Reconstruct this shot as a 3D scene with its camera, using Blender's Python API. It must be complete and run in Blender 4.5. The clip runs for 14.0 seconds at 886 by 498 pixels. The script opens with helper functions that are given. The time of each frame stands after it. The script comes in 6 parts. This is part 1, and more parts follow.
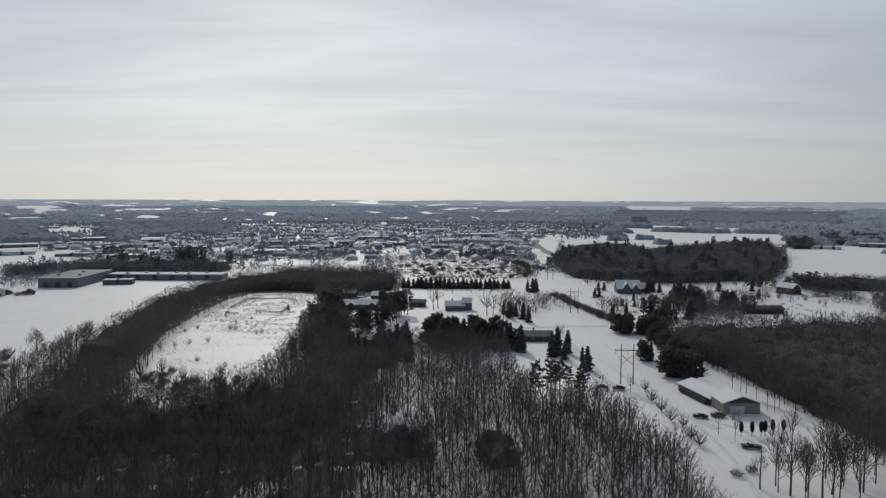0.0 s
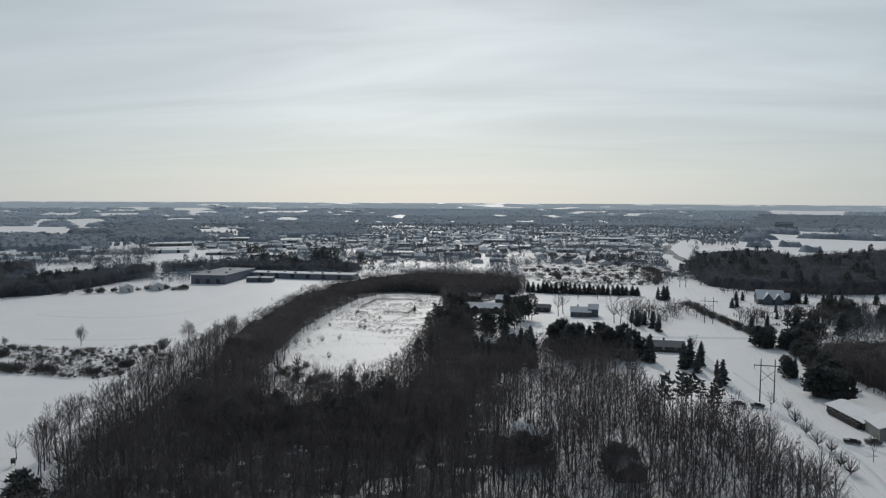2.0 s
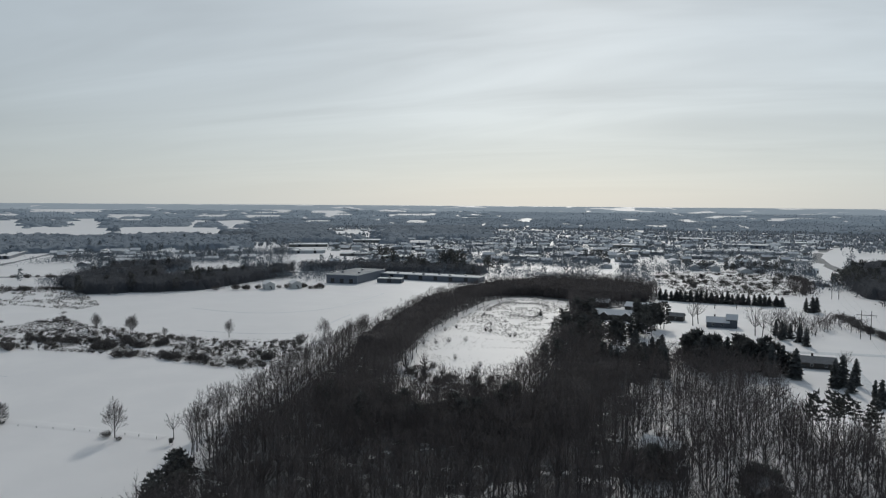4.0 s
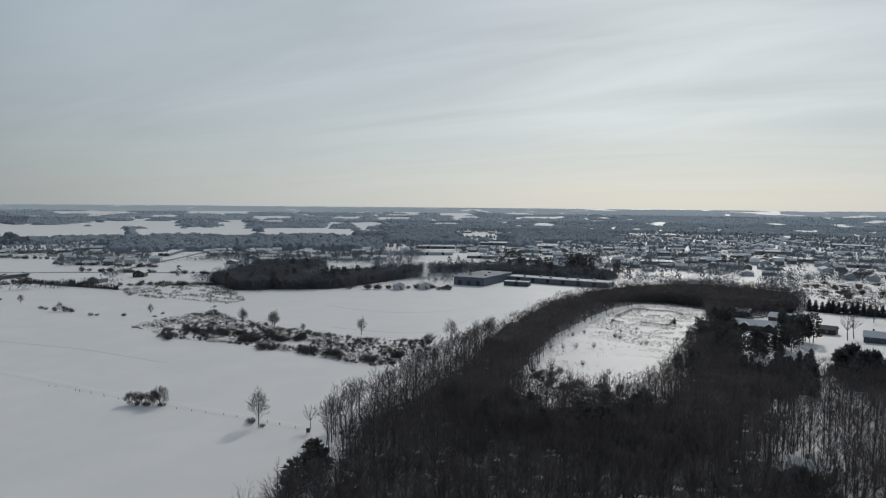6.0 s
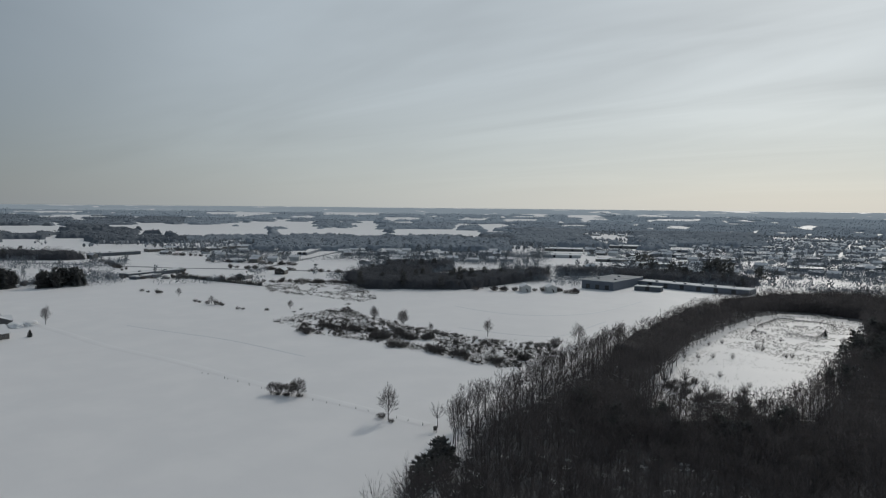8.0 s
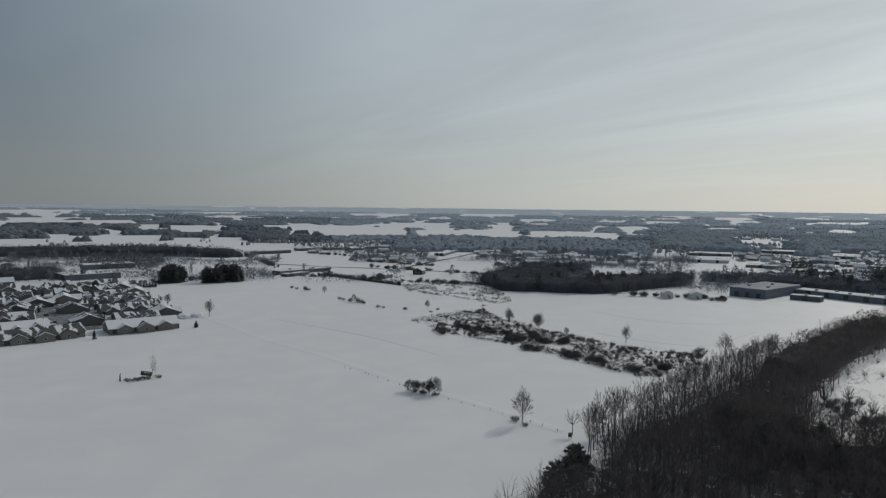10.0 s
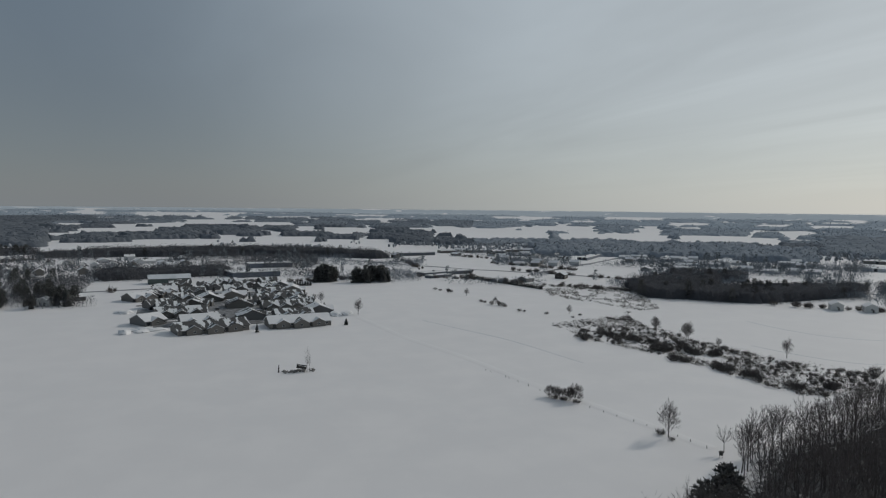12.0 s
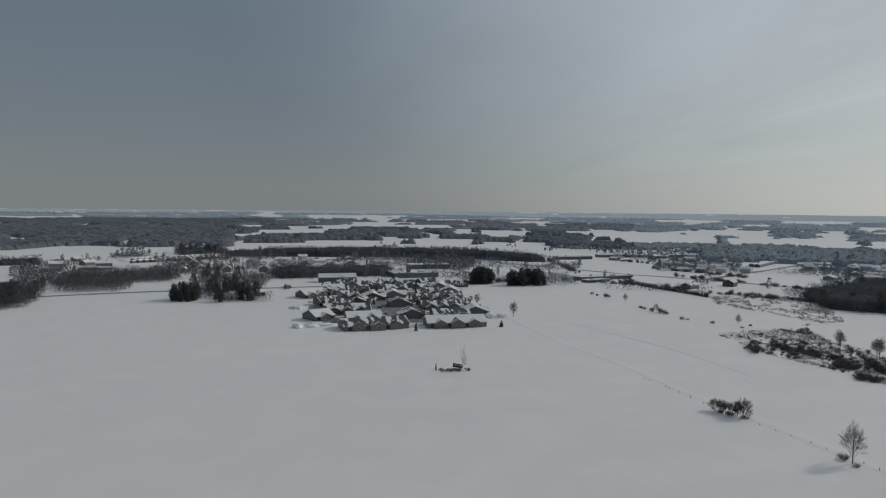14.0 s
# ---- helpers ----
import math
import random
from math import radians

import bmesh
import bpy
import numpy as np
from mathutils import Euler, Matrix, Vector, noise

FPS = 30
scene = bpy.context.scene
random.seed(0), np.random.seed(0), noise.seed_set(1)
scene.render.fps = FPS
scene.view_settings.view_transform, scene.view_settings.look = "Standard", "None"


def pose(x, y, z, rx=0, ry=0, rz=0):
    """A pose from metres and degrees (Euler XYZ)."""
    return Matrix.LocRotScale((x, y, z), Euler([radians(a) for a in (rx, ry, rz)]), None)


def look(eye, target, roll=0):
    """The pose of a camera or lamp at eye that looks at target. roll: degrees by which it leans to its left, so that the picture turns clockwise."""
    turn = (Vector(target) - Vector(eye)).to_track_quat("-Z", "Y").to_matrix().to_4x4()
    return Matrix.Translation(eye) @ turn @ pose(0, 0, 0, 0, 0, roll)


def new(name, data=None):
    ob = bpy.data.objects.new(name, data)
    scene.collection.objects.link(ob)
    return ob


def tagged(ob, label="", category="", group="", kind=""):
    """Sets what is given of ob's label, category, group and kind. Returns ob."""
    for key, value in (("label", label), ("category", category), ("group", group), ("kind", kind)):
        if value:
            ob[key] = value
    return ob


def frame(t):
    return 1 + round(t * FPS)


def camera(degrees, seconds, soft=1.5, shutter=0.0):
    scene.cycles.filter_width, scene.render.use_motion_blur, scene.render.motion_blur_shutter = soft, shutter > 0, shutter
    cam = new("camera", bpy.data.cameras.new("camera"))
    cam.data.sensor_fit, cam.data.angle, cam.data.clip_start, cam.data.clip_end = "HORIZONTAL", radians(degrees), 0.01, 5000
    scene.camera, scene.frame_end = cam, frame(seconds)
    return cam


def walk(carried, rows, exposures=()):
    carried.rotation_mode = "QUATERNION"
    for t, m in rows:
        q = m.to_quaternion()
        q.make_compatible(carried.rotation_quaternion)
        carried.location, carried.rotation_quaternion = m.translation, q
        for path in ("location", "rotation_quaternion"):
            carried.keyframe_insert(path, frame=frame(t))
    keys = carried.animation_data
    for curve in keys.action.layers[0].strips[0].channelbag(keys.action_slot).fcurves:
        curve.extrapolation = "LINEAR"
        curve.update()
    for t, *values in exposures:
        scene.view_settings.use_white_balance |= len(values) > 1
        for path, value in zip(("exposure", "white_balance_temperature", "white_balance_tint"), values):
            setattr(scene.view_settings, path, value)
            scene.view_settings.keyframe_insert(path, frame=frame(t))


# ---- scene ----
EXPOSURES = [(0.0, 0.06, 6440, 10), (3.2, 0.04, 6440, 10), (6.5, -0.08, 6460, 10), (10.0, -0.16, 6540, 10), (14.0, -0.17, 6620, 11)]
cam = camera(65.8, 14.0, soft=1.2)
PATH = [
    (0, (-0.02, -0.01, 70.02), (-0.18, 99.71, 62.57), 0.20),
    (0.5, (0.06, 0.04, 70.19), (-4.54, 99.66, 62.81), 0.21),
    (1, (0.10, 0.02, 70.33), (-9.26, 99.31, 63.05), 0.23),
    (1.5, (0.12, -0.04, 70.43), (-13.91, 98.71, 63.30), 0.26),
    (2, (0.11, -0.13, 70.51), (-18.19, 97.93, 63.44), 0.29),
    (2.5, (0.07, -0.25, 70.57), (-22.72, 96.87, 63.60), 0.32),
    (3, (0.02, -0.39, 70.62), (-27.20, 95.59, 63.72), 0.35),
    (3.5, (-0.05, -0.54, 70.65), (-31.67, 94.09, 63.86), 0.38),
    (4, (-0.13, -0.71, 70.68), (-36.09, 92.36, 63.99), 0.41),
    (4.5, (-0.21, -0.89, 70.70), (-40.43, 90.43, 64.12), 0.43),
    (5, (-0.30, -1.07, 70.73), (-44.69, 88.30, 64.21), 0.46),
    (5.5, (-0.38, -1.26, 70.76), (-48.84, 85.97, 64.32), 0.48),
    (6, (-0.45, -1.44, 70.79), (-52.88, 83.47, 64.36), 0.50),
    (6.5, (-0.52, -1.62, 70.84), (-56.93, 80.70, 64.43), 0.52),
    (7, (-0.56, -1.80, 70.90), (-60.51, 77.99, 64.57), 0.54),
    (7.5, (-0.59, -1.98, 70.98), (-64.08, 75.02, 64.61), 0.56),
    (8, (-0.60, -2.15, 71.07), (-67.70, 71.72, 64.72), 0.57),
    (8.5, (-0.58, -2.31, 71.18), (-71.18, 68.23, 64.84), 0.58),
    (9, (-0.54, -2.46, 71.31), (-74.51, 64.54, 64.97), 0.58),
    (9.5, (-0.47, -2.61, 71.45), (-77.67, 60.63, 65.12), 0.59),
    (10, (-0.37, -2.75, 71.60), (-80.66, 56.53, 65.28), 0.59),
    (10.5, (-0.24, -2.87, 71.75), (-83.23, 52.58, 65.51), 0.59),
    (11, (-0.08, -2.99, 71.90), (-85.78, 48.17, 65.68), 0.58),
    (11.5, (0.12, -3.11, 72.05), (-88.31, 43.17, 65.89), 0.58),
    (12, (0.37, -3.21, 72.17), (-90.39, 38.32, 66.06), 0.57),
    (12.5, (0.68, -3.32, 72.25), (-92.23, 33.15, 66.19), 0.55),
    (13, (1.04, -3.43, 72.29), (-93.67, 28.09, 66.27), 0.54),
    (13.5, (1.48, -3.55, 72.25), (-94.91, 22.40, 66.27), 0.52),
    (14, (2.02, -3.68, 72.11), (-95.78, 16.33, 66.25), 0.51),
]
walk(cam, [(t, look(eye, target, roll)) for t, eye, target, roll in PATH], EXPOSURES)

# ---- sun and winter sky ----
SUN_BEARING, SUN_HEIGHT = radians(12.0), radians(30.0)      # bearing: to the left of +y
SUN_WAY = Vector((-math.sin(SUN_BEARING) * math.cos(SUN_HEIGHT), math.cos(SUN_BEARING) * math.cos(SUN_HEIGHT), math.sin(SUN_HEIGHT)))
sun = new("sun", bpy.data.lights.new("sun", "SUN"))
sun.data.energy, sun.data.angle, sun.data.color = 1.3, radians(2.2), (1.0, 0.958, 0.875)
sun.matrix_world = look(SUN_WAY * 300, (0, 0, 0))


def make_sky():
    world = bpy.data.worlds.new("winter_sky")
    scene.world, world.use_nodes = world, True
    nt = world.node_tree
    nt.nodes.clear()

    def node(kind, **values):
        n = nt.nodes.new(kind)
        for key, value in values.items():
            n.inputs[key].default_value = value
        return n

    def maths(op, a, b=None, clamp=False):
        n = nt.nodes.new("ShaderNodeMath")
        n.operation, n.use_clamp = op, clamp
        for i, v in enumerate((a, b)):
            if v is None:
                continue
            if isinstance(v, (int, float)):
                n.inputs[i].default_value = v
            else:
                nt.links.new(v, n.inputs[i])
        return n.outputs[0]

    def mix(fac, a, b, blend="MIX"):
        n = nt.nodes.new("ShaderNodeMix")
        n.data_type, n.blend_type = "RGBA", blend
        for socket, v in ((n.inputs[0], fac), (n.inputs[6], a), (n.inputs[7], b)):
            if isinstance(v, (int, float, tuple)):
                socket.default_value = v
            else:
                nt.links.new(v, socket)
        return n.outputs[2]

    sky = nt.nodes.new("ShaderNodeTexSky")
    sky.sky_type, sky.sun_disc = "NISHITA", False
    sky.sun_elevation, sky.sun_rotation = SUN_HEIGHT, -SUN_BEARING
    sky.air_density, sky.dust_density, sky.ozone_density = 1.0, 1.0, 2.0
    coord = nt.nodes.new("ShaderNodeTexCoord").outputs["Generated"]
    split = nt.nodes.new("ShaderNodeSeparateXYZ")
    nt.links.new(coord, split.inputs[0])
    up = maths("MAXIMUM", split.outputs[2], 0.0)
    dot = nt.nodes.new("ShaderNodeVectorMath")
    dot.operation = "DOT_PRODUCT"
    nt.links.new(coord, dot.inputs[0])
    dot.inputs[1].default_value = SUN_WAY
    towards = maths("MAXIMUM", dot.outputs["Value"], 0.0)
    # thin high cloud, brightest round the hidden sun
    spread = nt.nodes.new("ShaderNodeMapRange")
    spread.interpolation_type = "SMOOTHSTEP"
    spread.inputs["From Min"].default_value, spread.inputs["From Max"].default_value = 0.18, 1.02
    nt.links.new(towards, spread.inputs["Value"])
    glow = spread.outputs[0]
    # streaks of cloud, seen flat from below
    flat = nt.nodes.new("ShaderNodeVectorMath")
    flat.operation = "DIVIDE"
    nt.links.new(coord, flat.inputs[0])
    lift = nt.nodes.new("ShaderNodeCombineXYZ")
    high = maths("ADD", up, 0.09)
    for i in range(3):
        nt.links.new(high, lift.inputs[i])
    nt.links.new(lift.outputs[0], flat.inputs[1])
    turn = nt.nodes.new("ShaderNodeMapping")
    turn.inputs["Rotation"].default_value = (0, 0, radians(20))
    turn.inputs["Scale"].default_value = (0.55, 1.5, 0.0)
    nt.links.new(flat.outputs[0], turn.inputs[0])
    streak = node("ShaderNodeTexNoise", Scale=0.55, Detail=4.0, Roughness=0.55, Distortion=0.6)
    nt.links.new(turn.outputs[0], streak.inputs["Vector"])
    cloud = nt.nodes.new("ShaderNodeMapRange")
    cloud.inputs["From Min"].default_value, cloud.inputs["From Max"].default_value = 0.35, 0.68
    nt.links.new(streak.outputs["Fac"], cloud.inputs["Value"])
    drift = maths("MULTIPLY", maths("SUBTRACT", cloud.outputs[0], 0.5), maths("ADD", maths("MULTIPLY", glow, 0.22), 0.05))
    fade = maths("MULTIPLY", up, 6.0, clamp=True)
    veil = maths("ADD", maths("MULTIPLY", drift, fade), 0.985)
    # warm, pale haze low over the horizon
    low = maths("POWER", maths("SUBTRACT", 1.0, up, clamp=True), 16.0)
    thin = mix(1.0, sky.outputs[0], (0.0124, 0.0127, 0.0130, 1), "MULTIPLY")
    pale = mix(maths("MULTIPLY", up, 3.2, clamp=True), (0.147, 0.166, 0.180, 1), (0.124, 0.163, 0.200, 1))
    base = mix(1.0, thin, pale, "ADD")
    lit = mix(glow, (0, 0, 0, 1), (0.362, 0.376, 0.362, 1))
    body = mix(1.0, base, lit, "ADD")
    warm = mix(glow, (0.80, 0.85, 0.93, 1), (0.33, 0.58, 0.67, 1))
    hazy = mix(maths("MULTIPLY", low, 0.05), body, warm, "ADD")
    final = nt.nodes.new("ShaderNodeVectorMath")
    final.operation = "SCALE"
    nt.links.new(hazy, final.inputs[0])
    nt.links.new(veil, final.inputs["Scale"])
    back = node("ShaderNodeBackground", Strength=1.0)
    nt.links.new(final.outputs[0], back.inputs["Color"])
    out = nt.nodes.new("ShaderNodeOutputWorld")
    nt.links.new(back.outputs[0], out.inputs["Surface"])


make_sky()

# ---- materials ----
def material(name, colour, rough=0.8, second=None, scale=1.0, detail=4.0, fine=None, fine_scale=8.0, bump=0.0, bump_scale=20.0,
             metal=0.0, spread=0.5, by_piece=0.0, stretch=(1, 1, 1), specular=0.5, middle=0.5, own=False, thin=0.0):
    """A surface of two blended tones at a large scale, a third at a fine one, and a little relief."""
    mat = bpy.data.materials.new(name)
    mat.use_nodes = True
    nt = mat.node_tree
    bsdf = nt.nodes["Principled BSDF"]
    bsdf.inputs["Roughness"].default_value, bsdf.inputs["Metallic"].default_value = rough, metal
    bsdf.inputs["Specular IOR Level"].default_value = specular
    coord = nt.nodes.new("ShaderNodeTexCoord")
    where = nt.nodes.new("ShaderNodeMapping")
    where.inputs["Scale"].default_value = stretch
    nt.links.new(coord.outputs["Object"], where.inputs[0])
    if own:
        info = nt.nodes.new("ShaderNodeObjectInfo")
        shift = nt.nodes.new("ShaderNodeMath")
        shift.operation = "MULTIPLY"
        shift.inputs[1].default_value = 90.0
        nt.links.new(info.outputs["Random"], shift.inputs[0])
        nt.links.new(shift.outputs[0], where.inputs["Location"])

    def noise_fac(size, low, high, octaves):
        n = nt.nodes.new("ShaderNodeTexNoise")
        n.inputs["Scale"].default_value, n.inputs["Detail"].default_value = size, octaves
        nt.links.new(where.outputs[0], n.inputs["Vector"])
        r = nt.nodes.new("ShaderNodeMapRange")
        r.inputs["From Min"].default_value, r.inputs["From Max"].default_value = low, high
        nt.links.new(n.outputs["Fac"], r.inputs["Value"])
        return r.outputs[0]

    def mixed(fac, a, b):
        n = nt.nodes.new("ShaderNodeMix")
        n.data_type = "RGBA"
        for socket, v in ((n.inputs[0], fac), (n.inputs[6], a), (n.inputs[7], b)):
            if isinstance(v, tuple):
                socket.default_value = (*v, 1) if len(v) == 3 else v
            elif isinstance(v, (int, float)):
                socket.default_value = v
            else:
                nt.links.new(v, socket)
        return n.outputs[2]

    out = tuple(colour)
    if second:
        out = mixed(noise_fac(scale, middle - spread / 2, middle + spread / 2, detail), out, tuple(second))
    if fine:
        out = mixed(noise_fac(fine_scale, 0.42, 0.66, 3.0), out, tuple(fine))
    if by_piece:
        info = nt.nodes.new("ShaderNodeNewGeometry")
        r = nt.nodes.new("ShaderNodeMapRange")
        r.inputs["To Min"].default_value, r.inputs["To Max"].default_value = 1 - by_piece, 1 + by_piece
        nt.links.new(info.outputs["Random Per Island"], r.inputs["Value"])
        n = nt.nodes.new("ShaderNodeVectorMath")
        n.operation = "SCALE"
        if isinstance(out, tuple):
            n.inputs[0].default_value = out
        else:
            nt.links.new(out, n.inputs[0])
        nt.links.new(r.outputs[0], n.inputs["Scale"])
        out = n.outputs[0]
    if isinstance(out, tuple):
        bsdf.inputs["Base Color"].default_value = (*out, 1)
    else:
        nt.links.new(out, bsdf.inputs["Base Color"])
    if bump:
        n = nt.nodes.new("ShaderNodeTexNoise")
        n.inputs["Scale"].default_value, n.inputs["Detail"].default_value = bump_scale, 5.0
        nt.links.new(where.outputs[0], n.inputs["Vector"])
        b = nt.nodes.new("ShaderNodeBump")
        b.inputs["Strength"].default_value, b.inputs["Distance"].default_value = bump, 0.3
        nt.links.new(n.outputs["Fac"], b.inputs["Height"])
        nt.links.new(b.outputs[0], bsdf.inputs["Normal"])
    if thin:
        # light that passes between and round the finest twigs
        passing, both = nt.nodes.new("ShaderNodeBsdfTranslucent"), nt.nodes.new("ShaderNodeMixShader")
        both.inputs[0].default_value = thin
        if isinstance(out, tuple):
            passing.inputs["Color"].default_value = (*out, 1)
        else:
            nt.links.new(out, passing.inputs["Color"])
        nt.links.new(bsdf.outputs[0], both.inputs[1])
        nt.links.new(passing.outputs[0], both.inputs[2])
        nt.links.new(both.outputs[0], nt.nodes["Material Output"].inputs["Surface"])
    return mat


SNOW = material("snow", (0.776, 0.750, 0.744), 0.60, (0.746, 0.726, 0.724), 0.004, 5.0, (0.79, 0.765, 0.758), 0.05, bump=0.08, bump_scale=0.10, specular=0.36)
ROOF_SNOW = material("roof_snow", (0.79, 0.78, 0.78), 0.85, (0.715, 0.71, 0.715), 0.3, bump=0.03, bump_scale=1.5, specular=0.2)
WORN_ROOF = material("half_melted_snow_on_shingles", (0.70, 0.705, 0.71), 0.7, (0.062, 0.060, 0.060), 0.21, 3.0, spread=0.03, middle=0.488, stretch=(0.35, 1.3, 1.0), own=True)
BARK = material("grey_brown_bark", (0.092, 0.081, 0.080), 0.9, (0.108, 0.096, 0.094), 0.4, by_piece=0.15)
TWIG = material("bare_twigs", (0.096, 0.088, 0.089), 0.9, (0.126, 0.115, 0.116), 0.09, spread=0.25, by_piece=0.32, specular=0.2, thin=0.4)
# Town twigs are paled and blued: distance haze kept in the base colour.
TOWN_TWIG = material("hazed_garden_trees", (0.300, 0.320, 0.346), 1.0, (0.370, 0.390, 0.414), 0.01, specular=0.0)
# Paler, bluer twig colours by distance: haze put into the base colour.
MID_TWIG = material("slightly_hazed_woods", (0.112, 0.115, 0.126), 1.0, (0.142, 0.145, 0.156), 0.02, specular=0.0, thin=0.4)
FAR_TWIG = material("blue_grey_hazed_woods", (0.222, 0.250, 0.284), 1.0, (0.274, 0.302, 0.334), 0.006, specular=0.0)
# Darker than FAR_TWIG: less haze is painted in away from the sun.
WEST_TWIG = material("hazed_western_woods", (0.182, 0.206, 0.236), 1.0, (0.228, 0.252, 0.280), 0.006, specular=0.0)
THIN_HAZE_TWIG = material("dark_grey_hazed_woods", (0.128, 0.142, 0.162), 1.0, (0.165, 0.180, 0.200), 0.006, specular=0.0)
HAZE_TWIG = material("dull_blue_grey_hazed_woods", (0.205, 0.230, 0.260), 1.0, (0.250, 0.275, 0.302), 0.006, specular=0.0)
DIM_TWIG = material("paler_hazed_woods", (0.250, 0.286, 0.324), 1.0, (0.304, 0.340, 0.378), 0.004, specular=0.0)
THICK_HAZE_TWIG = material("pale_hazed_woods", (0.300, 0.344, 0.390), 1.0, (0.360, 0.404, 0.448), 0.003, specular=0.0)
PALE_TWIG = material("palest_hazed_woods", (0.450, 0.500, 0.545), 1.0, (0.520, 0.565, 0.605), 0.001, specular=0.0)
NEEDLE = material("dark_evergreen_needles", (0.108, 0.110, 0.107), 0.9, (0.140, 0.141, 0.134), 0.3, by_piece=0.3, specular=0.25, thin=0.3)
# A lighter, bluer copy of the needles, haze painted in for the town.
FAR_NEEDLE = material("haze_paled_evergreens", (0.20, 0.22, 0.236), 1.0, (0.24, 0.26, 0.276), 0.02, by_piece=0.3, specular=0.0)
BRUSH = material("grey_brown_brush", (0.12, 0.108, 0.102), 0.95, (0.165, 0.148, 0.136), 0.08, by_piece=0.35)
DRY_GRASS = material("dry_grass", (0.175, 0.160, 0.142), 0.95, (0.13, 0.120, 0.107), 0.2, by_piece=0.3)
SHINGLE = material("grey_asphalt_shingles", (0.16, 0.165, 0.175), 0.85, (0.10, 0.10, 0.105), 0.8, fine=(0.22, 0.22, 0.23), fine_scale=6)
BEIGE = material("beige_vinyl_siding", (0.125, 0.119, 0.110), 0.6, (0.10, 0.096, 0.089), 0.3, bump=0.15, bump_scale=12, stretch=(0.05, 0.05, 1))
WHITE_WALL = material("white_clapboard", (0.62, 0.62, 0.60), 0.6, (0.54, 0.54, 0.52), 0.3, bump=0.15, bump_scale=12, stretch=(0.05, 0.05, 1))
BROWN_WALL = material("dark_brown_siding", (0.072, 0.063, 0.057), 0.7, (0.05, 0.045, 0.041), 0.4, stretch=(3, 3, 0.2))
BLUE_WALL = material("grey_blue_siding", (0.11, 0.125, 0.145), 0.65, (0.085, 0.098, 0.115), 0.4, stretch=(0.1, 0.1, 2))
RED_WALL = material("weathered_red_boards", (0.115, 0.082, 0.072), 0.8, (0.085, 0.062, 0.055), 0.5, stretch=(4, 4, 0.2))
BRICK = material("brown_brick", (0.135, 0.108, 0.096), 0.85, (0.11, 0.088, 0.079), 0.6, fine=(0.17, 0.14, 0.125), fine_scale=14)
STEEL = material("ribbed_grey_steel_cladding", (0.14, 0.16, 0.195), 0.5, (0.115, 0.135, 0.165), 0.2, stretch=(2, 2, 0.1))
GREEN_STEEL = material("green_painted_steel", (0.085, 0.115, 0.105), 0.5, (0.07, 0.095, 0.088), 0.2, stretch=(2, 2, 0.1))
PALE_STEEL = material("pale_steel_roof_dusted_with_snow", (0.50, 0.53, 0.55), 0.55, (0.66, 0.68, 0.70), 0.09, spread=0.3)
GLASS_DARK = material("window_glass", (0.03, 0.035, 0.04), 0.12)
TRIM = material("white_trim", (0.66, 0.66, 0.64), 0.5, (0.58, 0.58, 0.56), 1.0)
WOOD = material("weathered_timber", (0.145, 0.137, 0.130), 0.85, (0.10, 0.094, 0.088), 1.2, stretch=(4, 4, 0.4))
DARK_WOOD = material("dark_wet_timber", (0.046, 0.043, 0.041), 0.85, (0.066, 0.061, 0.057), 1.0)
ASPHALT = material("salted_asphalt", (0.16, 0.16, 0.165), 0.8, (0.10, 0.10, 0.103), 0.08, fine=(0.30, 0.30, 0.31), fine_scale=0.3)
WET_LANE = material("wet_slushy_asphalt", (0.085, 0.083, 0.083), 0.6, (0.30, 0.30, 0.305), 0.09, 4.0, fine=(0.14, 0.138, 0.138), fine_scale=0.5, spread=0.3, middle=0.56)
DULL_ROOF = material("dark_roofing_dusted_with_snow", (0.16, 0.17, 0.185), 0.8, (0.34, 0.35, 0.365), 0.06, fine=(0.24, 0.25, 0.262), fine_scale=0.4, spread=0.4)
PACKED = material("packed_driven_snow", (0.60, 0.61, 0.63), 0.6, (0.46, 0.46, 0.47), 0.1, fine=(0.68, 0.69, 0.70), fine_scale=1.2)
RUBBER = material("tyre_rubber", (0.02, 0.02, 0.02), 0.85)
CAR_BLACK = material("black_car_paint", (0.018, 0.018, 0.02), 0.3, (0.03, 0.03, 0.032), 0.6)
CAR_GREY = material("grey_car_paint", (0.09, 0.095, 0.10), 0.32, (0.07, 0.072, 0.078), 0.6)
METAL = material("galvanised_metal", (0.30, 0.31, 0.32), 0.45, (0.22, 0.23, 0.24), 2.0, metal=0.8)
STONE = material("fieldstone", (0.20, 0.19, 0.18), 0.9, (0.30, 0.29, 0.27), 0.8, bump=0.4, bump_scale=3)
STEAM = material("white_stack_smoke", (0.86, 0.87, 0.88), 1.0, (0.76, 0.78, 0.80), 0.02, specular=0.0)
GARAGE_WALL = material("weathered_beige_boards", (0.30, 0.285, 0.265), 0.7, (0.24, 0.23, 0.215), 0.4, bump=0.15, bump_scale=10, stretch=(3, 3, 0.2))
# Town walls are lightened so that their colour carries the haze.
HAZED_WALL = material("haze_paled_town_walls", (0.42, 0.43, 0.44), 0.8, (0.54, 0.54, 0.54), 0.02, by_piece=0.5)

# ---- building helpers ----
def drawn_in(far):
    """Where a place of the open plain stands: true to 2 km, then pulled in to fit the camera's view."""
    far = np.asarray(far, float)
    return np.where(far < 2000, far, 2000 + (np.sqrt(1 + 4 * RISE * np.maximum(far - 2000, 0)) - 1) / (2 * RISE))


RISE = 15060 / 2940 ** 2


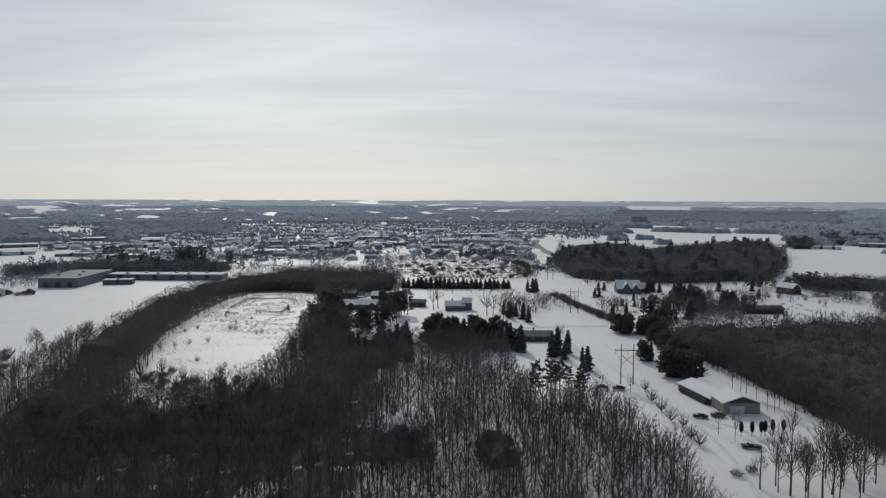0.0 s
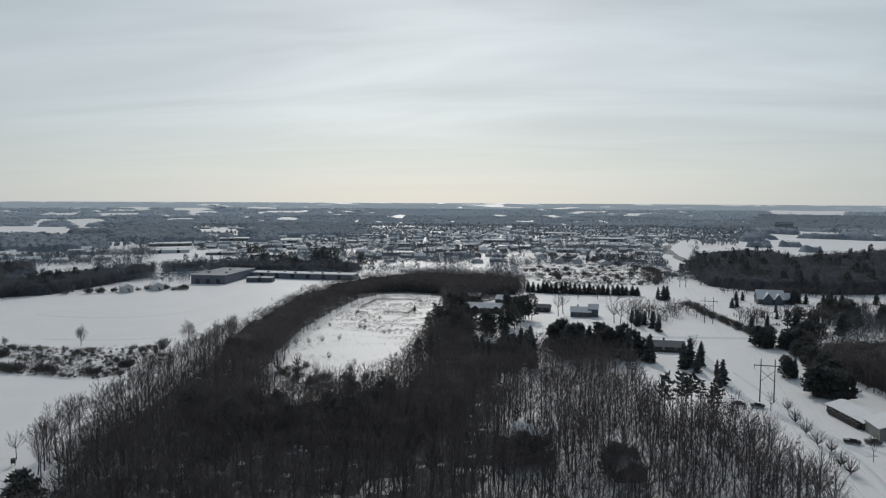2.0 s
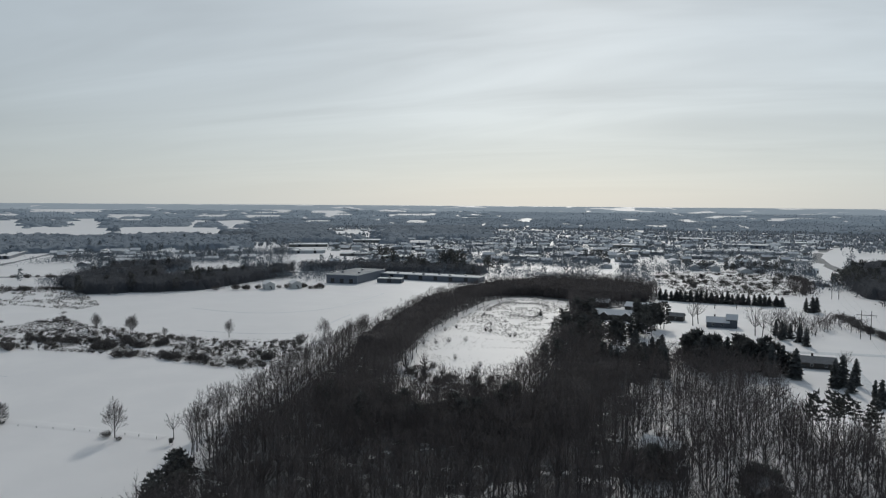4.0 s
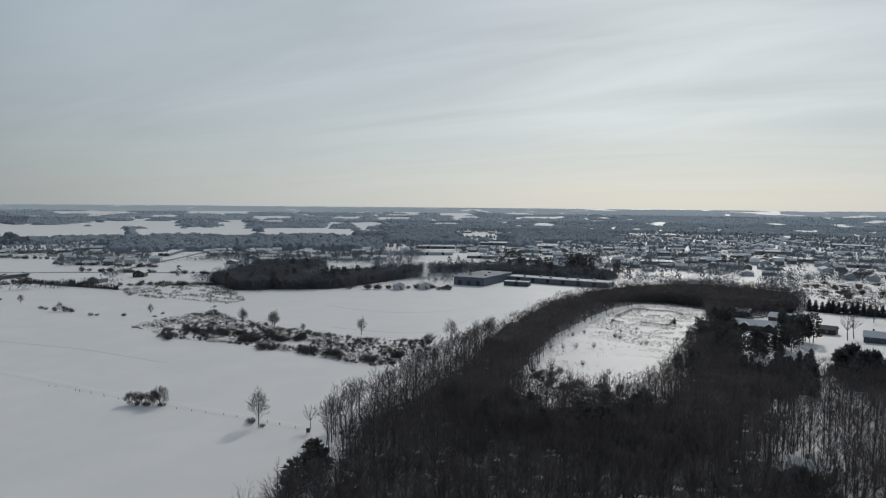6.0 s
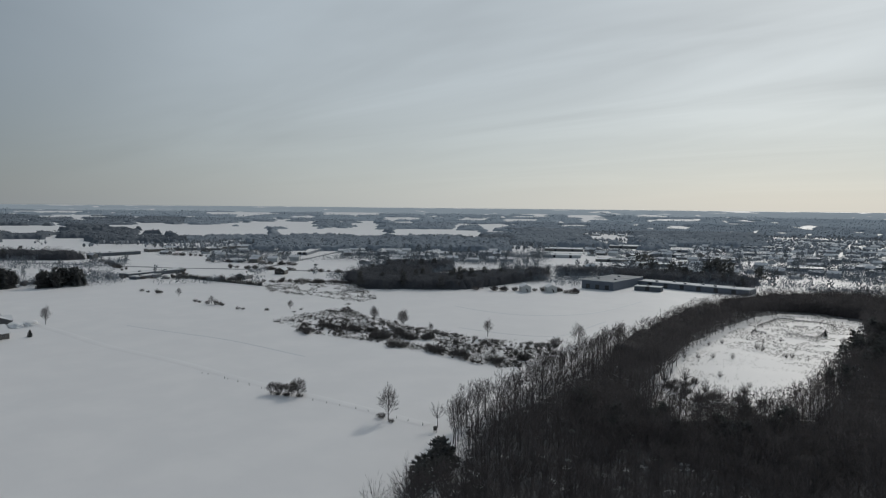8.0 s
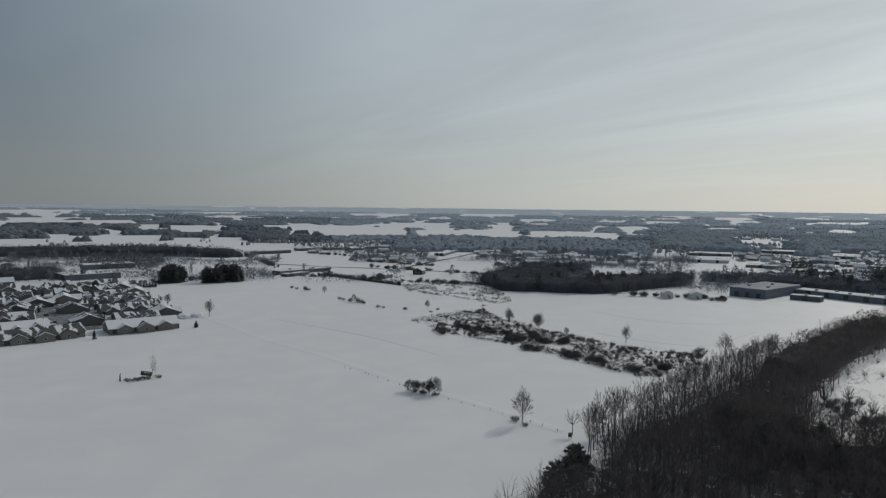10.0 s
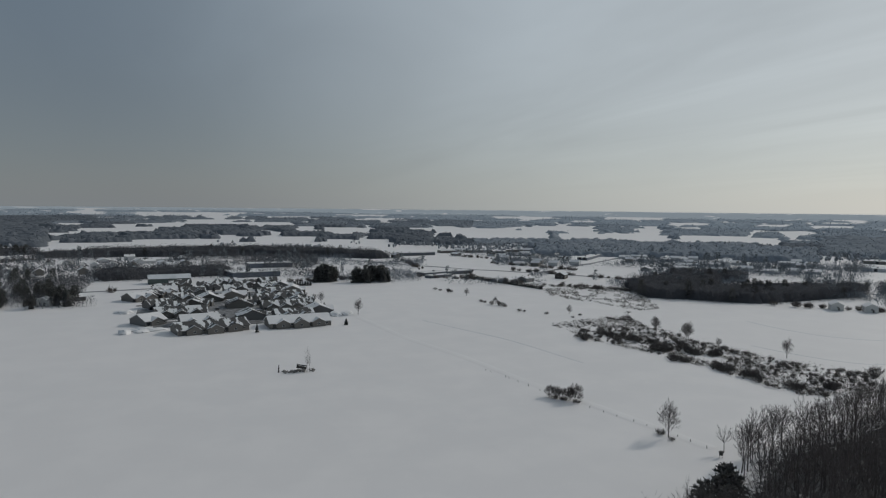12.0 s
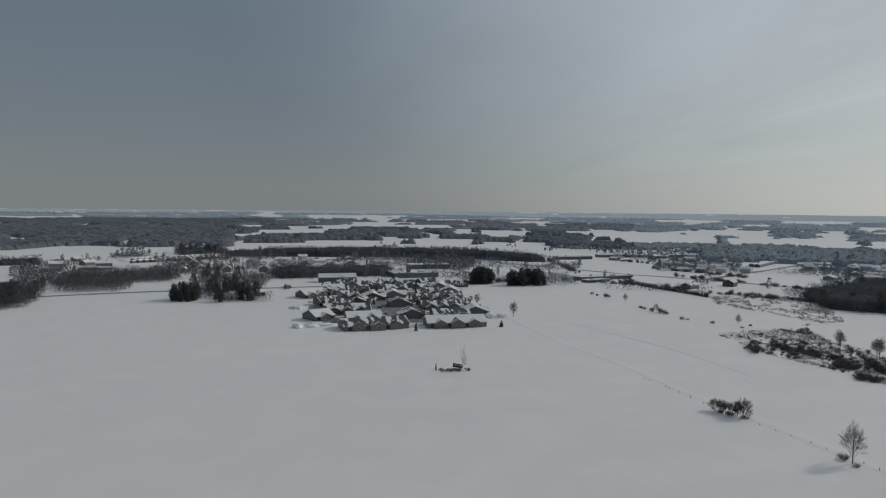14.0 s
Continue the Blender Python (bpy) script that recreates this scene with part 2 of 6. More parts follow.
def height(x, y):
    """The ground: flat near by, then raised so the drawn-in plain fits the camera's view."""
    r = np.hypot(x, y)
    return 70.0 * (1 - r / (r + RISE * np.maximum(r - 2000, 0) ** 2 + 1e-9))


def surface(x, y):
    """The snow's upper side, with its soft swells."""
    r = np.hypot(x, y)
    soft = 0.35 * np.sin(x / 41 + 1) * np.sin(y / 57) + 0.2 * np.sin(x / 17 + y / 23)
    return height(x, y) + soft * np.clip(r / 300, 0, 1) * np.clip((2000 - r) / 700, 0, 1) - 0.25


def mesh_of(name, verts, faces, mats, which=None, smooth=False):
    """A mesh from arrays of corners and triangles."""
    verts, faces = np.asarray(verts, np.float32), np.asarray(faces, np.int32)
    me = bpy.data.meshes.new(name)
    me.vertices.add(len(verts))
    me.vertices.foreach_set("co", verts.ravel())
    me.loops.add(faces.size)
    me.loops.foreach_set("vertex_index", faces.ravel())
    me.polygons.add(len(faces))
    me.polygons.foreach_set("loop_start", np.arange(0, faces.size, 3, dtype=np.int32))
    for m in mats:
        me.materials.append(m)
    if which is not None:
        me.polygons.foreach_set("material_index", np.asarray(which, np.int32))
    me.polygons.foreach_set("use_smooth", np.full(len(faces), smooth))
    me.update(calc_edges=True)
    return me


def place_many(template, xs, ys, zs, sizes, turns, leans=None):
    """One array of corners and one of triangles for many turned and sized copies of a template."""
    v, f = template
    n = len(xs)
    c, s = np.cos(turns)[:, None], np.sin(turns)[:, None]
    x = (v[None, :, 0] * c - v[None, :, 1] * s) * sizes[:, None]
    y = (v[None, :, 0] * s + v[None, :, 1] * c) * sizes[:, None]
    z = v[None, :, 2] * sizes[:, None]
    out = np.stack([x + xs[:, None], y + ys[:, None], z + zs[:, None]], -1).reshape(-1, 3)
    return out, (f[None] + (np.arange(n) * len(v))[:, None, None]).reshape(-1, 3)


def joined(pieces):
    verts, faces, n = [], [], 0
    for v, f in pieces:
        verts.append(v)
        faces.append(f + n)
        n += len(v)
    return np.concatenate(verts), np.concatenate(faces)


def inside(poly, x, y):
    hit = np.zeros(np.shape(x), bool)
    for (ax, ay), (bx, by) in zip(poly, poly[1:] + poly[:1]):
        cross = (ay > y) != (by > y)
        with np.errstate(divide="ignore", invalid="ignore"):
            hit ^= cross & (x < (bx - ax) * (y - ay) / ((by - ay) or 1e-9) + ax)
    return hit


def polar(bearing, far):
    """A place by its bearing, in degrees to the left of +y, and its distance."""
    b = np.radians(bearing)
    return -np.sin(b) * far, np.cos(b) * far


def tube(points, radii, sides):
    points = np.asarray(points, float)
    n = len(points)
    along = np.gradient(points, axis=0)
    along /= np.linalg.norm(along, axis=1)[:, None] + 1e-9
    ref = np.where(np.abs(along[:, 2:3]) > 0.8, [[1.0, 0, 0]], [[0, 0, 1.0]])
    a = np.cross(along, ref)
    a /= np.linalg.norm(a, axis=1)[:, None] + 1e-9
    b = np.cross(along, a)
    ang = np.arange(sides) * 2 * np.pi / sides
    ring = np.cos(ang)[None, :, None] * a[:, None] + np.sin(ang)[None, :, None] * b[:, None]
    v = (points[:, None] + ring * np.asarray(radii)[:, None, None]).reshape(-1, 3)
    f = []
    for i in range(n - 1):
        for k in range(sides):
            p, q = i * sides + k, i * sides + (k + 1) % sides
            f += [(p, q, q + sides), (p, q + sides, p + sides)]
    return v, np.array(f)


def blades(starts, ends, width):
    """Thin three-cornered twigs or needles sprays from starts to ends."""
    starts, ends = np.asarray(starts, float), np.asarray(ends, float)
    way = ends - starts
    side = np.cross(way, np.random.normal(size=way.shape))
    side *= (np.asarray(width) / 2 / (np.linalg.norm(side, axis=1) + 1e-9))[:, None]
    v = np.stack([starts - side, starts + side, ends], 1).reshape(-1, 3)
    return v, np.arange(len(v)).reshape(-1, 3)


# ---- ground: one sheet of snow to the horizon ----
def make_ground():
    rad = np.concatenate([[0.0], np.geomspace(12, 4940, 112)])
    ang = np.linspace(0, 2 * np.pi, 361)[:-1]
    r, a = np.meshgrid(rad[1:], ang, indexing="ij")
    x, y = -np.sin(a) * r, np.cos(a) * r
    z = surface(x, y)
    v = np.concatenate([[(0, 0, -0.25)], np.stack([x, y, z], -1).reshape(-1, 3)])
    n = len(ang)
    k = np.arange(n)
    f = [np.stack([np.zeros(n, int), 1 + k, 1 + (k + 1) % n], -1)]
    for i in range(len(rad) - 2):
        p, q = 1 + i * n + k, 1 + i * n + (k + 1) % n
        f += [np.stack([p, p + n, q + n], -1), np.stack([p, q + n, q], -1)]
    me = mesh_of("ground", v, np.concatenate(f)[:, ::-1], [SNOW])
    me.polygons.foreach_set("use_smooth", np.ones(len(me.polygons), bool))
    return tagged(new("ground", me), "wide snow-covered farmland reaching to the horizon", "ground", kind="structure")


ground = make_ground()


# ---- trees ----
def bare_tree(seed, tall=15.0, spread=2.6, limbs=15, twigs=9, fine=3, clear=0.33, thick=0.15, fat=0.06, sides=5, slim=False, reach=1.3, lowest=-0.5, limb=0.5):
    """A leafless tree whose limbs sweep up to an oval crown: (trunk corners, triangles), (crown corners, triangles)."""
    rs = np.random.RandomState(seed)
    bend = rs.normal(0, 0.3, 2)
    hs = np.array([0, 0.3, 0.6, 0.82, 0.95])
    stem = np.stack([bend[0] * np.sin(hs * 3), bend[1] * np.sin(hs * 2.4), hs * tall], -1)
    trunk = tube(stem, thick * np.array([1.2, 0.85, 0.5, 0.25, 0.05]), sides)
    middle, half = tall * (0.5 + clear * 0.42), tall * (0.5 - clear * 0.42)
    crown, starts, ends = [], [], []
    for i in range(limbs):
        a = i * 2.4 + rs.rand() * 0.8
        lift = lowest + (0.85 - lowest) * ((i + rs.rand()) / limbs)
        lift = min(lift, 0.93)
        ring = spread * math.sqrt(max(0.05, 1 - lift * lift)) * (0.75 + 0.4 * rs.rand())
        tip = np.array([np.cos(a) * ring, np.sin(a) * ring, middle + half * lift])
        base = max(clear * 0.75 * tall, tip[2] - ring * (1.5 + 0.8 * rs.rand()) - 0.06 * tall)
        u = min(base / tall, 0.85)
        root = np.array([np.interp(u, hs, stem[:, k]) for k in range(3)])
        mid = root + (tip - root) * 0.5 + np.array([np.cos(a), np.sin(a), -0.6]) * 0.10 * ring
        if slim:
            crown.append(blades([root], [tip], np.array([thick * 0.9])))
        else:
            crown.append(tube([root, mid, tip], [thick * limb * (1.15 - u), thick * limb * 0.6 * (1.15 - u), 0.012], 3))
        out = tip - root
        out = out / (np.linalg.norm(out) + 1e-6)
        for j in range(twigs):
            w = 0.3 + 0.7 * rs.rand()
            p = root + (mid - root) * (w / 0.5) if w < 0.5 else mid + (tip - mid) * (w - 0.5) / 0.5
            d = out * 0.9 + rs.normal(0, 0.36, 3) + np.array([np.cos(a) * 0.2, np.sin(a) * 0.2, 0.25])
            q = p + d * (0.10 + 0.07 * rs.rand()) * half * reach
            starts.append(p)
            ends.append(q)
            for _ in range(fine):
                s = p + (q - p) * (0.25 + 0.55 * rs.rand())
                starts.append(s)
                ends.append(s + (d * 0.7 + rs.normal(0, 0.3, 3)) * 0.09 * half * reach)
    np.random.seed(seed + 1)
    crown.append(blades(starts, ends, np.full(len(starts), fat)))
    return trunk, joined(crown)


def fan_tree(seed, tall=10.0, clear=0.22, thick=0.2, kids=(7, 6, 6, 5), tilt=(14, 34), fat=0.05, wide=1.0):
    """A leafless tree that forks again and again into a fine, rounded crown: (trunk corners, triangles), (crown corners, triangles)."""
    rs = np.random.RandomState(seed)
    np.random.seed(seed)
    tubes, starts, ends, widths = [], [], [], []
    unit = lambda v: v / (np.linalg.norm(v) + 1e-9)

    def grow(p, way, long, radius, level):
        mid = p + way * long * 0.5
        up = unit(way + np.array([0, 0, 0.14]) + rs.normal(0, 0.06, 3))
        end = mid + up * long * 0.5
        if level < 2:
            tubes.append(tube([p, mid, end], [radius, radius * 0.7, radius * 0.2], 3))
        else:
            starts.append(p)
            ends.append(end)
            widths.append(fat * (1.5 if level == 2 else 1.0))
        if level >= len(kids) - 1:
            return
        n = kids[level + 1]
        turn = rs.rand() * 6.28
        side = unit(np.cross(up, [0.3, 0.9, 0.1]))
        other = np.cross(up, side)
        for i in range(n):
            u = 0.28 + 0.72 * (i + 0.6 * rs.rand()) / n
            q = p + (mid - p) * u * 2 if u < 0.5 else mid + (end - mid) * (u - 0.5) * 2
            a, t = turn + i * 2.4, np.radians(18 + 20 * rs.rand())
            grow(q, unit(up * np.cos(t) + (side * np.cos(a) + other * np.sin(a)) * np.sin(t)), long * (0.60 - 0.30 * u) * (0.8 + 0.4 * rs.rand()), radius * 0.42, level + 1)

    top = tall * clear
    trunk = tube([(0, 0, -0.2), (0.04 * tall * rs.normal() * 0.3, 0, top), (0, 0, tall * 0.62)], [thick, thick * 0.75, thick * 0.25], 6)
    for i in range(kids[0]):
        a, t = i * 2.4 + rs.rand(), np.radians(tilt[0] + (tilt[1] - tilt[0]) * (1 - i / kids[0]) * (0.8 + 0.4 * rs.rand()))
        z = top + (tall * 0.3) * i / kids[0]
        grow(np.array([0, 0, z]), np.array([np.cos(a) * np.sin(t) * wide, np.sin(a) * np.sin(t) * wide, np.cos(t)]), (tall - z) * (0.56 + 0.36 * i / kids[0]) * (0.92 + 0.16 * rs.rand()), thick * 0.36, 0)
    return trunk, joined(tubes + [blades(starts, ends, np.array(widths))])


def fir_tree(seed, tall=12.0, wide=2.6, whorls=15, arms=9, droop=0.22, clear=0.05, column=False):
    """An evergreen: (trunk), (needle crown) of drooping ragged sprays in whorls."""
    rs = np.random.RandomState(seed)
    trunk = tube([(0, 0, 0), (0, 0, tall * 0.5), (0, 0, tall)], [0.18, 0.12, 0.02], 5)
    vs, fs, n = [], [], 0
    for i in range(whorls):
        u = clear + (1 - clear) * (i / whorls) ** 0.9
        z = u * tall
        reach = wide * (1.03 - u) ** 0.62 * (0.72 + 0.4 * rs.rand()) + 0.12
        if column:
            reach = wide * math.sin(0.35 + 2.6 * u) ** 0.6
        for k in range(arms):
            a = 6.283 * k / arms + rs.rand() * 0.7 + i
            l = reach * (0.5 + 0.65 * rs.rand())
            half = 0.25 + 0.30 * l
            c, s = np.cos(a), np.sin(a)
            z1 = z - droop * l + rs.normal(0, 0.15)
            vs += [(0, 0, z + 0.5), (c * l * 0.62 - s * half, s * l * 0.62 + c * half, z1 - 0.1 * l),
                   (c * l, s * l, z1), (c * l * 0.62 + s * half, s * l * 0.62 - c * half, z1 - 0.1 * l)]
            fs += [(n, n + 1, n + 2), (n, n + 2, n + 3)]
            n += 4
    vs += [(-0.2, 0, tall * 0.92), (0.2, 0, tall * 0.92), (0, 0, tall * 1.03)]
    fs += [(n, n + 1, n + 2)]
    return trunk, (np.array(vs, float), np.array(fs))


def pine_tree(seed, tall=13.0, wide=3.4, boughs=34, tufts=12, clear=0.2, tuft=1.0):
    """A ragged pine: (trunk), (needle crown) of tufted boughs with gaps between them."""
    rs = np.random.RandomState(seed)
    np.random.seed(seed)
    trunk = [tube([(0, 0, 0), (0.1, 0, tall * 0.5), (0, 0.1, tall * 0.97)], [0.22, 0.15, 0.03], 5)]
    s, e, w = [], [], []
    for i in range(boughs):
        u = clear + (0.97 - clear) * (i + rs.rand()) / boughs
        a = i * 2.4 + rs.rand()
        l = wide * (0.35 + 0.75 * math.sin(min(1.0, (1.06 - u) / (1 - clear)) * 1.75)) * (0.6 + 0.5 * rs.rand())
        end = np.array([np.cos(a) * l, np.sin(a) * l, u * tall + 0.18 * l])
        trunk.append(tube([(0, 0, u * tall), tuple(end)], [0.05, 0.02], 3))
        for j in range(tufts):
            p = np.array([0, 0, u * tall]) + (end - (0, 0, u * tall)) * (0.35 + 0.65 * rs.rand())
            d = rs.normal(0, 1, 3)
            d[2] = abs(d[2]) * 1.1
            s.append(p - d * 0.15)
            e.append(p + d * tuft * (0.55 + 0.25 * rs.rand()))
            w.append(tuft * (0.55 + 0.4 * rs.rand()))
    return joined(trunk), blades(s, e, np.array(w))


def bush(seed, tall=2.2, wide=1.8, count=64):
    """Leafless brush: a sheaf of stems from one root."""
    rs = np.random.RandomState(seed)
    np.random.seed(seed)
    a, r = rs.rand(count) * 6.28, np.sqrt(rs.rand(count))
    s = np.stack([np.cos(a) * r * wide * 0.5, np.sin(a) * r * wide * 0.5, np.zeros(count)], -1)
    e = s + np.stack([np.cos(a) * r * wide * 0.55, np.sin(a) * r * wide * 0.55, tall * (1.05 - 0.45 * r * r) * (0.6 + 0.4 * rs.rand(count))], -1)
    m = (s + e) / 2 + rs.normal(0, 0.12, s.shape)
    return joined([blades(s, e, np.full(count, 0.10)), blades(m, e + rs.normal(0, 0.3, s.shape), np.full(count, 0.15)), blades(m, e + rs.normal(0, 0.4, s.shape), np.full(count, 0.13))])


BARE = [bare_tree(10 + i, tall=14.0 + 0.5 * (i % 5), spread=2.9 + 0.35 * (i % 4), limbs=15, twigs=9, fine=1, clear=0.47 - 0.05 * (i % 3), thick=0.19, fat=0.085, reach=2.1) for i in range(9)]
BROAD = [bare_tree(40 + i, tall=10.0, spread=3.3, limbs=30, twigs=10, fine=4, clear=0.14, thick=0.26, fat=0.07, sides=6) for i in range(4)]
SPARE = [bare_tree(50 + i, tall=13.5 + 0.5 * (i % 5), spread=3.0 + 0.3 * (i % 4), limbs=10, twigs=6, fine=1, clear=0.40, thick=0.18, fat=0.12, sides=3, slim=True, reach=2.1) for i in range(7)]
MID_TREE = [bare_tree(60 + i, tall=12.5 + 0.6 * (i % 4), spread=3.2 + 0.3 * (i % 3), limbs=7, twigs=4, fine=1, clear=0.15, thick=0.2, fat=0.24, sides=3, slim=True) for i in range(6)]
FIR = [fir_tree(80 + i, tall=12.0, wide=3.5 + 0.5 * (i % 3), whorls=16, arms=10) for i in range(5)]
PINE = [pine_tree(90 + i, tall=13.0, wide=3.3 + 0.3 * (i % 2)) for i in range(4)]
DOME = [pine_tree(96 + i, tall=11.5, wide=4.0, boughs=44, tufts=26, clear=0.08, tuft=0.95) for i in range(3)]
FAR_FIR = [pine_tree(100 + i, tall=12.0, wide=3.0, boughs=13, tufts=5, clear=0.1, tuft=1.7) for i in range(3)]
COLUMN = [fir_tree(105 + i, tall=12.0, wide=2.5, whorls=26, arms=15, droop=-0.35, column=True) for i in range(2)]
MID_WHOLE = [joined([t, c]) for t, c in MID_TREE]
BUSH = [bush(110 + i, 2.0 + 0.3 * (i % 3), 1.9) for i in range(5)]


def pair_meshes(name, kinds, crown_mat):
    return [(mesh_of(name + "_trunk", *t, [BARK]), mesh_of(name + "_crown", *c, [crown_mat])) for t, c in kinds]


BARE_MESH = pair_meshes("bare", BARE, TWIG)
LONE_MESH = pair_meshes("lone", [fan_tree(45, 11.2, 0.13, 0.24, (12, 8, 6, 5), (6, 44), 0.05), fan_tree(47, 8.8, 0.05, 0.2, (12, 8, 7, 4), (10, 60), 0.1)], TWIG)
EDGE_MESH = pair_meshes("edge", [fan_tree(150 + i, 14.0 + 0.6 * (i % 3), 0.26 + 0.04 * (i % 2), 0.2, (8, 6, 5, 4), (8, 32 + 4 * (i % 3)), 0.06) for i in range(6)], TWIG)
BROAD_MESH = pair_meshes("broad", BROAD, TWIG)
FIR_MESH = pair_meshes("fir", FIR, NEEDLE)
COLUMN_MESH = pair_meshes("column", COLUMN, NEEDLE)
PINE_MESH = pair_meshes("pine", PINE, NEEDLE)
TALL_PINE_MESH = pair_meshes("tall_pine", [pine_tree(110 + i, tall=14.5, wide=2.6 + 0.3 * i, boughs=26, tufts=13, clear=0.42, tuft=0.95) for i in range(3)], NEEDLE)
DOME_MESH = pair_meshes("dome", DOME, NEEDLE)
BUSH_MESH = [mesh_of("brush", *b, [BRUSH]) for b in BUSH]


def tree(kinds, x, y, size, label, category, group="", name="", squeeze=1.0, pick=None, turn=None, sink=0.3):
    """One standing tree with its trunk and its crown."""
    trunk, crown = kinds[random.randrange(len(kinds)) if pick is None else pick]
    top = new(name or category.replace(" ", "_"))
    spin = random.random() * 6.28 if turn is None else turn
    top.matrix_world = Matrix.Translation((x, y, float(height(x, y)) - sink)) @ Matrix.Rotation(spin, 4, "Z") @ Matrix.Diagonal((size * squeeze, size * squeeze, size, 1))
    for n, me in (("trunk", trunk), ("crown", crown)):
        new(n, me).parent = top
    return tagged(top, label, category, group)


def single_bush(x, y, size, label, group="", tallness=1.0):
    ob = new("bush", random.choice(BUSH_MESH))
    ob.matrix_world = Matrix.Translation((x, y, -0.3)) @ Matrix.Rotation(random.random() * 6.28, 4, "Z") @ Matrix.Diagonal((size, size, size * tallness, 1))
    return tagged(ob, label, "bush", group)


def stuff(name, groups, mat, label, category):
    """Many pieces that nobody counts, as one object. groups: (templates, xs, ys, sizes)."""
    pieces = []
    for kinds, xs, ys, sizes in groups:
        xs, ys, sizes = (np.asarray(q, float) for q in (xs, ys, sizes))
        pick, turns = np.random.randint(0, len(kinds), len(xs)), np.random.rand(len(xs)) * 6.28
        for i, k in enumerate(kinds):
            m = pick == i
            if m.any():
                pieces.append(place_many(k, xs[m], ys[m], height(xs[m], ys[m]) - 0.3, sizes[m], turns[m]))
    return tagged(new(name, mesh_of(name, *joined(pieces), [mat])), label, category, kind="stuff")


def scattered(x0, x1, y0, y1, gap):
    """Places on a loosely jittered grid."""
    xs, ys = np.meshgrid(np.arange(x0, x1, gap), np.arange(y0, y1, gap))
    xs, ys = xs.ravel(), ys.ravel()
    return xs + (np.random.rand(len(xs)) - 0.5) * gap * 1.1, ys + (np.random.rand(len(ys)) - 0.5) * gap * 1.1


def fine_twigs(x, y, tall, length, width, low=0.25, lean=0.6, sway=0.34):
    """Fine branches of crowded crowns over given places: thin blades that reach up to a lumpy roof of crowns."""
    n = len(x)
    lump = np.array([noise.noise((u / 6.5, v / 6.5, 5.7)) + 0.7 * noise.noise((u / 23, v / 23, 1.9)) for u, v in zip(x, y)])
    roof = tall * (0.80 + 0.30 * lump)
    top = roof * (low + (1 - low) * np.random.rand(n) ** lean)
    way = np.stack([np.random.normal(0, sway, n), np.random.normal(0, sway, n), 0.3 + 0.7 * np.random.rand(n)], -1)
    end = np.stack([x, y, height(x, y) + top], -1)
    return blades(end - way * np.asarray(length)[..., None] * (0.6 + 0.8 * np.random.rand(n))[:, None], end, np.full(n, width) * (0.6 + 0.8 * np.random.rand(n)))


def crowd(name, piece, mat, label, category="trees"):
    return tagged(new(name, mesh_of(name, *piece, [mat], smooth=True)), label, category, kind="stuff")

# ---- the near forest round the clearing ----
FOREST = [(-112, 92), (-116, 110), (-127, 136), (-134, 149), (-141, 165), (-145, 183), (-147, 210), (-153, 240), (-160, 276), (-168, 320), (-177, 365), (-185, 416), (-187, 462), (-183, 505),
          (-166, 545), (-142, 580), (-110, 602), (-66, 600), (-36, 572), (-34, 520), (-62, 470), (-70, 400), (-42, 335), (28, 292), (28, 246), (33, 228), (50, 226), (57, 204), (59, 173), (58, 92)]
CLEARING = [(-134, 494), (-118, 502), (-94, 494), (-79, 430), (-72, 373), (-70, 325), (-67, 262), (-68, 244), (-76, 233), (-88, 222), (-98, 219), (-108, 229), (-114, 244), (-121, 277), (-129, 305), (-137, 350), (-141, 405), (-143, 440), (-143, 468)]
GAPS = [(-122, 130, 9), (-117, 119, 8), (-14, 238, 5), (-10, 195, 6.5), (15, 179, 5.5), (-12, 262, 5), (-33, 322, 14), (20, 268, 7)]

WHOLE = [joined([t, c]) for t, c in SPARE]


def thicket(x, y, wood, low, high, swell=2.0):
    """Corners and triangles of a ragged sheet of crowns over a grid of places, let down to the ground where wood is False."""
    cols = x.shape[1]
    wild = np.array([noise.noise((u / 26, v / 26, 2.7)) for u, v in zip(x.ravel(), y.ravel())]).reshape(x.shape)
    lumps = np.array([noise.noise((u / 8, v / 8, 7.7)) for u, v in zip(x.ravel(), y.ravel())]).reshape(x.shape)
    z = height(x, y) + np.where(wood, low + (high - low) * np.random.rand(*x.shape) + swell * (wild + 0.6 * lumps), -0.6)
    i, j = np.where(wood[:-1, :-1] | wood[1:, :-1] | wood[:-1, 1:] | wood[1:, 1:])
    a = i * cols + j
    f = np.concatenate([np.stack([a, a + cols, a + cols + 1], -1), np.stack([a, a + cols + 1, a + 1], -1)])
    used, f = np.unique(f, return_inverse=True)
    return np.stack([x, y, z], -1).reshape(-1, 3)[used], f.reshape(-1, 3)


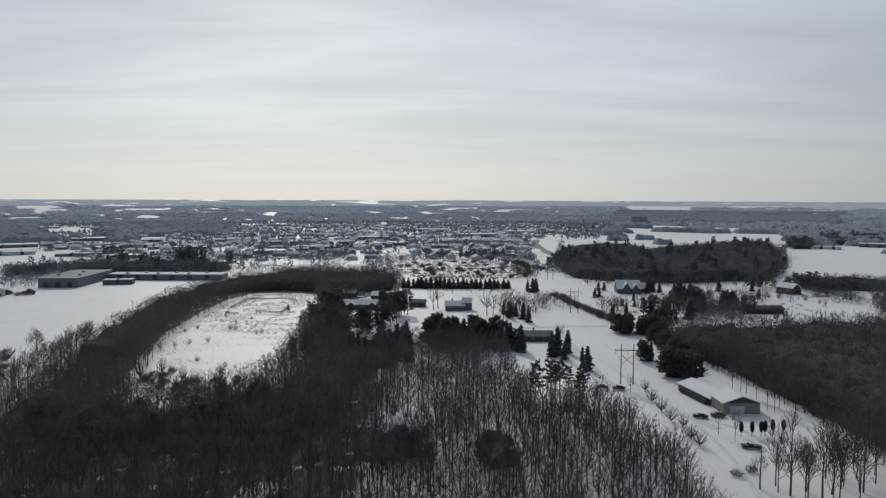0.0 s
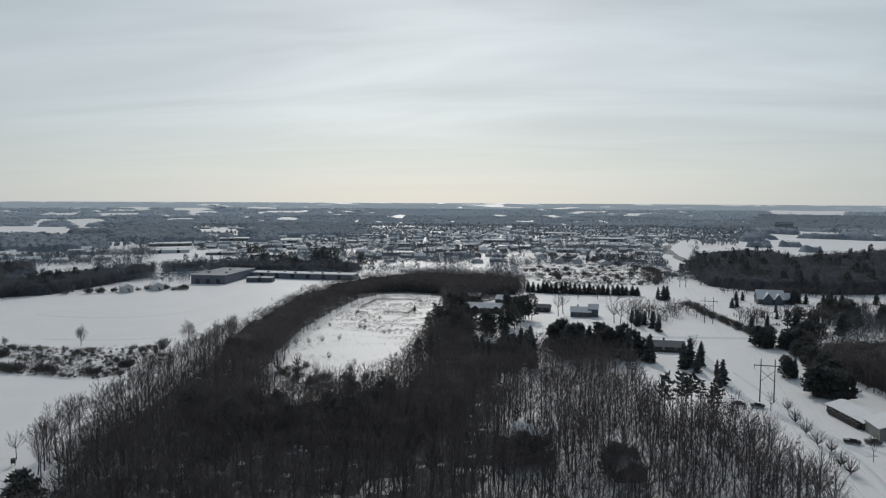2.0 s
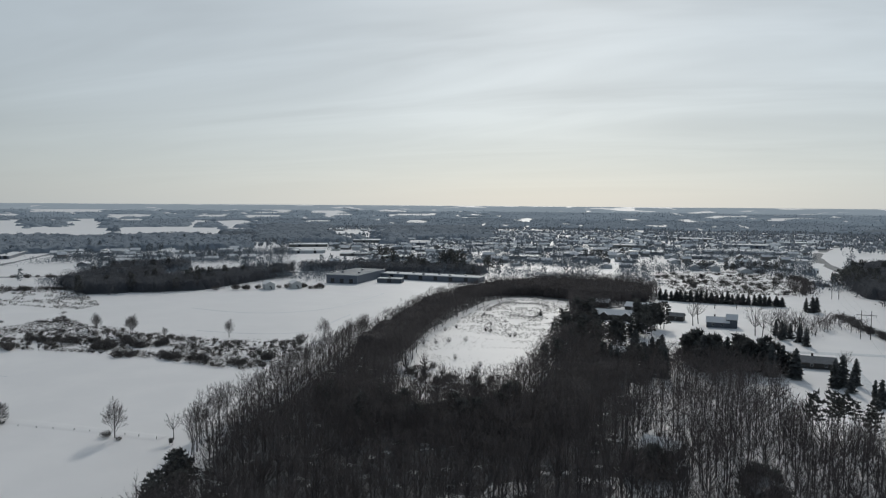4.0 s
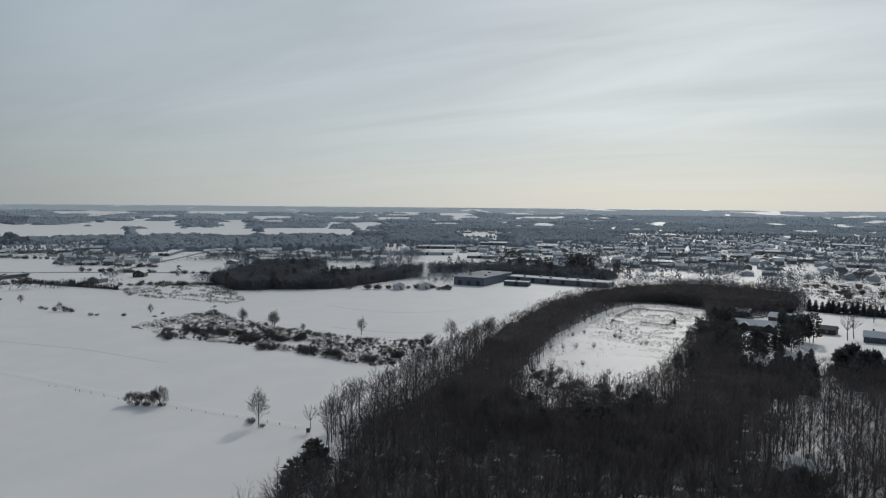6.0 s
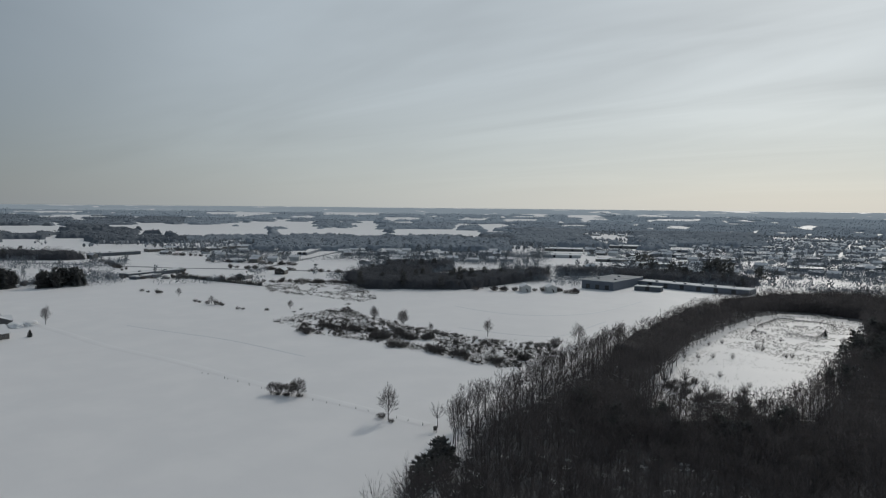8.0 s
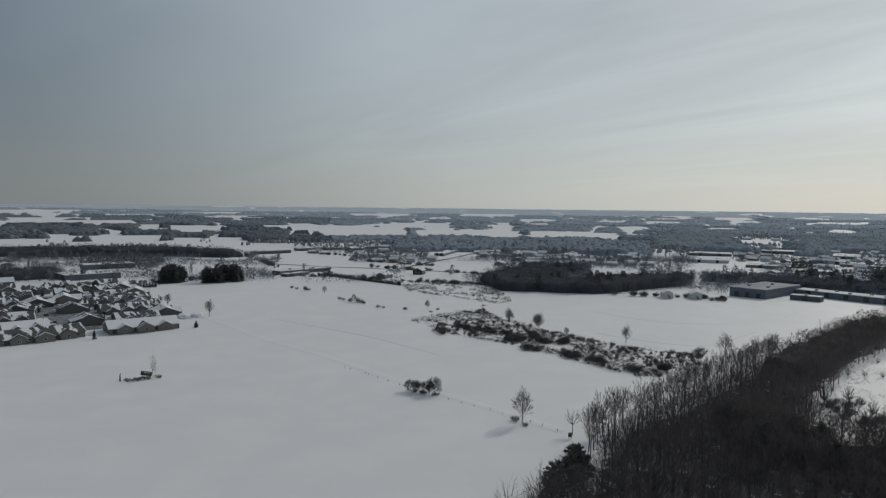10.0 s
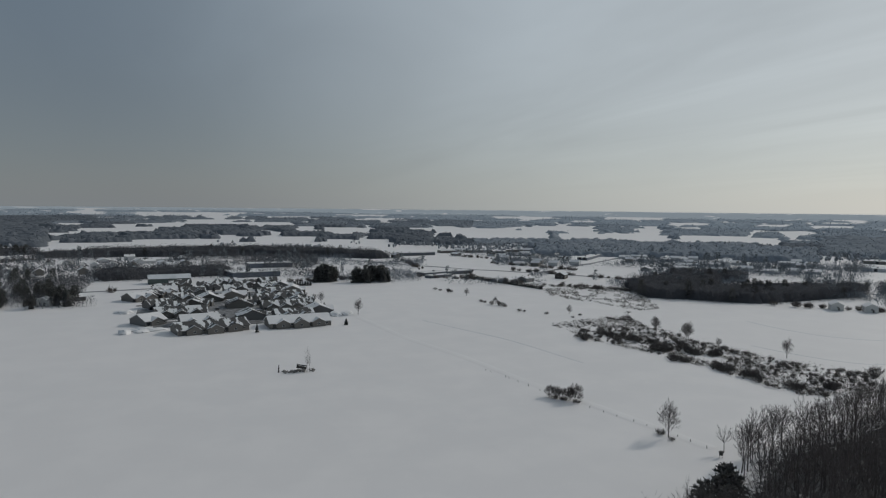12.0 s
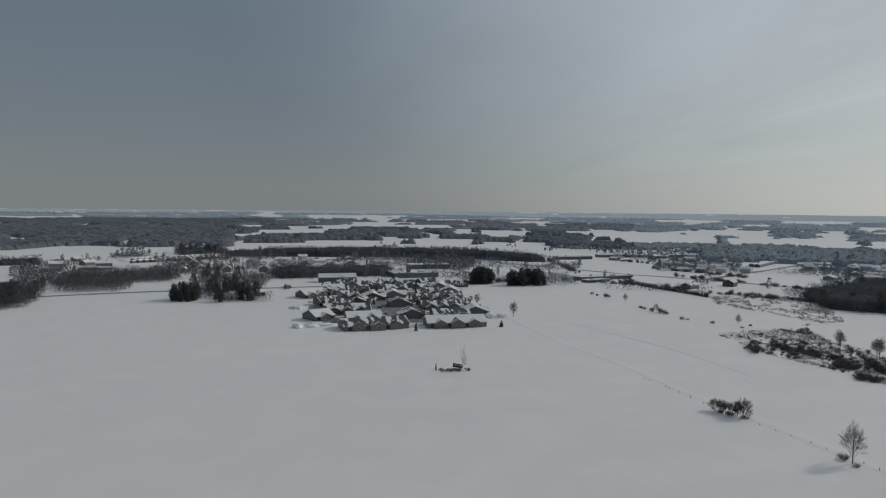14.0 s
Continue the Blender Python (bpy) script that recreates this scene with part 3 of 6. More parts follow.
def make_forest():
    np.random.seed(5)
    x, y = scattered(-230, 62, 92, 600, 4.0)
    keep = inside(FOREST, x, y) & inside(FOREST, x - 4.5, y) & ~inside(CLEARING, x, y)
    for gx, gy, gr in GAPS:
        keep &= np.hypot(x - gx, y - gy) > gr
    keep &= (x < -20) | (np.random.rand(len(x)) < 0.9)
    sapling = keep & (np.random.rand(len(x)) < 0.14) & (np.hypot(x, y) < 260) & (np.hypot(x, y) > 100)
    sx, sy = x[sapling] + 1.7, y[sapling] + 1.3
    x, y = x[keep], y[keep]
    size = 0.66 + 0.34 * np.random.rand(len(x)) - 0.2 * (np.random.rand(len(x)) > 0.85)
    size += 0.16 * np.array([noise.noise((u / 19, v / 19, 8.2)) for u, v in zip(x, y)])
    far = np.hypot(x, y)
    front = np.argsort(far + 1000 * (far < 112))[:160]
    single = np.zeros(len(x), bool)
    single[front] = True
    random.seed(8)
    for i in front:
        tree(BARE_MESH, x[i], y[i], size[i], "tall leafless grey-brown forest tree rooted in snow", "tree", "trees of the near forest")
    near = ~single & (far < 215)
    trunks, crowns = [b[0] for b in BARE], [b[1] for b in BARE]
    np.random.seed(6)
    stuff("forest_trunks", [(trunks, x[near], y[near], size[near])], BARK, "crowded bare grey-brown tree trunks standing in snow", "trees")
    np.random.seed(6)
    stuff("forest_crowns", [(crowns, x[near], y[near], size[near])], TWIG, "dense mesh of leafless winter branches and twigs", "trees")
    np.random.seed(9)
    stuff("forest_saplings", [(WHOLE, sx, sy, 0.4 + 0.25 * np.random.rand(len(sx)))], TWIG, "thin leafless saplings under the forest trees", "saplings")
    back = ~single & (far >= 215)
    np.random.seed(7)
    u, v = scattered(-195, 62, 92, 604, 0.47)
    d = np.hypot(u, v)
    rate = np.where(d < 150, np.where(u < -60, 0.75, 0.4), np.where(d < 330, 1.0, 0.6)) * np.where(u > -24, np.where(d < 165, 0.35, 0.6), 1.0)
    ok = inside(FOREST, u - 6, v) & inside(FOREST, u, v) & ~inside(CLEARING, u, v) & (np.random.rand(len(u)) < rate)
    for gx, gy, gr in GAPS:
        ok &= np.hypot(u - gx, v - gy) > gr * 0.7
    u, v, d = u[ok], v[ok], d[ok]
    pieces = [fine_twigs(u[q], v[q], 14.0, l, w, low, 0.6, 0.6) for q, l, w, low in ((d < 215, 1.3, 0.085, 0.4), ((d >= 215) & (d < 330), 1.4, 0.13, 0.3), (d >= 330, 1.8, 0.24, 0.15))]
    crowd("forest_twigs", joined(pieces), TWIG, "fine twigs of crowded leafless forest crowns")
    rear = back & (far >= 330) & (np.random.rand(len(far)) < 0.4)
    mid = back & (far < 330)
    stuff("forest_beyond", [(WHOLE, x[mid], y[mid], size[mid]), (MID_WHOLE, x[rear], y[rear], size[rear])], TWIG, "leafless woods round a snowy clearing", "trees")


make_forest()


# ---- woods farther out ----
WOODS = [(-28.4, -26.4, 1130, 1330), (16.9, 20.3, 690, 715), (20.3, 29.8, 690, 730), (29.8, 33.1, 705, 745),
         (108.9, 116, 960, 1000),
         (85.4, 96.6, 1040, 1085)]
RIGHT_WOOD = [(108, 348), (106, 296), (114, 262), (117, 226), (119, 186), (121, 130), (272, 130), (262, 362), (204, 356), (150, 345)]
OPEN_RIGHT = [(-20.1, -14.5, 4092, 7319), (-24.5, -22.5, 4906, 7963), (-30.8, -27.9, 4499, 6064), (-30.3, -28.9, 2096, 2569), (-31.3, -30.8, 2085, 2552),
              (-18.9, -17.2, 1090, 1512), (-20.6, -18.9, 1103, 1737), (-23.8, -20.6, 1141, 1809), (-26.5, -23.8, 1463, 1824), (-33.0, -27.4, 629, 1212), (-14.1, -12.3, 1808, 2157),
              (-18.6, -16.7, 1631, 1977), (-9.6, -7.3, 730, 1230), (-40, -33, 640, 1150), (-26.5, -25, 1330, 1680), (-25.5, -14.3, 1330, 1720), (-27, -12.5, 1030, 1340)]
OPEN_MID = [(29.1, 32.3, 4348, 6584), (21.4, 26.0, 3655, 4797), (27.2, 31.3, 1455, 1807), (28.5, 29.3, 1139, 1349), (25.9, 27.9, 1106, 1406), (22.3, 24.3, 1079, 1295),
            (30.8, 33.1, 1020, 1216), (31.0, 33.1, 944, 1134), (28.2, 33.1, 817, 994), (28.5, 31.3, 3623, 5407), (31.8, 34.2, 1736, 2069),
            (29.5, 31.1, 1456, 1756), (34.2, 37.5, 3142, 4079), (38.4, 40.5, 3193, 4362), (40.8, 42.9, 2907, 3576)]
OPEN_WEST = [(37.0, 38.9, 1664, 2025), (38.9, 46.8, 1485, 2202), (46.8, 52.5, 1483, 2130), (52.5, 56.3, 1522, 2787), (56.3, 64.0, 1443, 2162), (64.0, 66.7, 1482, 1986), (47.4, 50.3, 2074, 2805),
             (56.7, 60.8, 2140, 2792), (60.6, 62.5, 1911, 2447), (62.5, 63.6, 2011, 2733), (64.1, 66.9, 2183, 2753), (44.0, 46.7, 3218, 4181), (49.0, 52.5, 4628, 6872), (52.7, 55.0, 3386, 4203),
             (54.6, 56.2, 2791, 3537), (56.8, 61.7, 4409, 6353), (47.6, 49.8, 2311, 3256), (41.1, 42.8, 3003, 3660), (38.7, 41.1, 3359, 4481), (50.6, 52.7, 1548, 2278), (42.0, 43.0, 3891, 5095), (47.4, 50.6, 1431, 2094)]
OPEN_LEFT = [(83.9, 97.9, 1117, 1545), (81.8, 84.0, 1259, 1739), (75.7, 82.2, 1184, 1649), (72.9, 75.7, 1032, 1521), (69.6, 72.9, 915, 1536), (66.3, 69.6, 924, 1228), (99.8, 102.0, 1056, 1465),
             (59.5, 68.6, 1787, 2561), (68.6, 73.8, 1714, 2192), (70.9, 75.7, 1737, 2549), (75.7, 78.0, 1796, 2659), (77.5, 81.7, 2314, 3590), (80.3, 86.6, 2428, 3989), (86.2, 91.8, 2092, 3208),
             (88.0, 93.9, 1773, 2575), (93.5, 97.1, 1648, 2171), (97.1, 98.4, 1515, 1818), (52.7, 59.5, 2113, 3046), (104.3, 116, 1000, 1500), (103.8, 108.6, 2450, 3200)]
OPEN_FAR = [(102.5, 104.6, 2445, 3314), (101.4, 104.5, 3925, 4885), (98.5, 101.1, 4338, 5472), (93.0, 95.3, 2400, 3082), (91.3, 94.6, 5012, 8162), (81.2, 83.0, 5535, 7976), (76.1, 80.3, 4009, 5080),
            (69.9, 74.7, 4764, 6643), (68.1, 73.3, 3374, 4648), (56.2, 59.5, 4606, 6336), (54.4, 56.6, 3000, 3841), (47.4, 52.3, 4495, 7001), (52.7, 54.8, 3324, 4519), (44.0, 47.6, 3115, 4326), (84, 90, 4600, 8200), (106, 116, 4200, 6000)]
OPEN_NEAR = [(65.4, 67.5, 929, 1153), (63.3, 67.5, 742, 966), (65.2, 67.6, 634, 795), (61.9, 65.2, 647, 844), (57.8, 61.9, 650, 845), (53.0, 57.2, 670, 863), (49.1, 53.0, 676, 875),
             (61.3, 65.6, 791, 990), (30.4, 33.7, 774, 959), (37.5, 41.3, 641, 797), (51.0, 54.9, 889, 1060), (101.3, 104.8, 841, 1040)]
FIELDS = [(a, b, near, near + (end - near) * (0.78 if near > 1450 else 1.0)) for a, b, near, end in OPEN_RIGHT + OPEN_MID + OPEN_WEST + OPEN_LEFT + OPEN_FAR + OPEN_NEAR]
DARK_WOODS = [(95.8, 116, 1330, 4300), (92.5, 95.8, 3100, 4300), (36.5, 41, 1330, 1480)]
HAZY_WOODS = [(30.6, 36.5, 1260, 2050), (17.4, 26.6, 1440, 1960), (-30, -14, 2250, 3900), (-24, -10.5, 2000, 2250)]
TOWN_WOODS = [(37, 58, 1050, 1440), (58, 71, 1300, 1440), (24, 34, 1180, 1330), (17, 26, 1300, 1650)]


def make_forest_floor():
    """Snow, fallen leaves and brushwood under the close-grown part of the forest, shade painted into the colour."""
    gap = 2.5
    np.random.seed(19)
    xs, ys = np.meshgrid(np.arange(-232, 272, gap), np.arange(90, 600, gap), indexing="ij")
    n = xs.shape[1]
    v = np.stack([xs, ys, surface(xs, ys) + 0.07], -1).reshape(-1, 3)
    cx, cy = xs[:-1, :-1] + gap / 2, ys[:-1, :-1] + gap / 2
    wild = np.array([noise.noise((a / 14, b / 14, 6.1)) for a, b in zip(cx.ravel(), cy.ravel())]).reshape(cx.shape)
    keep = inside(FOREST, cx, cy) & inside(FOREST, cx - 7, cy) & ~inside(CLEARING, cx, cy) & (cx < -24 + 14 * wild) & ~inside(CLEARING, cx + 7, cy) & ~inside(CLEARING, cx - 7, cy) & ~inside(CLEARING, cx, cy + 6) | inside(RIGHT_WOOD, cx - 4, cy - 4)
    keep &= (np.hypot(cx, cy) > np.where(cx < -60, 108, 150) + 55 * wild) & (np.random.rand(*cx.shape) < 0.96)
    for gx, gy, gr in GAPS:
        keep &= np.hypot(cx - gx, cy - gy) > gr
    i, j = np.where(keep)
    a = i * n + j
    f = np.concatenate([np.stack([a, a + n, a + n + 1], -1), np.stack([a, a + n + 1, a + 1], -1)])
    tagged(new("forest_floor", mesh_of("forest_floor", v, f, [SHADED_LITTER])), "forest floor of leaf litter, brushwood and patchy snow, darkened with painted shade", "forest floor", kind="structure")


# The dark greys stand in for the trees' shade on snow and litter.
SHADED_LITTER = material("shaded_litter_and_snow", (0.22, 0.22, 0.225), 0.9, (0.10, 0.096, 0.097), 0.22, 5.0, fine=(0.15, 0.146, 0.146), fine_scale=1.6, spread=0.3)
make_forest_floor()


def within(patches, bearing, far):
    hit = np.zeros(len(bearing), bool)
    for a, b, near, end in patches:
        wave = 0.3 * np.sin(far / 37.0 + a) + 0.2 * np.sin(far / 11.0)
        hit |= (bearing > a + wave) & (bearing < b + wave) & (far > near) & (far < end)
    return hit


def wood_heart(poly, gap, tall):
    """A solid sheet for the boughs deep inside a wood, kept back from its edge; added to darken it."""
    x, y = np.meshgrid(np.arange(min(q[0] for q in poly), max(q[0] for q in poly), gap), np.arange(min(q[1] for q in poly), max(q[1] for q in poly), gap), indexing="ij")
    x, y = x + (np.random.rand(*x.shape) - 0.5) * gap * 0.8, y + (np.random.rand(*x.shape) - 0.5) * gap * 0.8
    deep = inside(poly, x, y)
    for dx, dy in ((7, 0), (-7, 0), (0, 7), (0, -7)):
        deep &= inside(poly, x + dx, y + dy)
    return thicket(x, y, deep & (np.random.rand(*x.shape) < 0.96), tall * 0.42, tall * 0.56, tall * 0.16)


def make_far_woods():
    np.random.seed(11)
    xs, ys, pieces = [], [], []
    for a, b, near, end in WOODS:
        end = max(end, near + 18)
        gap = 0.9 * (near / 600) ** 0.9
        x0, y0 = polar(np.array([a, a, b, b, (a + b) / 2]), np.array([near, end, near, end, end]))
        x, y = scattered(x0.min() - 5, x0.max() + 5, y0.min() - 5, y0.max() + 5, gap)
        bear, d = np.degrees(np.arctan2(-x, y)), np.hypot(x, y)
        rough = (bear > a - 1) & (bear < b + 1) & (d > near - 5) & (d < end + 5)
        x, y, bear, d = x[rough], y[rough], bear[rough], d[rough]
        wild = np.array([noise.noise((u / 40, v / 40, 4.4)) + 0.5 * noise.noise((u / 12, v / 12, 4.4)) for u, v in zip(x, y)])
        rim = np.minimum(np.minimum(bear - a, b - bear) / 0.8, np.minimum(d - near, end - d) / 12)
        wood = rim + wild * 0.9 > 0.12
        x, y, rim = x[wood], y[wood], rim[wood]
        side = [polar(np.linspace(a, b, 9), np.full(9, near + 3.0)), polar(np.linspace(b, a, 9), np.full(9, end - 1.0))]
        ring = [(float(p), float(q)) for sx, sy in side for p, q in zip(sx, sy)]
        pieces.append(wood_heart(ring, 2.8, 12.5))
        pieces.append(fine_twigs(x, y, 12.5, 3.6, 0.45 * (near / 600) ** 0.9, 0.02, 0.9))
        pick = np.random.rand(len(x)) < np.where(rim < 1.0, 0.010, 0.002)
        xs.append(x[pick])
        ys.append(y[pick])
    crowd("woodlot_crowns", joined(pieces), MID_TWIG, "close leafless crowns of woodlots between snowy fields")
    x, y = scattered(98, 272, 125, 364, 3.3)
    keep = inside(RIGHT_WOOD, x, y)
    edge = (x < 128) & (y < 300)
    keep &= edge | (np.random.rand(len(x)) < 0.26)
    u, v = scattered(98, 272, 125, 364, 0.6)
    ok = inside(RIGHT_WOOD, u, v)
    crowd("wood_twigs", fine_twigs(u[ok], v[ok], 12.5, 1.7, 0.2, 0.12, 0.8, 0.6), TWIG, "fine twigs of a close-grown wood beside the power-line cut")
    np.random.seed(12)
    stuff("wood_beside_power_line", [(WHOLE, x[keep & edge], y[keep & edge], 0.7 + 0.3 * np.random.rand((keep & edge).sum())), (MID_WHOLE, x[keep & ~edge], y[keep & ~edge], 0.75 + 0.3 * np.random.rand((keep & ~edge).sum()))], TWIG, "dark leafless wood beside the snowy power-line cut", "trees")
    x, y = np.concatenate(xs), np.concatenate(ys)
    stuff("woods_of_middle_distance", [(MID_WHOLE, x, y, 0.75 + 0.25 * np.random.rand(len(x)))], MID_TWIG, "dark leafless woodlots between snowy fields", "trees")


def make_canopy(name, start, end, mat, label, step, cols, fringe=0.0, sectors=(), span=(-37, 115)):
    """The crowns of far woods as one lumpy sheet, broken by fields, between two ragged distances."""
    rows = [max(start * 0.9, 1040)]
    while rows[-1] < min(end * 1.75, 18000):
        rows.append(rows[-1] + step * rows[-1] / 1100)
    d, bear = np.meshgrid(rows, np.linspace(span[0], span[1], cols), indexing="ij")
    bear = bear + (np.random.rand(*d.shape) - 0.5) * (span[1] - span[0]) / cols * 0.8
    d = d * (1 + (np.random.rand(*d.shape) - 0.5) * 0.6 * step / 1100)
    x, y = polar(bear, drawn_in(d))
    at = lambda wide, z: np.array([noise.noise((u / wide, v / wide, z)) for u, v in zip(x.ravel(), y.ravel())]).reshape(x.shape)
    ragged = 1 + 0.16 * at(300, 2.2)
    field = within(FIELDS, bear.ravel(), d.ravel()).reshape(d.shape)
    close = within(TOWN_WOODS, bear.ravel(), d.ravel()).reshape(d.shape)
    edge = within(FIELDS, (bear + 0.2 * at(90, 1.1)).ravel(), (d * (1 + 0.025 * at(60, 3.1))).ravel()).reshape(d.shape)
    across = lambda wide, deep, grow, z: np.array([noise.noise((u * wide, v / (deep + grow * v), z)) for u, v in zip(bear.ravel(), d.ravel())]).reshape(d.shape)
    rows_between = across(0.2, 9, 0.008, 1.5) > np.where(d < 2000, 0.52, 0.46)
    # Pale haze-coloured bands start farther out to the west, away from the sun.
    ragged = ragged * (1 - 0.38 * np.clip((bear - 48) / 36, 0, 1))
    dark = within(sectors or DARK_WOODS + HAZY_WOODS, (bear + 0.8 * at(120, 5.1)).ravel(), (d * (1 + 0.08 * at(160, 7.1))).ravel()).reshape(d.shape)
    wood = (~(field & edge) | rows_between) & ~dark & ((d * ragged > start) | (start < 1100)) & (d * ragged < end)
    streak = np.array([noise.noise((u * 0.45, v / (130 + v * 0.05), 6.5)) for u, v in zip(bear.ravel(), d.ravel())]).reshape(d.shape)
    wood &= ((streak > -0.42) & (across(1.5, 30, 0.022, 9.5) > -0.40)) | close
    town = (bear > -13) & (bear < 36) & (d < 1950) | (bear > -13.5) & (bear < -8) & (d < 1260) | (bear > 33) & (d < 1400)
    wood &= ~town | close
    if sectors:
        wood = dark & (across(1.1, 40, 0.02, 4.5) > -0.46)
    beside = sum(np.roll(wood, k, axis).astype(int) for k in (-1, 1) for axis in (0, 1))
    wood &= beside >= 2
    small = drawn_in(d) / d
    low = 0.72 if start > 1700 else 1.0
    sheet = thicket(x, y, wood, 4.2 * small * low, 9.6 * small * low, 3.0 * small * low)
    if fringe:
        top = np.where(wood & (np.random.rand(*d.shape) < fringe))
        sheet = joined([sheet, fine_twigs(x[top], y[top], 12.5, 4.5, 0.0011 * start, 0.5)])
    tagged(new(name, mesh_of(name, *sheet, [mat], smooth=True)), label, "trees", kind="stuff")


make_far_woods()
np.random.seed(13)
# Each band takes a twig colour with its distance haze painted in.
make_canopy("distant_woods", 1045, 1750, FAR_TWIG, "leafless woods beyond the town, blue-grey with painted haze", 6.0, 500, 0.8, span=(-37, 63))
make_canopy("western_woods", 1045, 1750, THIN_HAZE_TWIG, "dark leafless woods beyond the farm fields", 6.0, 340, 0.9, span=(63, 115))
make_canopy("farther_woods", 1750, 2900, DIM_TWIG, "leafless woods between far fields, paled with painted haze", 7.5, 480, 0.5, span=(-37, 63))
make_canopy("farther_western_woods", 1750, 2900, WEST_TWIG, "leafless woods between far western fields, greyed with painted haze", 7.5, 300, 0.6, span=(63, 115))
make_canopy("hazy_woods", 2900, 5400, THICK_HAZE_TWIG, "woods far across the plain, paled with painted haze", 10.0, 640, 0.25)
make_canopy("dark_woods", 1260, 4400, THIN_HAZE_TWIG, "close dark leafless woods between town and far fields", 7.0, 760, 0.5, DARK_WOODS)
make_canopy("woods_round_town", 1260, 4400, HAZE_TWIG, "leafless woods round the far town, blue-grey with painted haze", 7.0, 760, 0.5, HAZY_WOODS)
make_canopy("horizon_woods", 5400, 17500, PALE_TWIG, "woods along the horizon, made faint with painted haze", 19.0, 480)


# ---- woods with their own outlines ----
STANDS = []


def stand(name, poly, gap, tall, width, label, mat=MID_TWIG, pines=0, size=1.0, heart=True):
    """A close-grown wood inside an outline, with a ragged edge, and a few pines in it."""
    STANDS.append(poly)
    np.random.seed(300 + len(STANDS))
    px, py = [q[0] for q in poly], [q[1] for q in poly]
    u, v = scattered(min(px) - 8, max(px) + 8, min(py) - 8, max(py) + 8, gap * 0.66)
    du = np.array([noise.noise((a / 11, b / 11, 1.1)) for a, b in zip(u, v)]) * 9
    ok = inside(poly, u + du, v - du)
    u, v = u[ok], v[ok]
    crowns = [fine_twigs(u, v, tall, tall * 0.22, width * 0.74, 0.02, 0.9)]
    if heart:
        crowns.append(wood_heart(poly, 2.7, tall * 1.12))
    crowd(name + "_crowns", joined(crowns), mat, label)
    few = np.random.rand(len(u)) < 0.003
    stuff(name + "_trees", [(MID_WHOLE, u[few], v[few], tall / 14 * (0.75 + 0.3 * np.random.rand(few.sum())))], mat, label, "trees")
    if pines:
        pick = np.random.choice(len(u), pines)
        stuff(name + "_pines", [([q[1] for q in PINE], u[pick], v[pick], size * (0.75 + 0.4 * np.random.rand(pines)))], NEEDLE, "dark pines scattered through a leafless wood", "trees")


stand("field_wood", [(-505, 409), (-454, 384), (-437, 377), (-414, 401), (-386, 423), (-374, 440), (-372, 496), (-369, 556), (-397, 598), (-423, 546), (-430, 503), (-441, 467),
                     (-505, 533), (-492, 557), (-518, 587), (-580, 545), (-529, 488), (-526, 452)], 0.95, 13.5, 0.42, "dark leafless wood beyond the snowfield", pines=26)
stand("farm_wood", [(110, 666), (109, 600), (144, 569), (194, 562), (284, 584), (331, 663), (422, 851), (459, 967), (430, 1011), (293, 898), (200, 794), (129, 724)], 1.3, 14.0, 0.55,
      "broad dark leafless wood behind the farmhouse", pines=56, size=1.2)
stand("street_wood", [(124, 749), (213, 818), (268, 888), (263, 979), (224, 989), (151, 892)], 1.9, 11.0, 0.6, "leafless trees between the wood and the town", pines=36, size=0.9)
stand("field_corner_wood", [(482, 957), (519, 959), (593, 1096), (555, 1094)], 1.6, 13.0, 0.7, "dark trees at a far field's corner", pines=16)
stand("far_field_wood", [(579, 1055), (661, 1022), (819, 1267), (691, 1259)], 1.9, 12.0, 0.8, "dark leafless wood beyond the farm fields", pines=10)
stand("hedge_wood", [(290, 573), (341, 574), (372, 566), (345, 514), (278, 524)], 0.95, 10.0, 0.4, "dark leafless trees behind the barn")
stand("factory_wood", [(-340, 620), (-249, 619), (-199, 623), (-214, 669), (-272, 677), (-370, 674)], 1.1, 11.0, 0.46, "leafless trees behind the factory hall", pines=10)
stand("roadside_wood", [(-622, -210), (-614, -182), (-615, -153), (-691, -159), (-698, -130), (-767, -130), (-782, -145), (-778, -229), (-700, -231)], 1.1, 11.5, 0.42,
      "soft brown leafless roadside trees behind the snowfield", MID_TWIG, pines=7, size=0.7, heart=False)
stand("farm_grove", [(-561, -104), (-544, -82), (-535, -43), (-535, -29), (-588, -41), (-676, -36), (-720, -35), (-728, -108), (-660, -101)], 1.2, 9.0, 0.36, "dark leafless trees of the farmyard grove", pines=14, heart=False)
stand("corner_wood", [(-514, -210), (-525, -196), (-575, -204), (-636, -218), (-640, -262), (-520, -262)], 0.9, 12.0, 0.4, "dark leafless wood at the corner of the snowfield", pines=20, size=0.9, heart=False)
stand("barn_wood", [(-708, -34), (-724, 88), (-776, 95), (-770, -36)], 0.95, 12.5, 0.44, "dark leafless wood behind the green barn")
stand("belt_wood", [(-1029, -64), (-1005, 60), (-1000, 150), (-960, 230), (-890, 303), (-900, 335), (-990, 305), (-1070, 230), (-1120, 100), (-1100, -60)], 1.5, 15.0, 0.62, "long dark belt of leafless trees between fields", pines=12)
stand("suburb_trees", [(-1062, -187), (-1109, -120), (-1181, -128), (-1156, -203)], 1.8, 11.0, 0.7, "dark trees round far suburb homes", pines=20)
np.random.seed(28)
NEAR_END = [(-122, 204), (-95, 184), (-60, 194), (-58, 240), (-74, 230), (-88, 217), (-100, 214), (-113, 226)]
u, v = scattered(-125, -52, 180, 240, 0.5)
ok = inside(NEAR_END, u, v)
pick = np.random.choice(int(ok.sum()), 30)
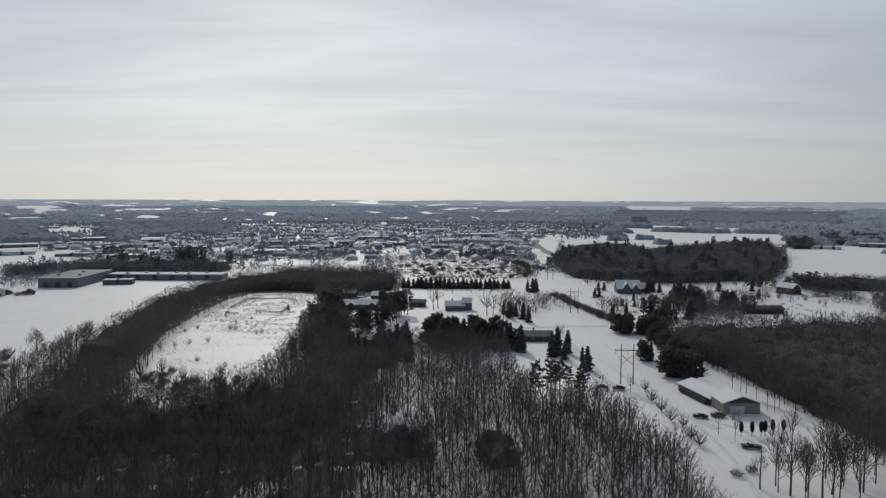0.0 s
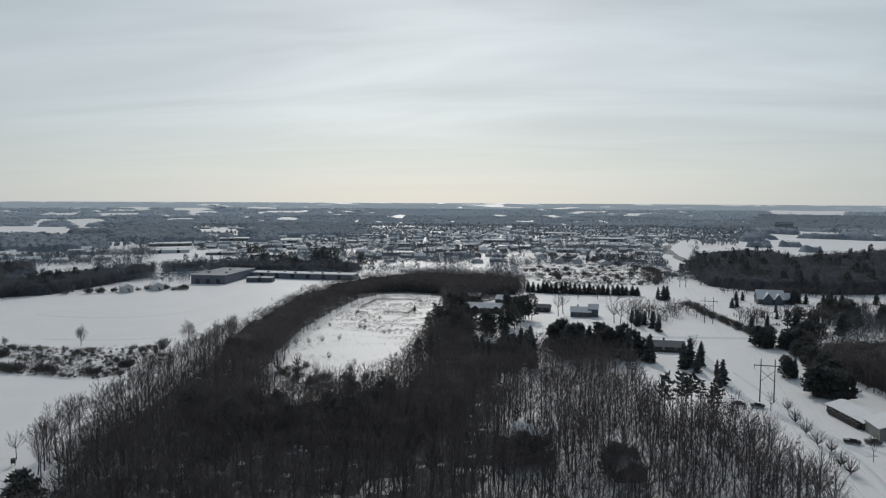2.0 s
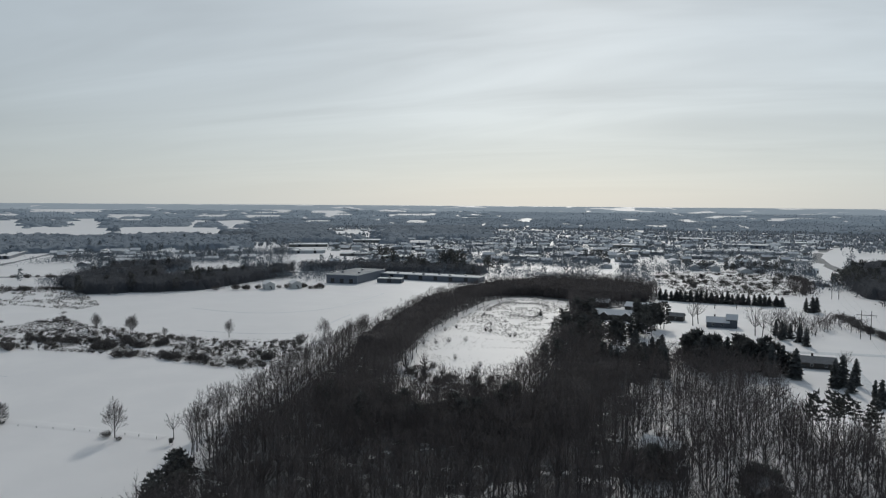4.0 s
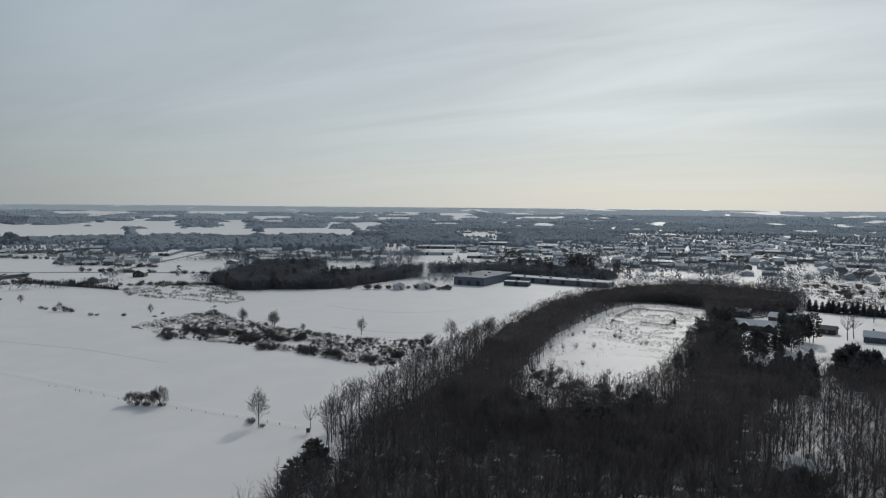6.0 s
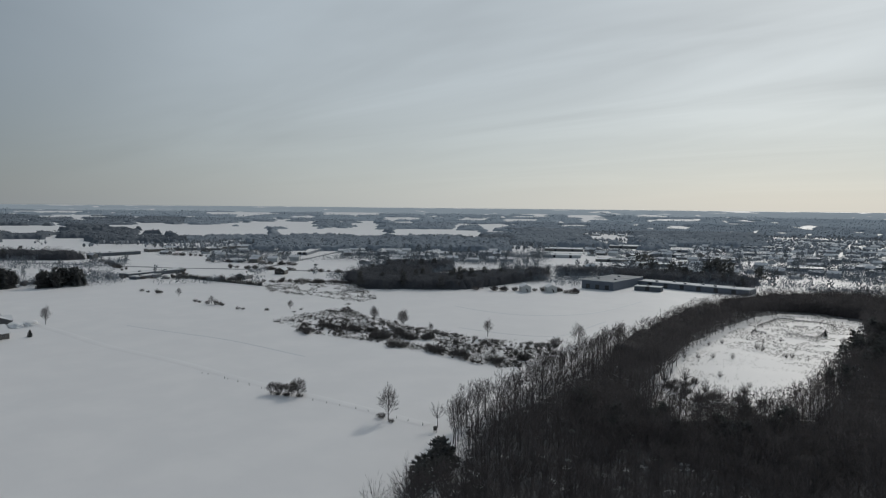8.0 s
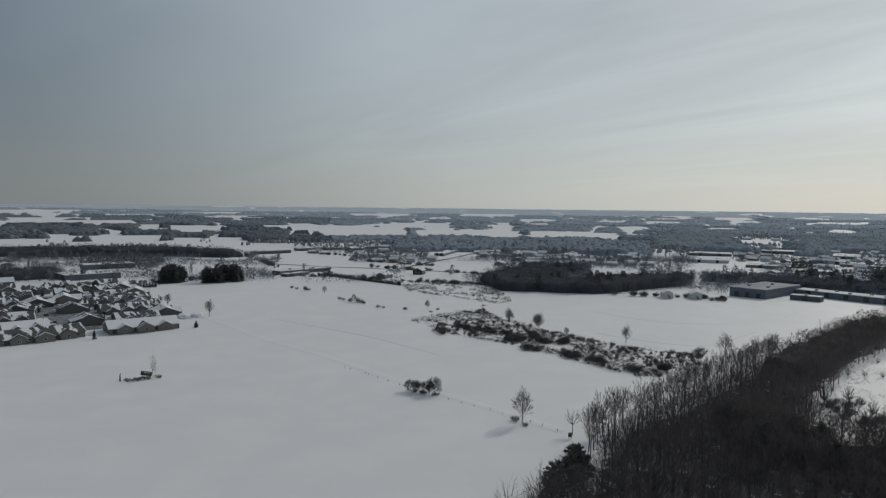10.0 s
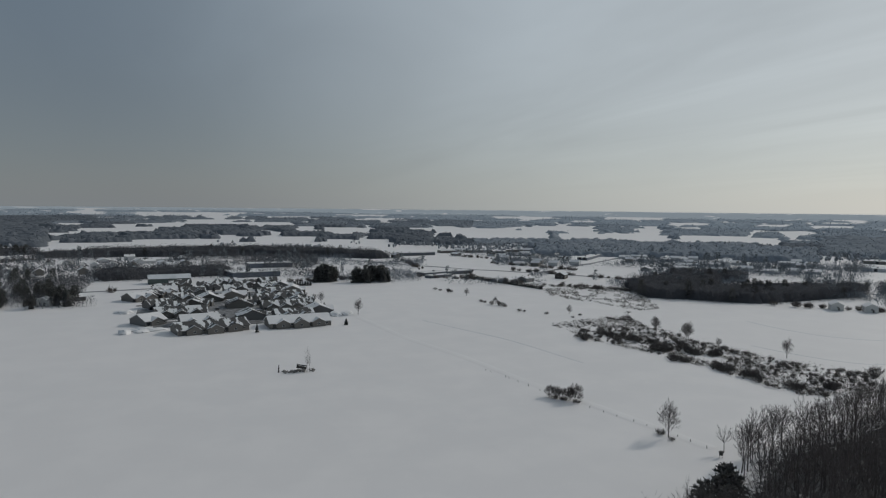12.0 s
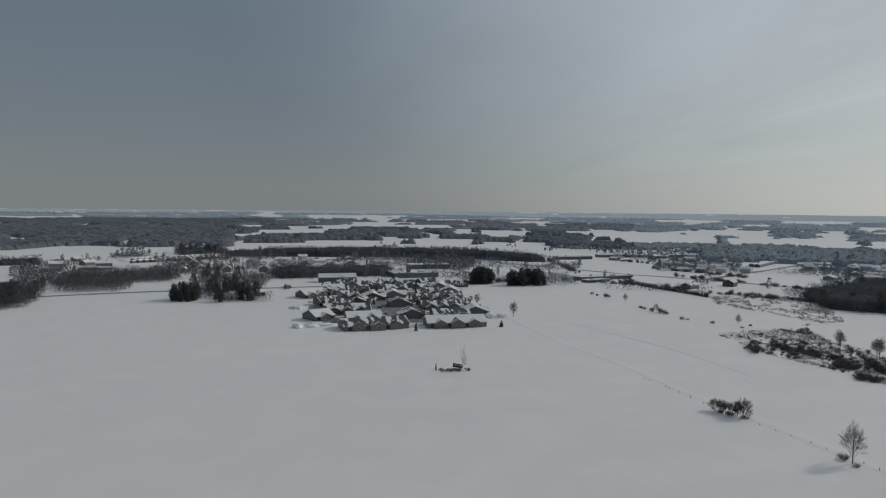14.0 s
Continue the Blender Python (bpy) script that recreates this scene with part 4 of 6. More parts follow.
stuff("clearing_edge_pines", [([q[1] for q in DOME], u[ok][pick], v[ok][pick] - 9, 0.6 + 0.35 * np.random.rand(30))], NEEDLE, "dark low pines crowded at the near end of the clearing", "trees")
crowd("clearing_edge_twigs", fine_twigs(u[ok], v[ok] - 3, 13.0, 2.2, 0.12, 0.2), TWIG, "dense leafless trees at the near end of the clearing")
np.random.seed(29)
# Solid sheets under the crowns hide the snow and keep the woods dark.
HEARTS = [wood_heart([(-183, 505), (-142, 580), (-110, 602), (-66, 600), (-36, 572), (-36, 508), (-95, 503), (-126, 508), (-150, 496), (-186, 466)], 2.6, 13), wood_heart([(-157, 272), (-168, 320), (-185, 416), (-187, 466), (-158, 466), (-154, 410), (-136, 310), (-126, 275)], 2.6, 13)]
HEARTS += [wood_heart(RIGHT_WOOD, 2.6, 13.5), wood_heart([(-58, 196), (-28, 200), (-26, 296), (-44, 330), (-62, 345), (-60, 250)], 2.6, 12), wood_heart([(-128, 190), (-138, 240), (-128, 262), (-120, 238), (-112, 212), (-98, 196), (-102, 188)], 2.6, 8.5)]
HEARTS += [wood_heart([(-104, 196), (-90, 178), (-40, 178), (-30, 215), (-34, 290), (-56, 326), (-60, 250), (-60, 236), (-72, 220), (-88, 206), (-104, 204)], 2.6, 11.5)]
crowd("forest_heart", joined(HEARTS), TWIG, "solid sheet for boughs deep inside the woods, added to darken them", "undergrowth")
stand("orchard_wood", [(258, 392), (300, 372), (390, 372), (390, 490), (330, 500), (296, 470), (272, 430)], 0.9, 11.0, 0.34, "dark leafless wood below the farm orchard", pines=12, size=0.9)

# ---- houses, sheds and halls ----
def box(cx, cy, cz, sx, sy, sz):
    """Corners and triangles of a box by its centre and sizes."""
    v = np.array([(x, y, z) for x in (-0.5, 0.5) for y in (-0.5, 0.5) for z in (-0.5, 0.5)]) * (sx, sy, sz) + (cx, cy, cz)
    q = [(0, 1, 3, 2), (4, 6, 7, 5), (0, 4, 5, 1), (2, 3, 7, 6), (0, 2, 6, 4), (1, 5, 7, 3)]
    return v, np.array([t for a, b, c, d in q for t in ((a, b, c), (a, c, d))])


def turned(piece, ry=0.0, rz=0.0, at=(0, 0, 0)):
    m = np.array(Euler((0, ry, rz)).to_matrix())
    return piece[0] @ m.T + at, piece[1]


def gable_body(w, d, eave, ridge):
    """A solid house body, its ridge along y."""
    a, b = w / 2, d / 2
    v = np.array([(x, y, z) for y in (-b, b) for x, z in ((-a, -0.4), (a, -0.4), (a, eave), (0, ridge), (-a, eave))])
    f = [(0, 1, 2), (0, 2, 4), (4, 2, 3), (6, 5, 7), (7, 5, 9), (7, 9, 8)]
    for i in range(5):
        j = (i + 1) % 5
        f += [(i, i + 5, j + 5), (i, j + 5, j)]
    return v, np.array(f)[:, ::-1]


def slope(w, d, eave, ridge, side, over=0.5, thick=0.28):
    """One roof slope with its thickness and overhang."""
    run = w / 2
    tilt = math.atan2(ridge - eave, run)
    length = math.hypot(run, ridge - eave) + over
    mid = (run + over * math.cos(tilt)) / 2
    piece = box(0, 0, thick / 2, length, d + 2 * over, thick)
    return turned(piece, ry=tilt * side, at=(side * mid, 0, ridge - mid * math.tan(tilt) + 0.02))


def part(name, piece, mat, parent, label=""):
    """One mesh under a thing or under a part. piece: corners and triangles, or a finished mesh."""
    me = piece if isinstance(piece, bpy.types.Mesh) else mesh_of(name, *piece, [mat])
    ob = new(name, me)
    ob.parent = parent
    if label:
        tagged(ob, label)
    return ob


PANES = {}


def window(parent, x, y, z, w, h, face):
    """A window with its frame and pane, set in the wall that faces -y, +y, -x or +x."""
    key = (w, h)
    if key not in PANES:
        t = 0.09
        frame_piece = joined([box(0, 0, h / 2 - t / 2, w, 0.12, t), box(0, 0, -h / 2 + t / 2, w, 0.16, t), box(-w / 2 + t / 2, 0, 0, t, 0.12, h - 2 * t),
                              box(w / 2 - t / 2, 0, 0, t, 0.12, h - 2 * t), box(0, 0, 0, 0.05, 0.1, h - 2 * t)])
        PANES[key] = (mesh_of("window_frame", *frame_piece, [TRIM]), mesh_of("pane", *box(0, 0, 0, w - 0.1, 0.06, h - 0.1), [GLASS_DARK]))
    ob = part("window", PANES[key][0], None, parent)
    ob.matrix_basis = pose(x, y, z, 0, 0, {"-y": 0, "+y": 180, "-x": 90, "+x": 90}[face])
    part("pane", PANES[key][1], None, ob)
    return ob


def house(x, y, w, d, eave, ridge, turn, wall_mat, roof_mat, label, name="house", category="house", group="", wins=2, door=True, chimney=True,
          snow=True, over=0.5, garage=False):
    """A gabled building, its ridge along its own y before the turn. Its front is the -y end."""
    top = new(name)
    top.matrix_world = pose(x, y, 0, 0, 0, turn)
    part("wall", gable_body(w, d, eave, ridge), wall_mat, top)
    for side in (-1, 1):
        part("roof", slope(w, d, eave, ridge, side, over), roof_mat, top, "snow-covered roof slope" if snow else "")
    for i in range(wins):
        u = (i + 0.5) / wins - 0.5
        window(top, u * w * 0.8, -d / 2 - 0.03, eave * 0.55, 1.2, 1.3, "-y")
        for side, face in ((-1, "-x"), (1, "+x")):
            window(top, side * (w / 2 + 0.03), u * d * 0.8, eave * 0.55, 1.2, 1.3, face)
    if door:
        dr = part("door", box(w * 0.12, -d / 2 - 0.04, 0.95, 1.0, 0.1, 2.1), BROWN_WALL, top)
        part("handle", box(w * 0.12 + 0.38, -d / 2 - 0.12, 0.95, 0.08, 0.08, 0.12), METAL, dr)
    if garage:
        part("garage_door", box(-w * 0.22, -d / 2 - 0.04, 1.05, 2.7, 0.1, 2.3), TRIM, top)
    if chimney:
        part("chimney", joined([box(w * 0.14, d * 0.15, ridge + 0.2, 0.8, 0.8, 1.8), box(w * 0.14, d * 0.15, ridge + 1.15, 0.95, 0.95, 0.15)]), BRICK, top)
    return tagged(top, label, category, group)


def cross_gable(top, x, y, w, d, eave, ridge, wall_mat, roof_mat, face="-y", wins=True):
    """A smaller gabled front that stands out of a larger building."""
    ob = part("gable_front", gable_body(w, d, eave, ridge), wall_mat, top)
    ob.matrix_basis = pose(x, y, 0)
    for side in (-1, 1):
        part("roof", slope(w, d, eave, ridge, side, 0.35, 0.22), roof_mat, ob)
    if wins:
        window(ob, 0, -d / 2 - 0.03, eave * 0.55, 1.6, 1.3, "-y")
    return ob


def hall(x, y, w, d, tall, turn, wall_mat, roof_mat, label, name="hall", category="building", bays=0, doors=0, group=""):
    """A flat-roofed hall with a raised roof edge, and doors and roof boxes."""
    top = new(name)
    top.matrix_world = pose(x, y, float(height(x, y)), 0, 0, turn)
    part("wall", box(0, 0, tall / 2 - 0.3, w, d, tall + 0.6), wall_mat, top)
    part("roof", box(0, 0, tall + 0.12, w - 0.5, d - 0.5, 0.24), roof_mat, top)
    edge = joined([box(0, s * (d / 2 - 0.1), tall + 0.25, w + 0.1, 0.3, 0.5) for s in (-1, 1)] + [box(s * (w / 2 - 0.1), 0, tall + 0.25, 0.3, d - 0.4, 0.5) for s in (-1, 1)])
    part("roof_edge", edge, TRIM, top)
    for i in range(bays):
        u = (i + 0.5) / bays - 0.5
        part("roof_box", box(u * w * 0.8, (i % 2 - 0.5) * d * 0.4, tall + 0.8, 2.0, 2.0, 1.2), METAL, top)
    for i in range(doors):
        u = (i + 0.5) / doors - 0.5
        part("loading_door", box(u * w * 0.9, -d / 2 - 0.05, 1.9, min(3.6, w / doors * 0.6), 0.12, 3.8), GLASS_DARK, top)
    return tagged(top, label, category, group)


def car(x, y, turn, paint, label, truck=False):
    """A parked car: body, cabin glass, snow cap and four wheels."""
    top = new("pickup_truck" if truck else "car")
    top.matrix_world = pose(x, y, -0.1, 0, 0, turn)
    long = 5.4 if truck else 4.6
    bm = bmesh.new()
    bmesh.ops.create_cube(bm, size=1)
    bmesh.ops.scale(bm, vec=(1.85, long, 0.72), verts=bm.verts)
    bmesh.ops.translate(bm, vec=(0, 0, 0.68), verts=bm.verts)
    bmesh.ops.bevel(bm, geom=list(bm.edges), offset=0.16, segments=2, affect="EDGES")
    me = bpy.data.meshes.new("body")
    bm.to_mesh(me)
    bm.free()
    me.materials.append(paint)
    part("body", me, paint, top)
    b = 0.3 if truck else -0.25
    half = 0.85 if truck else 1.25
    v = np.array([(sx * 0.84, b - half, 1.0) for sx in (-1, 1)] + [(sx * 0.84, b + half, 1.0) for sx in (-1, 1)] + [(sx * 0.66, b - half * 0.55, 1.55) for sx in (-1, 1)] + [(sx * 0.66, b + half * 0.6, 1.55) for sx in (-1, 1)])
    f = [(0, 1, 5, 4), (2, 6, 7, 3), (0, 4, 6, 2), (1, 3, 7, 5), (4, 5, 7, 6)]
    part("cabin_glass", (v, np.array([t for p, q, r, s in f for t in ((p, q, r), (p, r, s))])), GLASS_DARK, top)
    part("snow_cap", box(0, b, 1.6, 1.25, half * 1.1, 0.1), ROOF_SNOW, top)
    for sx in (-1, 1):
        for sy in (-1, 1):
            wv, wf = tube([(sx * 0.72, sy * long * 0.31, 0.36), (sx * 0.95, sy * long * 0.31, 0.36)], [0.34, 0.34], 12)
            wheel = part("wheel", (wv, wf), RUBBER, top)
            hv, hf = tube([(sx * 0.9, sy * long * 0.31, 0.36), (sx * 0.97, sy * long * 0.31, 0.36)], [0.2, 0.02], 8)
            part("rim", (hv, hf), METAL, wheel)
    return tagged(top, label, "truck" if truck else "car", "parked cars")


# ---- power line ----
def power_frame(x, y, turn):
    top = new("power_line_frame")
    top.matrix_world = pose(x, y, 0, 0, 0, turn)
    for s in (-2.3, 2.3):
        part("pole", tube([(s, 0, -0.5), (s, 0, 15.2)], [0.24, 0.16], 8), WOOD, top)
    for z in (12.8, 12.2):
        part("crossarm", box(0, 0.2 if z > 12.5 else -0.2, 12.8, 9.4, 0.14, 0.26), WOOD, top)
    for s in (-1, 1):
        part("brace", tube([(-2.3 * s, 0, 11.0), (2.3 * s, 0, 7.2)], [0.09, 0.09], 5), WOOD, top)
    for s in (-4.4, 0, 4.4):
        part("insulator", tube([(s, 0, 12.7), (s, 0, 11.5)], [0.1, 0.1], 6), METAL, top)
    return tagged(top, "weathered timber two-pole power-line frame with crossed braces", "power line", "frames of the power line")


LINE = [(52, 25), (69.5, 255.5), (80, 417), (92, 590)]
for (ax, ay), (bx, by) in zip(LINE, LINE[1:]):
    for s in (-4.4, 0, 4.4):
        t = np.linspace(0, 1, 17)
        pts = np.stack([ax + s + (bx - ax) * t, ay + (by - ay) * t, 11.5 - 3.4 * 4 * t * (1 - t) * 0.9], -1)
        tagged(new("power_cable", mesh_of("power_cable", *tube(pts, np.full(17, 0.035), 4), [METAL])), "thin sagging metal power cable between timber frames", "cable", "power cables")
for x, y in LINE:
    power_frame(x, y, -4)

# ---- long low house with a gabled garage beside the power-line cut ----
barn = house(94, 239.5, 11, 20, 2.2, 3.7, 12, BROWN_WALL, ROOF_SNOW, "long low house with a snow-covered roof beside parked cars", "house", "house", wins=4, chimney=False)
# Solid dark boxes stand in for the shaded openings below the roof edge.
for i in range(9):
    part("storage_bin", box(-6.4, -8 + 1.75 * i, 0.7 + 0.1 * (i % 3), 1.2, 1.6, 1.5 + 0.2 * (i % 3)), DARK_WOOD, barn, "dark box standing for a shaded opening under the eave")
garage = house(97.3, 224.5, 12.2, 10, 3.5, 5.6, 2, GARAGE_WALL, ROOF_SNOW, "pale gabled garage with a snowy roof and dark gable", "garage", "garage", wins=0, door=False, chimney=False)
part("gable_panel", (np.array([(-6.1, -5.06, 3.45), (6.1, -5.06, 3.45), (0, -5.06, 5.55), (-6.1, -4.9, 3.45), (6.1, -4.9, 3.45), (0, -4.9, 5.55)]),
                     np.array([(0, 1, 2), (3, 5, 4), (0, 2, 5), (0, 5, 3), (1, 4, 5), (1, 5, 2), (0, 3, 4), (0, 4, 1)])), BROWN_WALL, garage, "dark boarded gable")
part("garage_door", box(-1.5, -5.06, 1.2, 4.6, 0.12, 2.4), TRIM, garage)
random.seed(21)
car(58.5, 249, 82, CAR_BLACK, "black parked car dusted with snow on the cleared lane", False)
car(64.5, 248, 86, CAR_BLACK, "black parked van-like car dusted with snow on the lane", False)
car(82.5, 215.5, 78, CAR_BLACK, "black parked car beside the pale garage", False)
car(88.5, 216.5, 80, CAR_GREY, "dark grey parked car beside the pale garage", False)
car(86.8, 188.5, 80, CAR_BLACK, "dark pickup truck half buried in snow", True)
for i, (x, y) in enumerate([(88, 198), (91.2, 198), (94, 198.2), (95.3, 198.6), (98.2, 199.8), (101.5, 200)]):
    t = tree(COLUMN_MESH, x, y, 0.29, "dark clipped evergreen on a short bare stem", "clipped tree", "clipped evergreens", squeeze=1.05, sink=-1.0)
    part("stem", tube([(0, 0, -5.0), (0, 0, 0.8)], [0.35, 0.3], 6), BARK, t)
for x, y in [(74, 247), (72.3, 233), (72, 222), (72, 212), (74, 207), (72.5, 196), (73, 190.5)]:
    tree(BROAD_MESH, x, y, 0.42 + 0.1 * random.random(), "small leafless fruit tree in the snowy yard", "tree", "row of fruit trees", squeeze=1.25)
for x, y in [(74.7, 169.7), (79.4, 172)]:
    single_bush(x, y, 0.95, "rounded leafless shrub in the snowy yard", "yard shrubs")
for x, y, s in [(82.3, 200.5, 0.5), (84.6, 194.2, 0.55), (87.3, 160.5, 0.8), (81.7, 163.7, 0.95), (82.8, 158.4, 0.75), (96.4, 168.1, 1.0), (109.3, 185.7, 0.7), (106.8, 173.7, 0.8),
                (106.9, 164.7, 0.85), (96.6, 185.4, 0.8), (107.9, 223.9, 0.6), (109.3, 221.7, 0.6), (112.7, 225.6, 0.62), (108, 240.1, 0.7), (110.1, 236.7, 0.65), (106.1, 247.4, 0.7), (107.6, 243.8, 0.65),
                (100, 160, 0.8), (93, 156, 0.9), (113, 168, 0.8), (111, 158, 0.9), (116, 176, 0.7), (88, 150, 0.8), (102, 150, 0.85), (98, 163, 0.75), (104, 168, 0.8), (110, 170, 0.7), (115, 163, 0.8), (108, 152, 0.75), (94, 150, 0.8), (117, 170, 0.75), (101, 175, 0.7), (85, 156, 0.7)]:
    tree(EDGE_MESH, x, y, s * 1.2, "slender leafless tree casting a long shadow on snow", "tree", "yard trees", squeeze=0.8)
pole = tagged(new("utility_pole"), "single weathered timber utility pole in snow", "pole")
pole.matrix_world = pose(76.9, 161.6, 0)
part("post", tube([(0, 0, -0.4), (0, 0, 9.5)], [0.16, 0.11], 8), WOOD, pole)
part("crossarm", box(0, 0, 9.0, 1.8, 0.1, 0.14), WOOD, pole)

random.seed(33)
for x, y, s in [(77.4, 163, 0.55), (80.5, 160, 0.72), (82.4, 158, 1.05), (87.6, 160.5, 0.8), (89.5, 157, 1.15), (92.8, 159, 1.1), (96.8, 162, 0.85), (99.5, 166, 1.0), (101, 160, 1.1), (85, 155, 0.9)]:
    tree(EDGE_MESH, x, y, s, "spreading leafless tree at the end of the drive", "tree", "trees at the drive's end", squeeze=1.1)

# ---- evergreens of the middle ground ----
random.seed(31)
PINES = [(31.1, 228, 1.05), (37.2, 234.5, 1.0), (45.9, 226, 0.85), (41.9, 243, 0.85), (44.3, 239.7, 0.75), (49, 236, 0.9), (39.5, 238, 0.8)]
for x, y, s in PINES:
    tree(TALL_PINE_MESH, x, y, s, "tall ragged dark pine standing in open snow", "pine tree", "pines by the cut")
for i in range(26):
    x, y = -66 + 50 * random.random(), 276 + 48 * random.random()
    if math.hypot(x + 33, y - 322) > 13:
        tree(TALL_PINE_MESH if random.random() < 0.4 else FIR_MESH, x, y, 0.75 + 0.35 * random.random(), "tall dark evergreen rising among leafless trees before the ranch house", "pine tree", "evergreens before the ranch house")
for x, y, n in [(-15, 182, 9), (-8, 183, 5), (14.5, 179, 6)]:
    for i in range(n):
        tree(DOME_MESH, x + random.uniform(-5, 5), y + random.uniform(-4, 2), 0.5 + 0.2 * random.random(), "dark evergreen crowding a snowy cabin in the forest", "pine tree", "evergreens round the cabins")
FIRS_A = [(59, 277, 0.85), (35.5, 312, 1.05), (51.2, 305, 1.05), (56.6, 309, 0.9), (48, 301, 0.95), (-14.8, 291, 1.1), (60, 292, 0.55), (53, 296, 0.7)]
for x, y, s in FIRS_A:
    tree(FIR_MESH, x, y, s, "dark spruce standing among leafless trees in snow", "spruce tree", "spruces by the lane")
for cx, cy, n, r, s in [(0, 318, 17, 10, 1.2), (17, 322, 14, 9, 1.2), (28, 318, 8, 8, 1.05), (-60, 345, 14, 14, 1.0), (-46, 372, 12, 11, 0.8), (-33, 378, 10, 8, 0.85),
                        (-27, 405, 8, 6, 1.05), (-70, 416, 11, 6, 1.0), (-63, 366, 12, 9, 1.05), (-40, 345, 9, 9, 1.0), (-36, 430, 7, 6, 0.95)]:
    for i in range(n):
        a, q = random.random() * 6.28, r * math.sqrt(random.random())
        tree(FIR_MESH if random.random() < (0.5 if cy < 330 else 0.2) else DOME_MESH if cy < 330 else PINE_MESH, cx + math.cos(a) * q, cy + math.sin(a) * q, s * (0.75 + 0.4 * random.random()),
             "dark evergreen crowded in a stand beside the houses", "pine tree", "evergreen stand")
for cx, cy, n, rx, ry, s in [(95, 354, 11, 5, 5, 0.75), (107, 351, 14, 7, 5, 0.78), (105, 332, 7, 4, 7, 0.72), (104, 312, 8, 4, 8, 0.75), (88.5, 294, 6, 2, 6, 0.7), (99, 290, 8, 4, 8, 0.8), (91, 268, 11, 3.5, 6, 0.9), (96, 264, 6, 3, 4, 0.8), (120, 372, 8, 8, 5, 0.9), (160, 455, 14, 12, 9, 0.85), (186, 440, 10, 10, 8, 0.8), (136, 446, 6, 8, 6, 0.6), (128, 404, 8, 12, 6, 0.8)]:
    for i in range(n):
        a, q = random.random() * 6.28, math.sqrt(random.random())
        tree(FIR_MESH if random.random() < 0.15 else DOME_MESH if cy < 380 else PINE_MESH, cx + math.cos(a) * q * rx, cy + math.sin(a) * q * ry, s * (0.75 + 0.4 * random.random()),
             "dark evergreen in the stand across the power-line cut", "fir tree", "evergreens across the cut")
for i in range(24):
    tree(FIR_MESH, -31 + i * 3.5 + random.uniform(-0.5, 0.5), 530 + random.uniform(-2, 2), 0.58 + 0.26 * random.random(), "pointed dark spruce in a planted row", "spruce tree", "spruce row behind the houses", squeeze=1.45)
for x, y, s in [(41.1, 412, 0.55), (42.5, 402, 0.75), (45.8, 393, 0.85), (48, 383.8, 0.8), (38, 398, 0.9), (36, 408, 0.8), (66.2, 507, 0.95), (69, 511, 0.9), (63, 512, 0.8), (101.5, 407, 0.6), (124, 442, 0.45), (117, 447, 0.35),
                (147, 404, 0.95), (149, 409, 0.8), (169.6, 501, 0.8), (186, 449, 0.8), (235, 519, 0.8), (156, 517, 0.9), (160, 522, 0.8), (131, 470, 0.5), (139, 452, 0.45), (152, 508, 0.9), (176, 506, 0.9), (178, 512, 0.8)]:
    tree(FIR_MESH, x, y, s, "dark evergreen in a snowy yard", "spruce tree", "yard evergreens")
for x, y, s in [(-3.7, 432, 1.1), (-6.5, 424, 1.1), (25.7, 404, 1.2), (29, 402, 1.0), (34.8, 420, 0.9), (6, 500, 0.9), (33.5, 383, 0.8), (39, 420, 1.0), (43, 430, 1.0), (47, 425, 0.9), (52, 436, 0.8), (40, 440, 0.9), (57, 330, 0.6), (20, 505, 0.8),
                (-12, 300, 0.75), (58, 340, 0.5), (-75, 396, 0.6), (68, 245, 0.42), (53, 232, 0.6)]:
    tree(BARE_MESH, x, y, s, "leafless shade tree in a snowy yard", "tree", "yard shade trees", squeeze=1.25)

# ---- houses beyond the forest ----
h1 = house(7, 426, 9, 12, 3.2, 5.6, 88, BLUE_WALL, ROOF_SNOW, "grey-blue house with a snow-covered gabled roof", "house", "house", wins=2)
cross_gable(h1, 0.5, -7.5, 7.5, 6, 5.0, 7.6, BLUE_WALL, ROOF_SNOW)
h2 = house(-54, 430, 10, 24, 3.2, 5.6, 90, BROWN_WALL, ROOF_SNOW, "long dark ranch house under a snow-dusted roof among evergreens", "house", "house", wins=4)
for s in (-9, 4):
    ob = cross_gable(h2, 0, 0, 5, 11, 3.0, 4.8, BROWN_WALL, ROOF_SNOW, wins=False)
    ob.matrix_basis = pose(-1.2, s, 0, 0, 0, -90)
house(-41, 470, 9, 17, 3.0, 5.2, 78, BROWN_WALL, ROOF_SNOW, "dark house with a snow-covered roof behind evergreens", "house", "house")
house(-69, 482, 8, 13, 3.0, 4.8, 88, BROWN_WALL, ROOF_SNOW, "low outbuilding with a snowy roof near the clearing", "shed", "shed", chimney=False, wins=1)
house(-16.5, 440, 6, 9, 2.8, 4.4, 80, BROWN_WALL, SHINGLE, "small dark shed in a snowy yard", "shed", "shed", chimney=False, wins=1)
house(-32, 323, 7, 15, 3.0, 4.6, 92, BROWN_WALL, ROOF_SNOW, "dark cabin with a dusted roof deep in the wood", "cabin", "cabin", wins=2)
house(47, 338, 9, 14, 2.1, 4.0, 90, BROWN_WALL, SHINGLE, "low dark house with a bare shingle roof behind spruces", "house", "house")
house(-10, 197, 8, 10, 3.0, 5.2, 72, BROWN_WALL, ROOF_SNOW, "dark cabin with thick snow on the roof in the forest", "cabin", "cabin", wins=1)
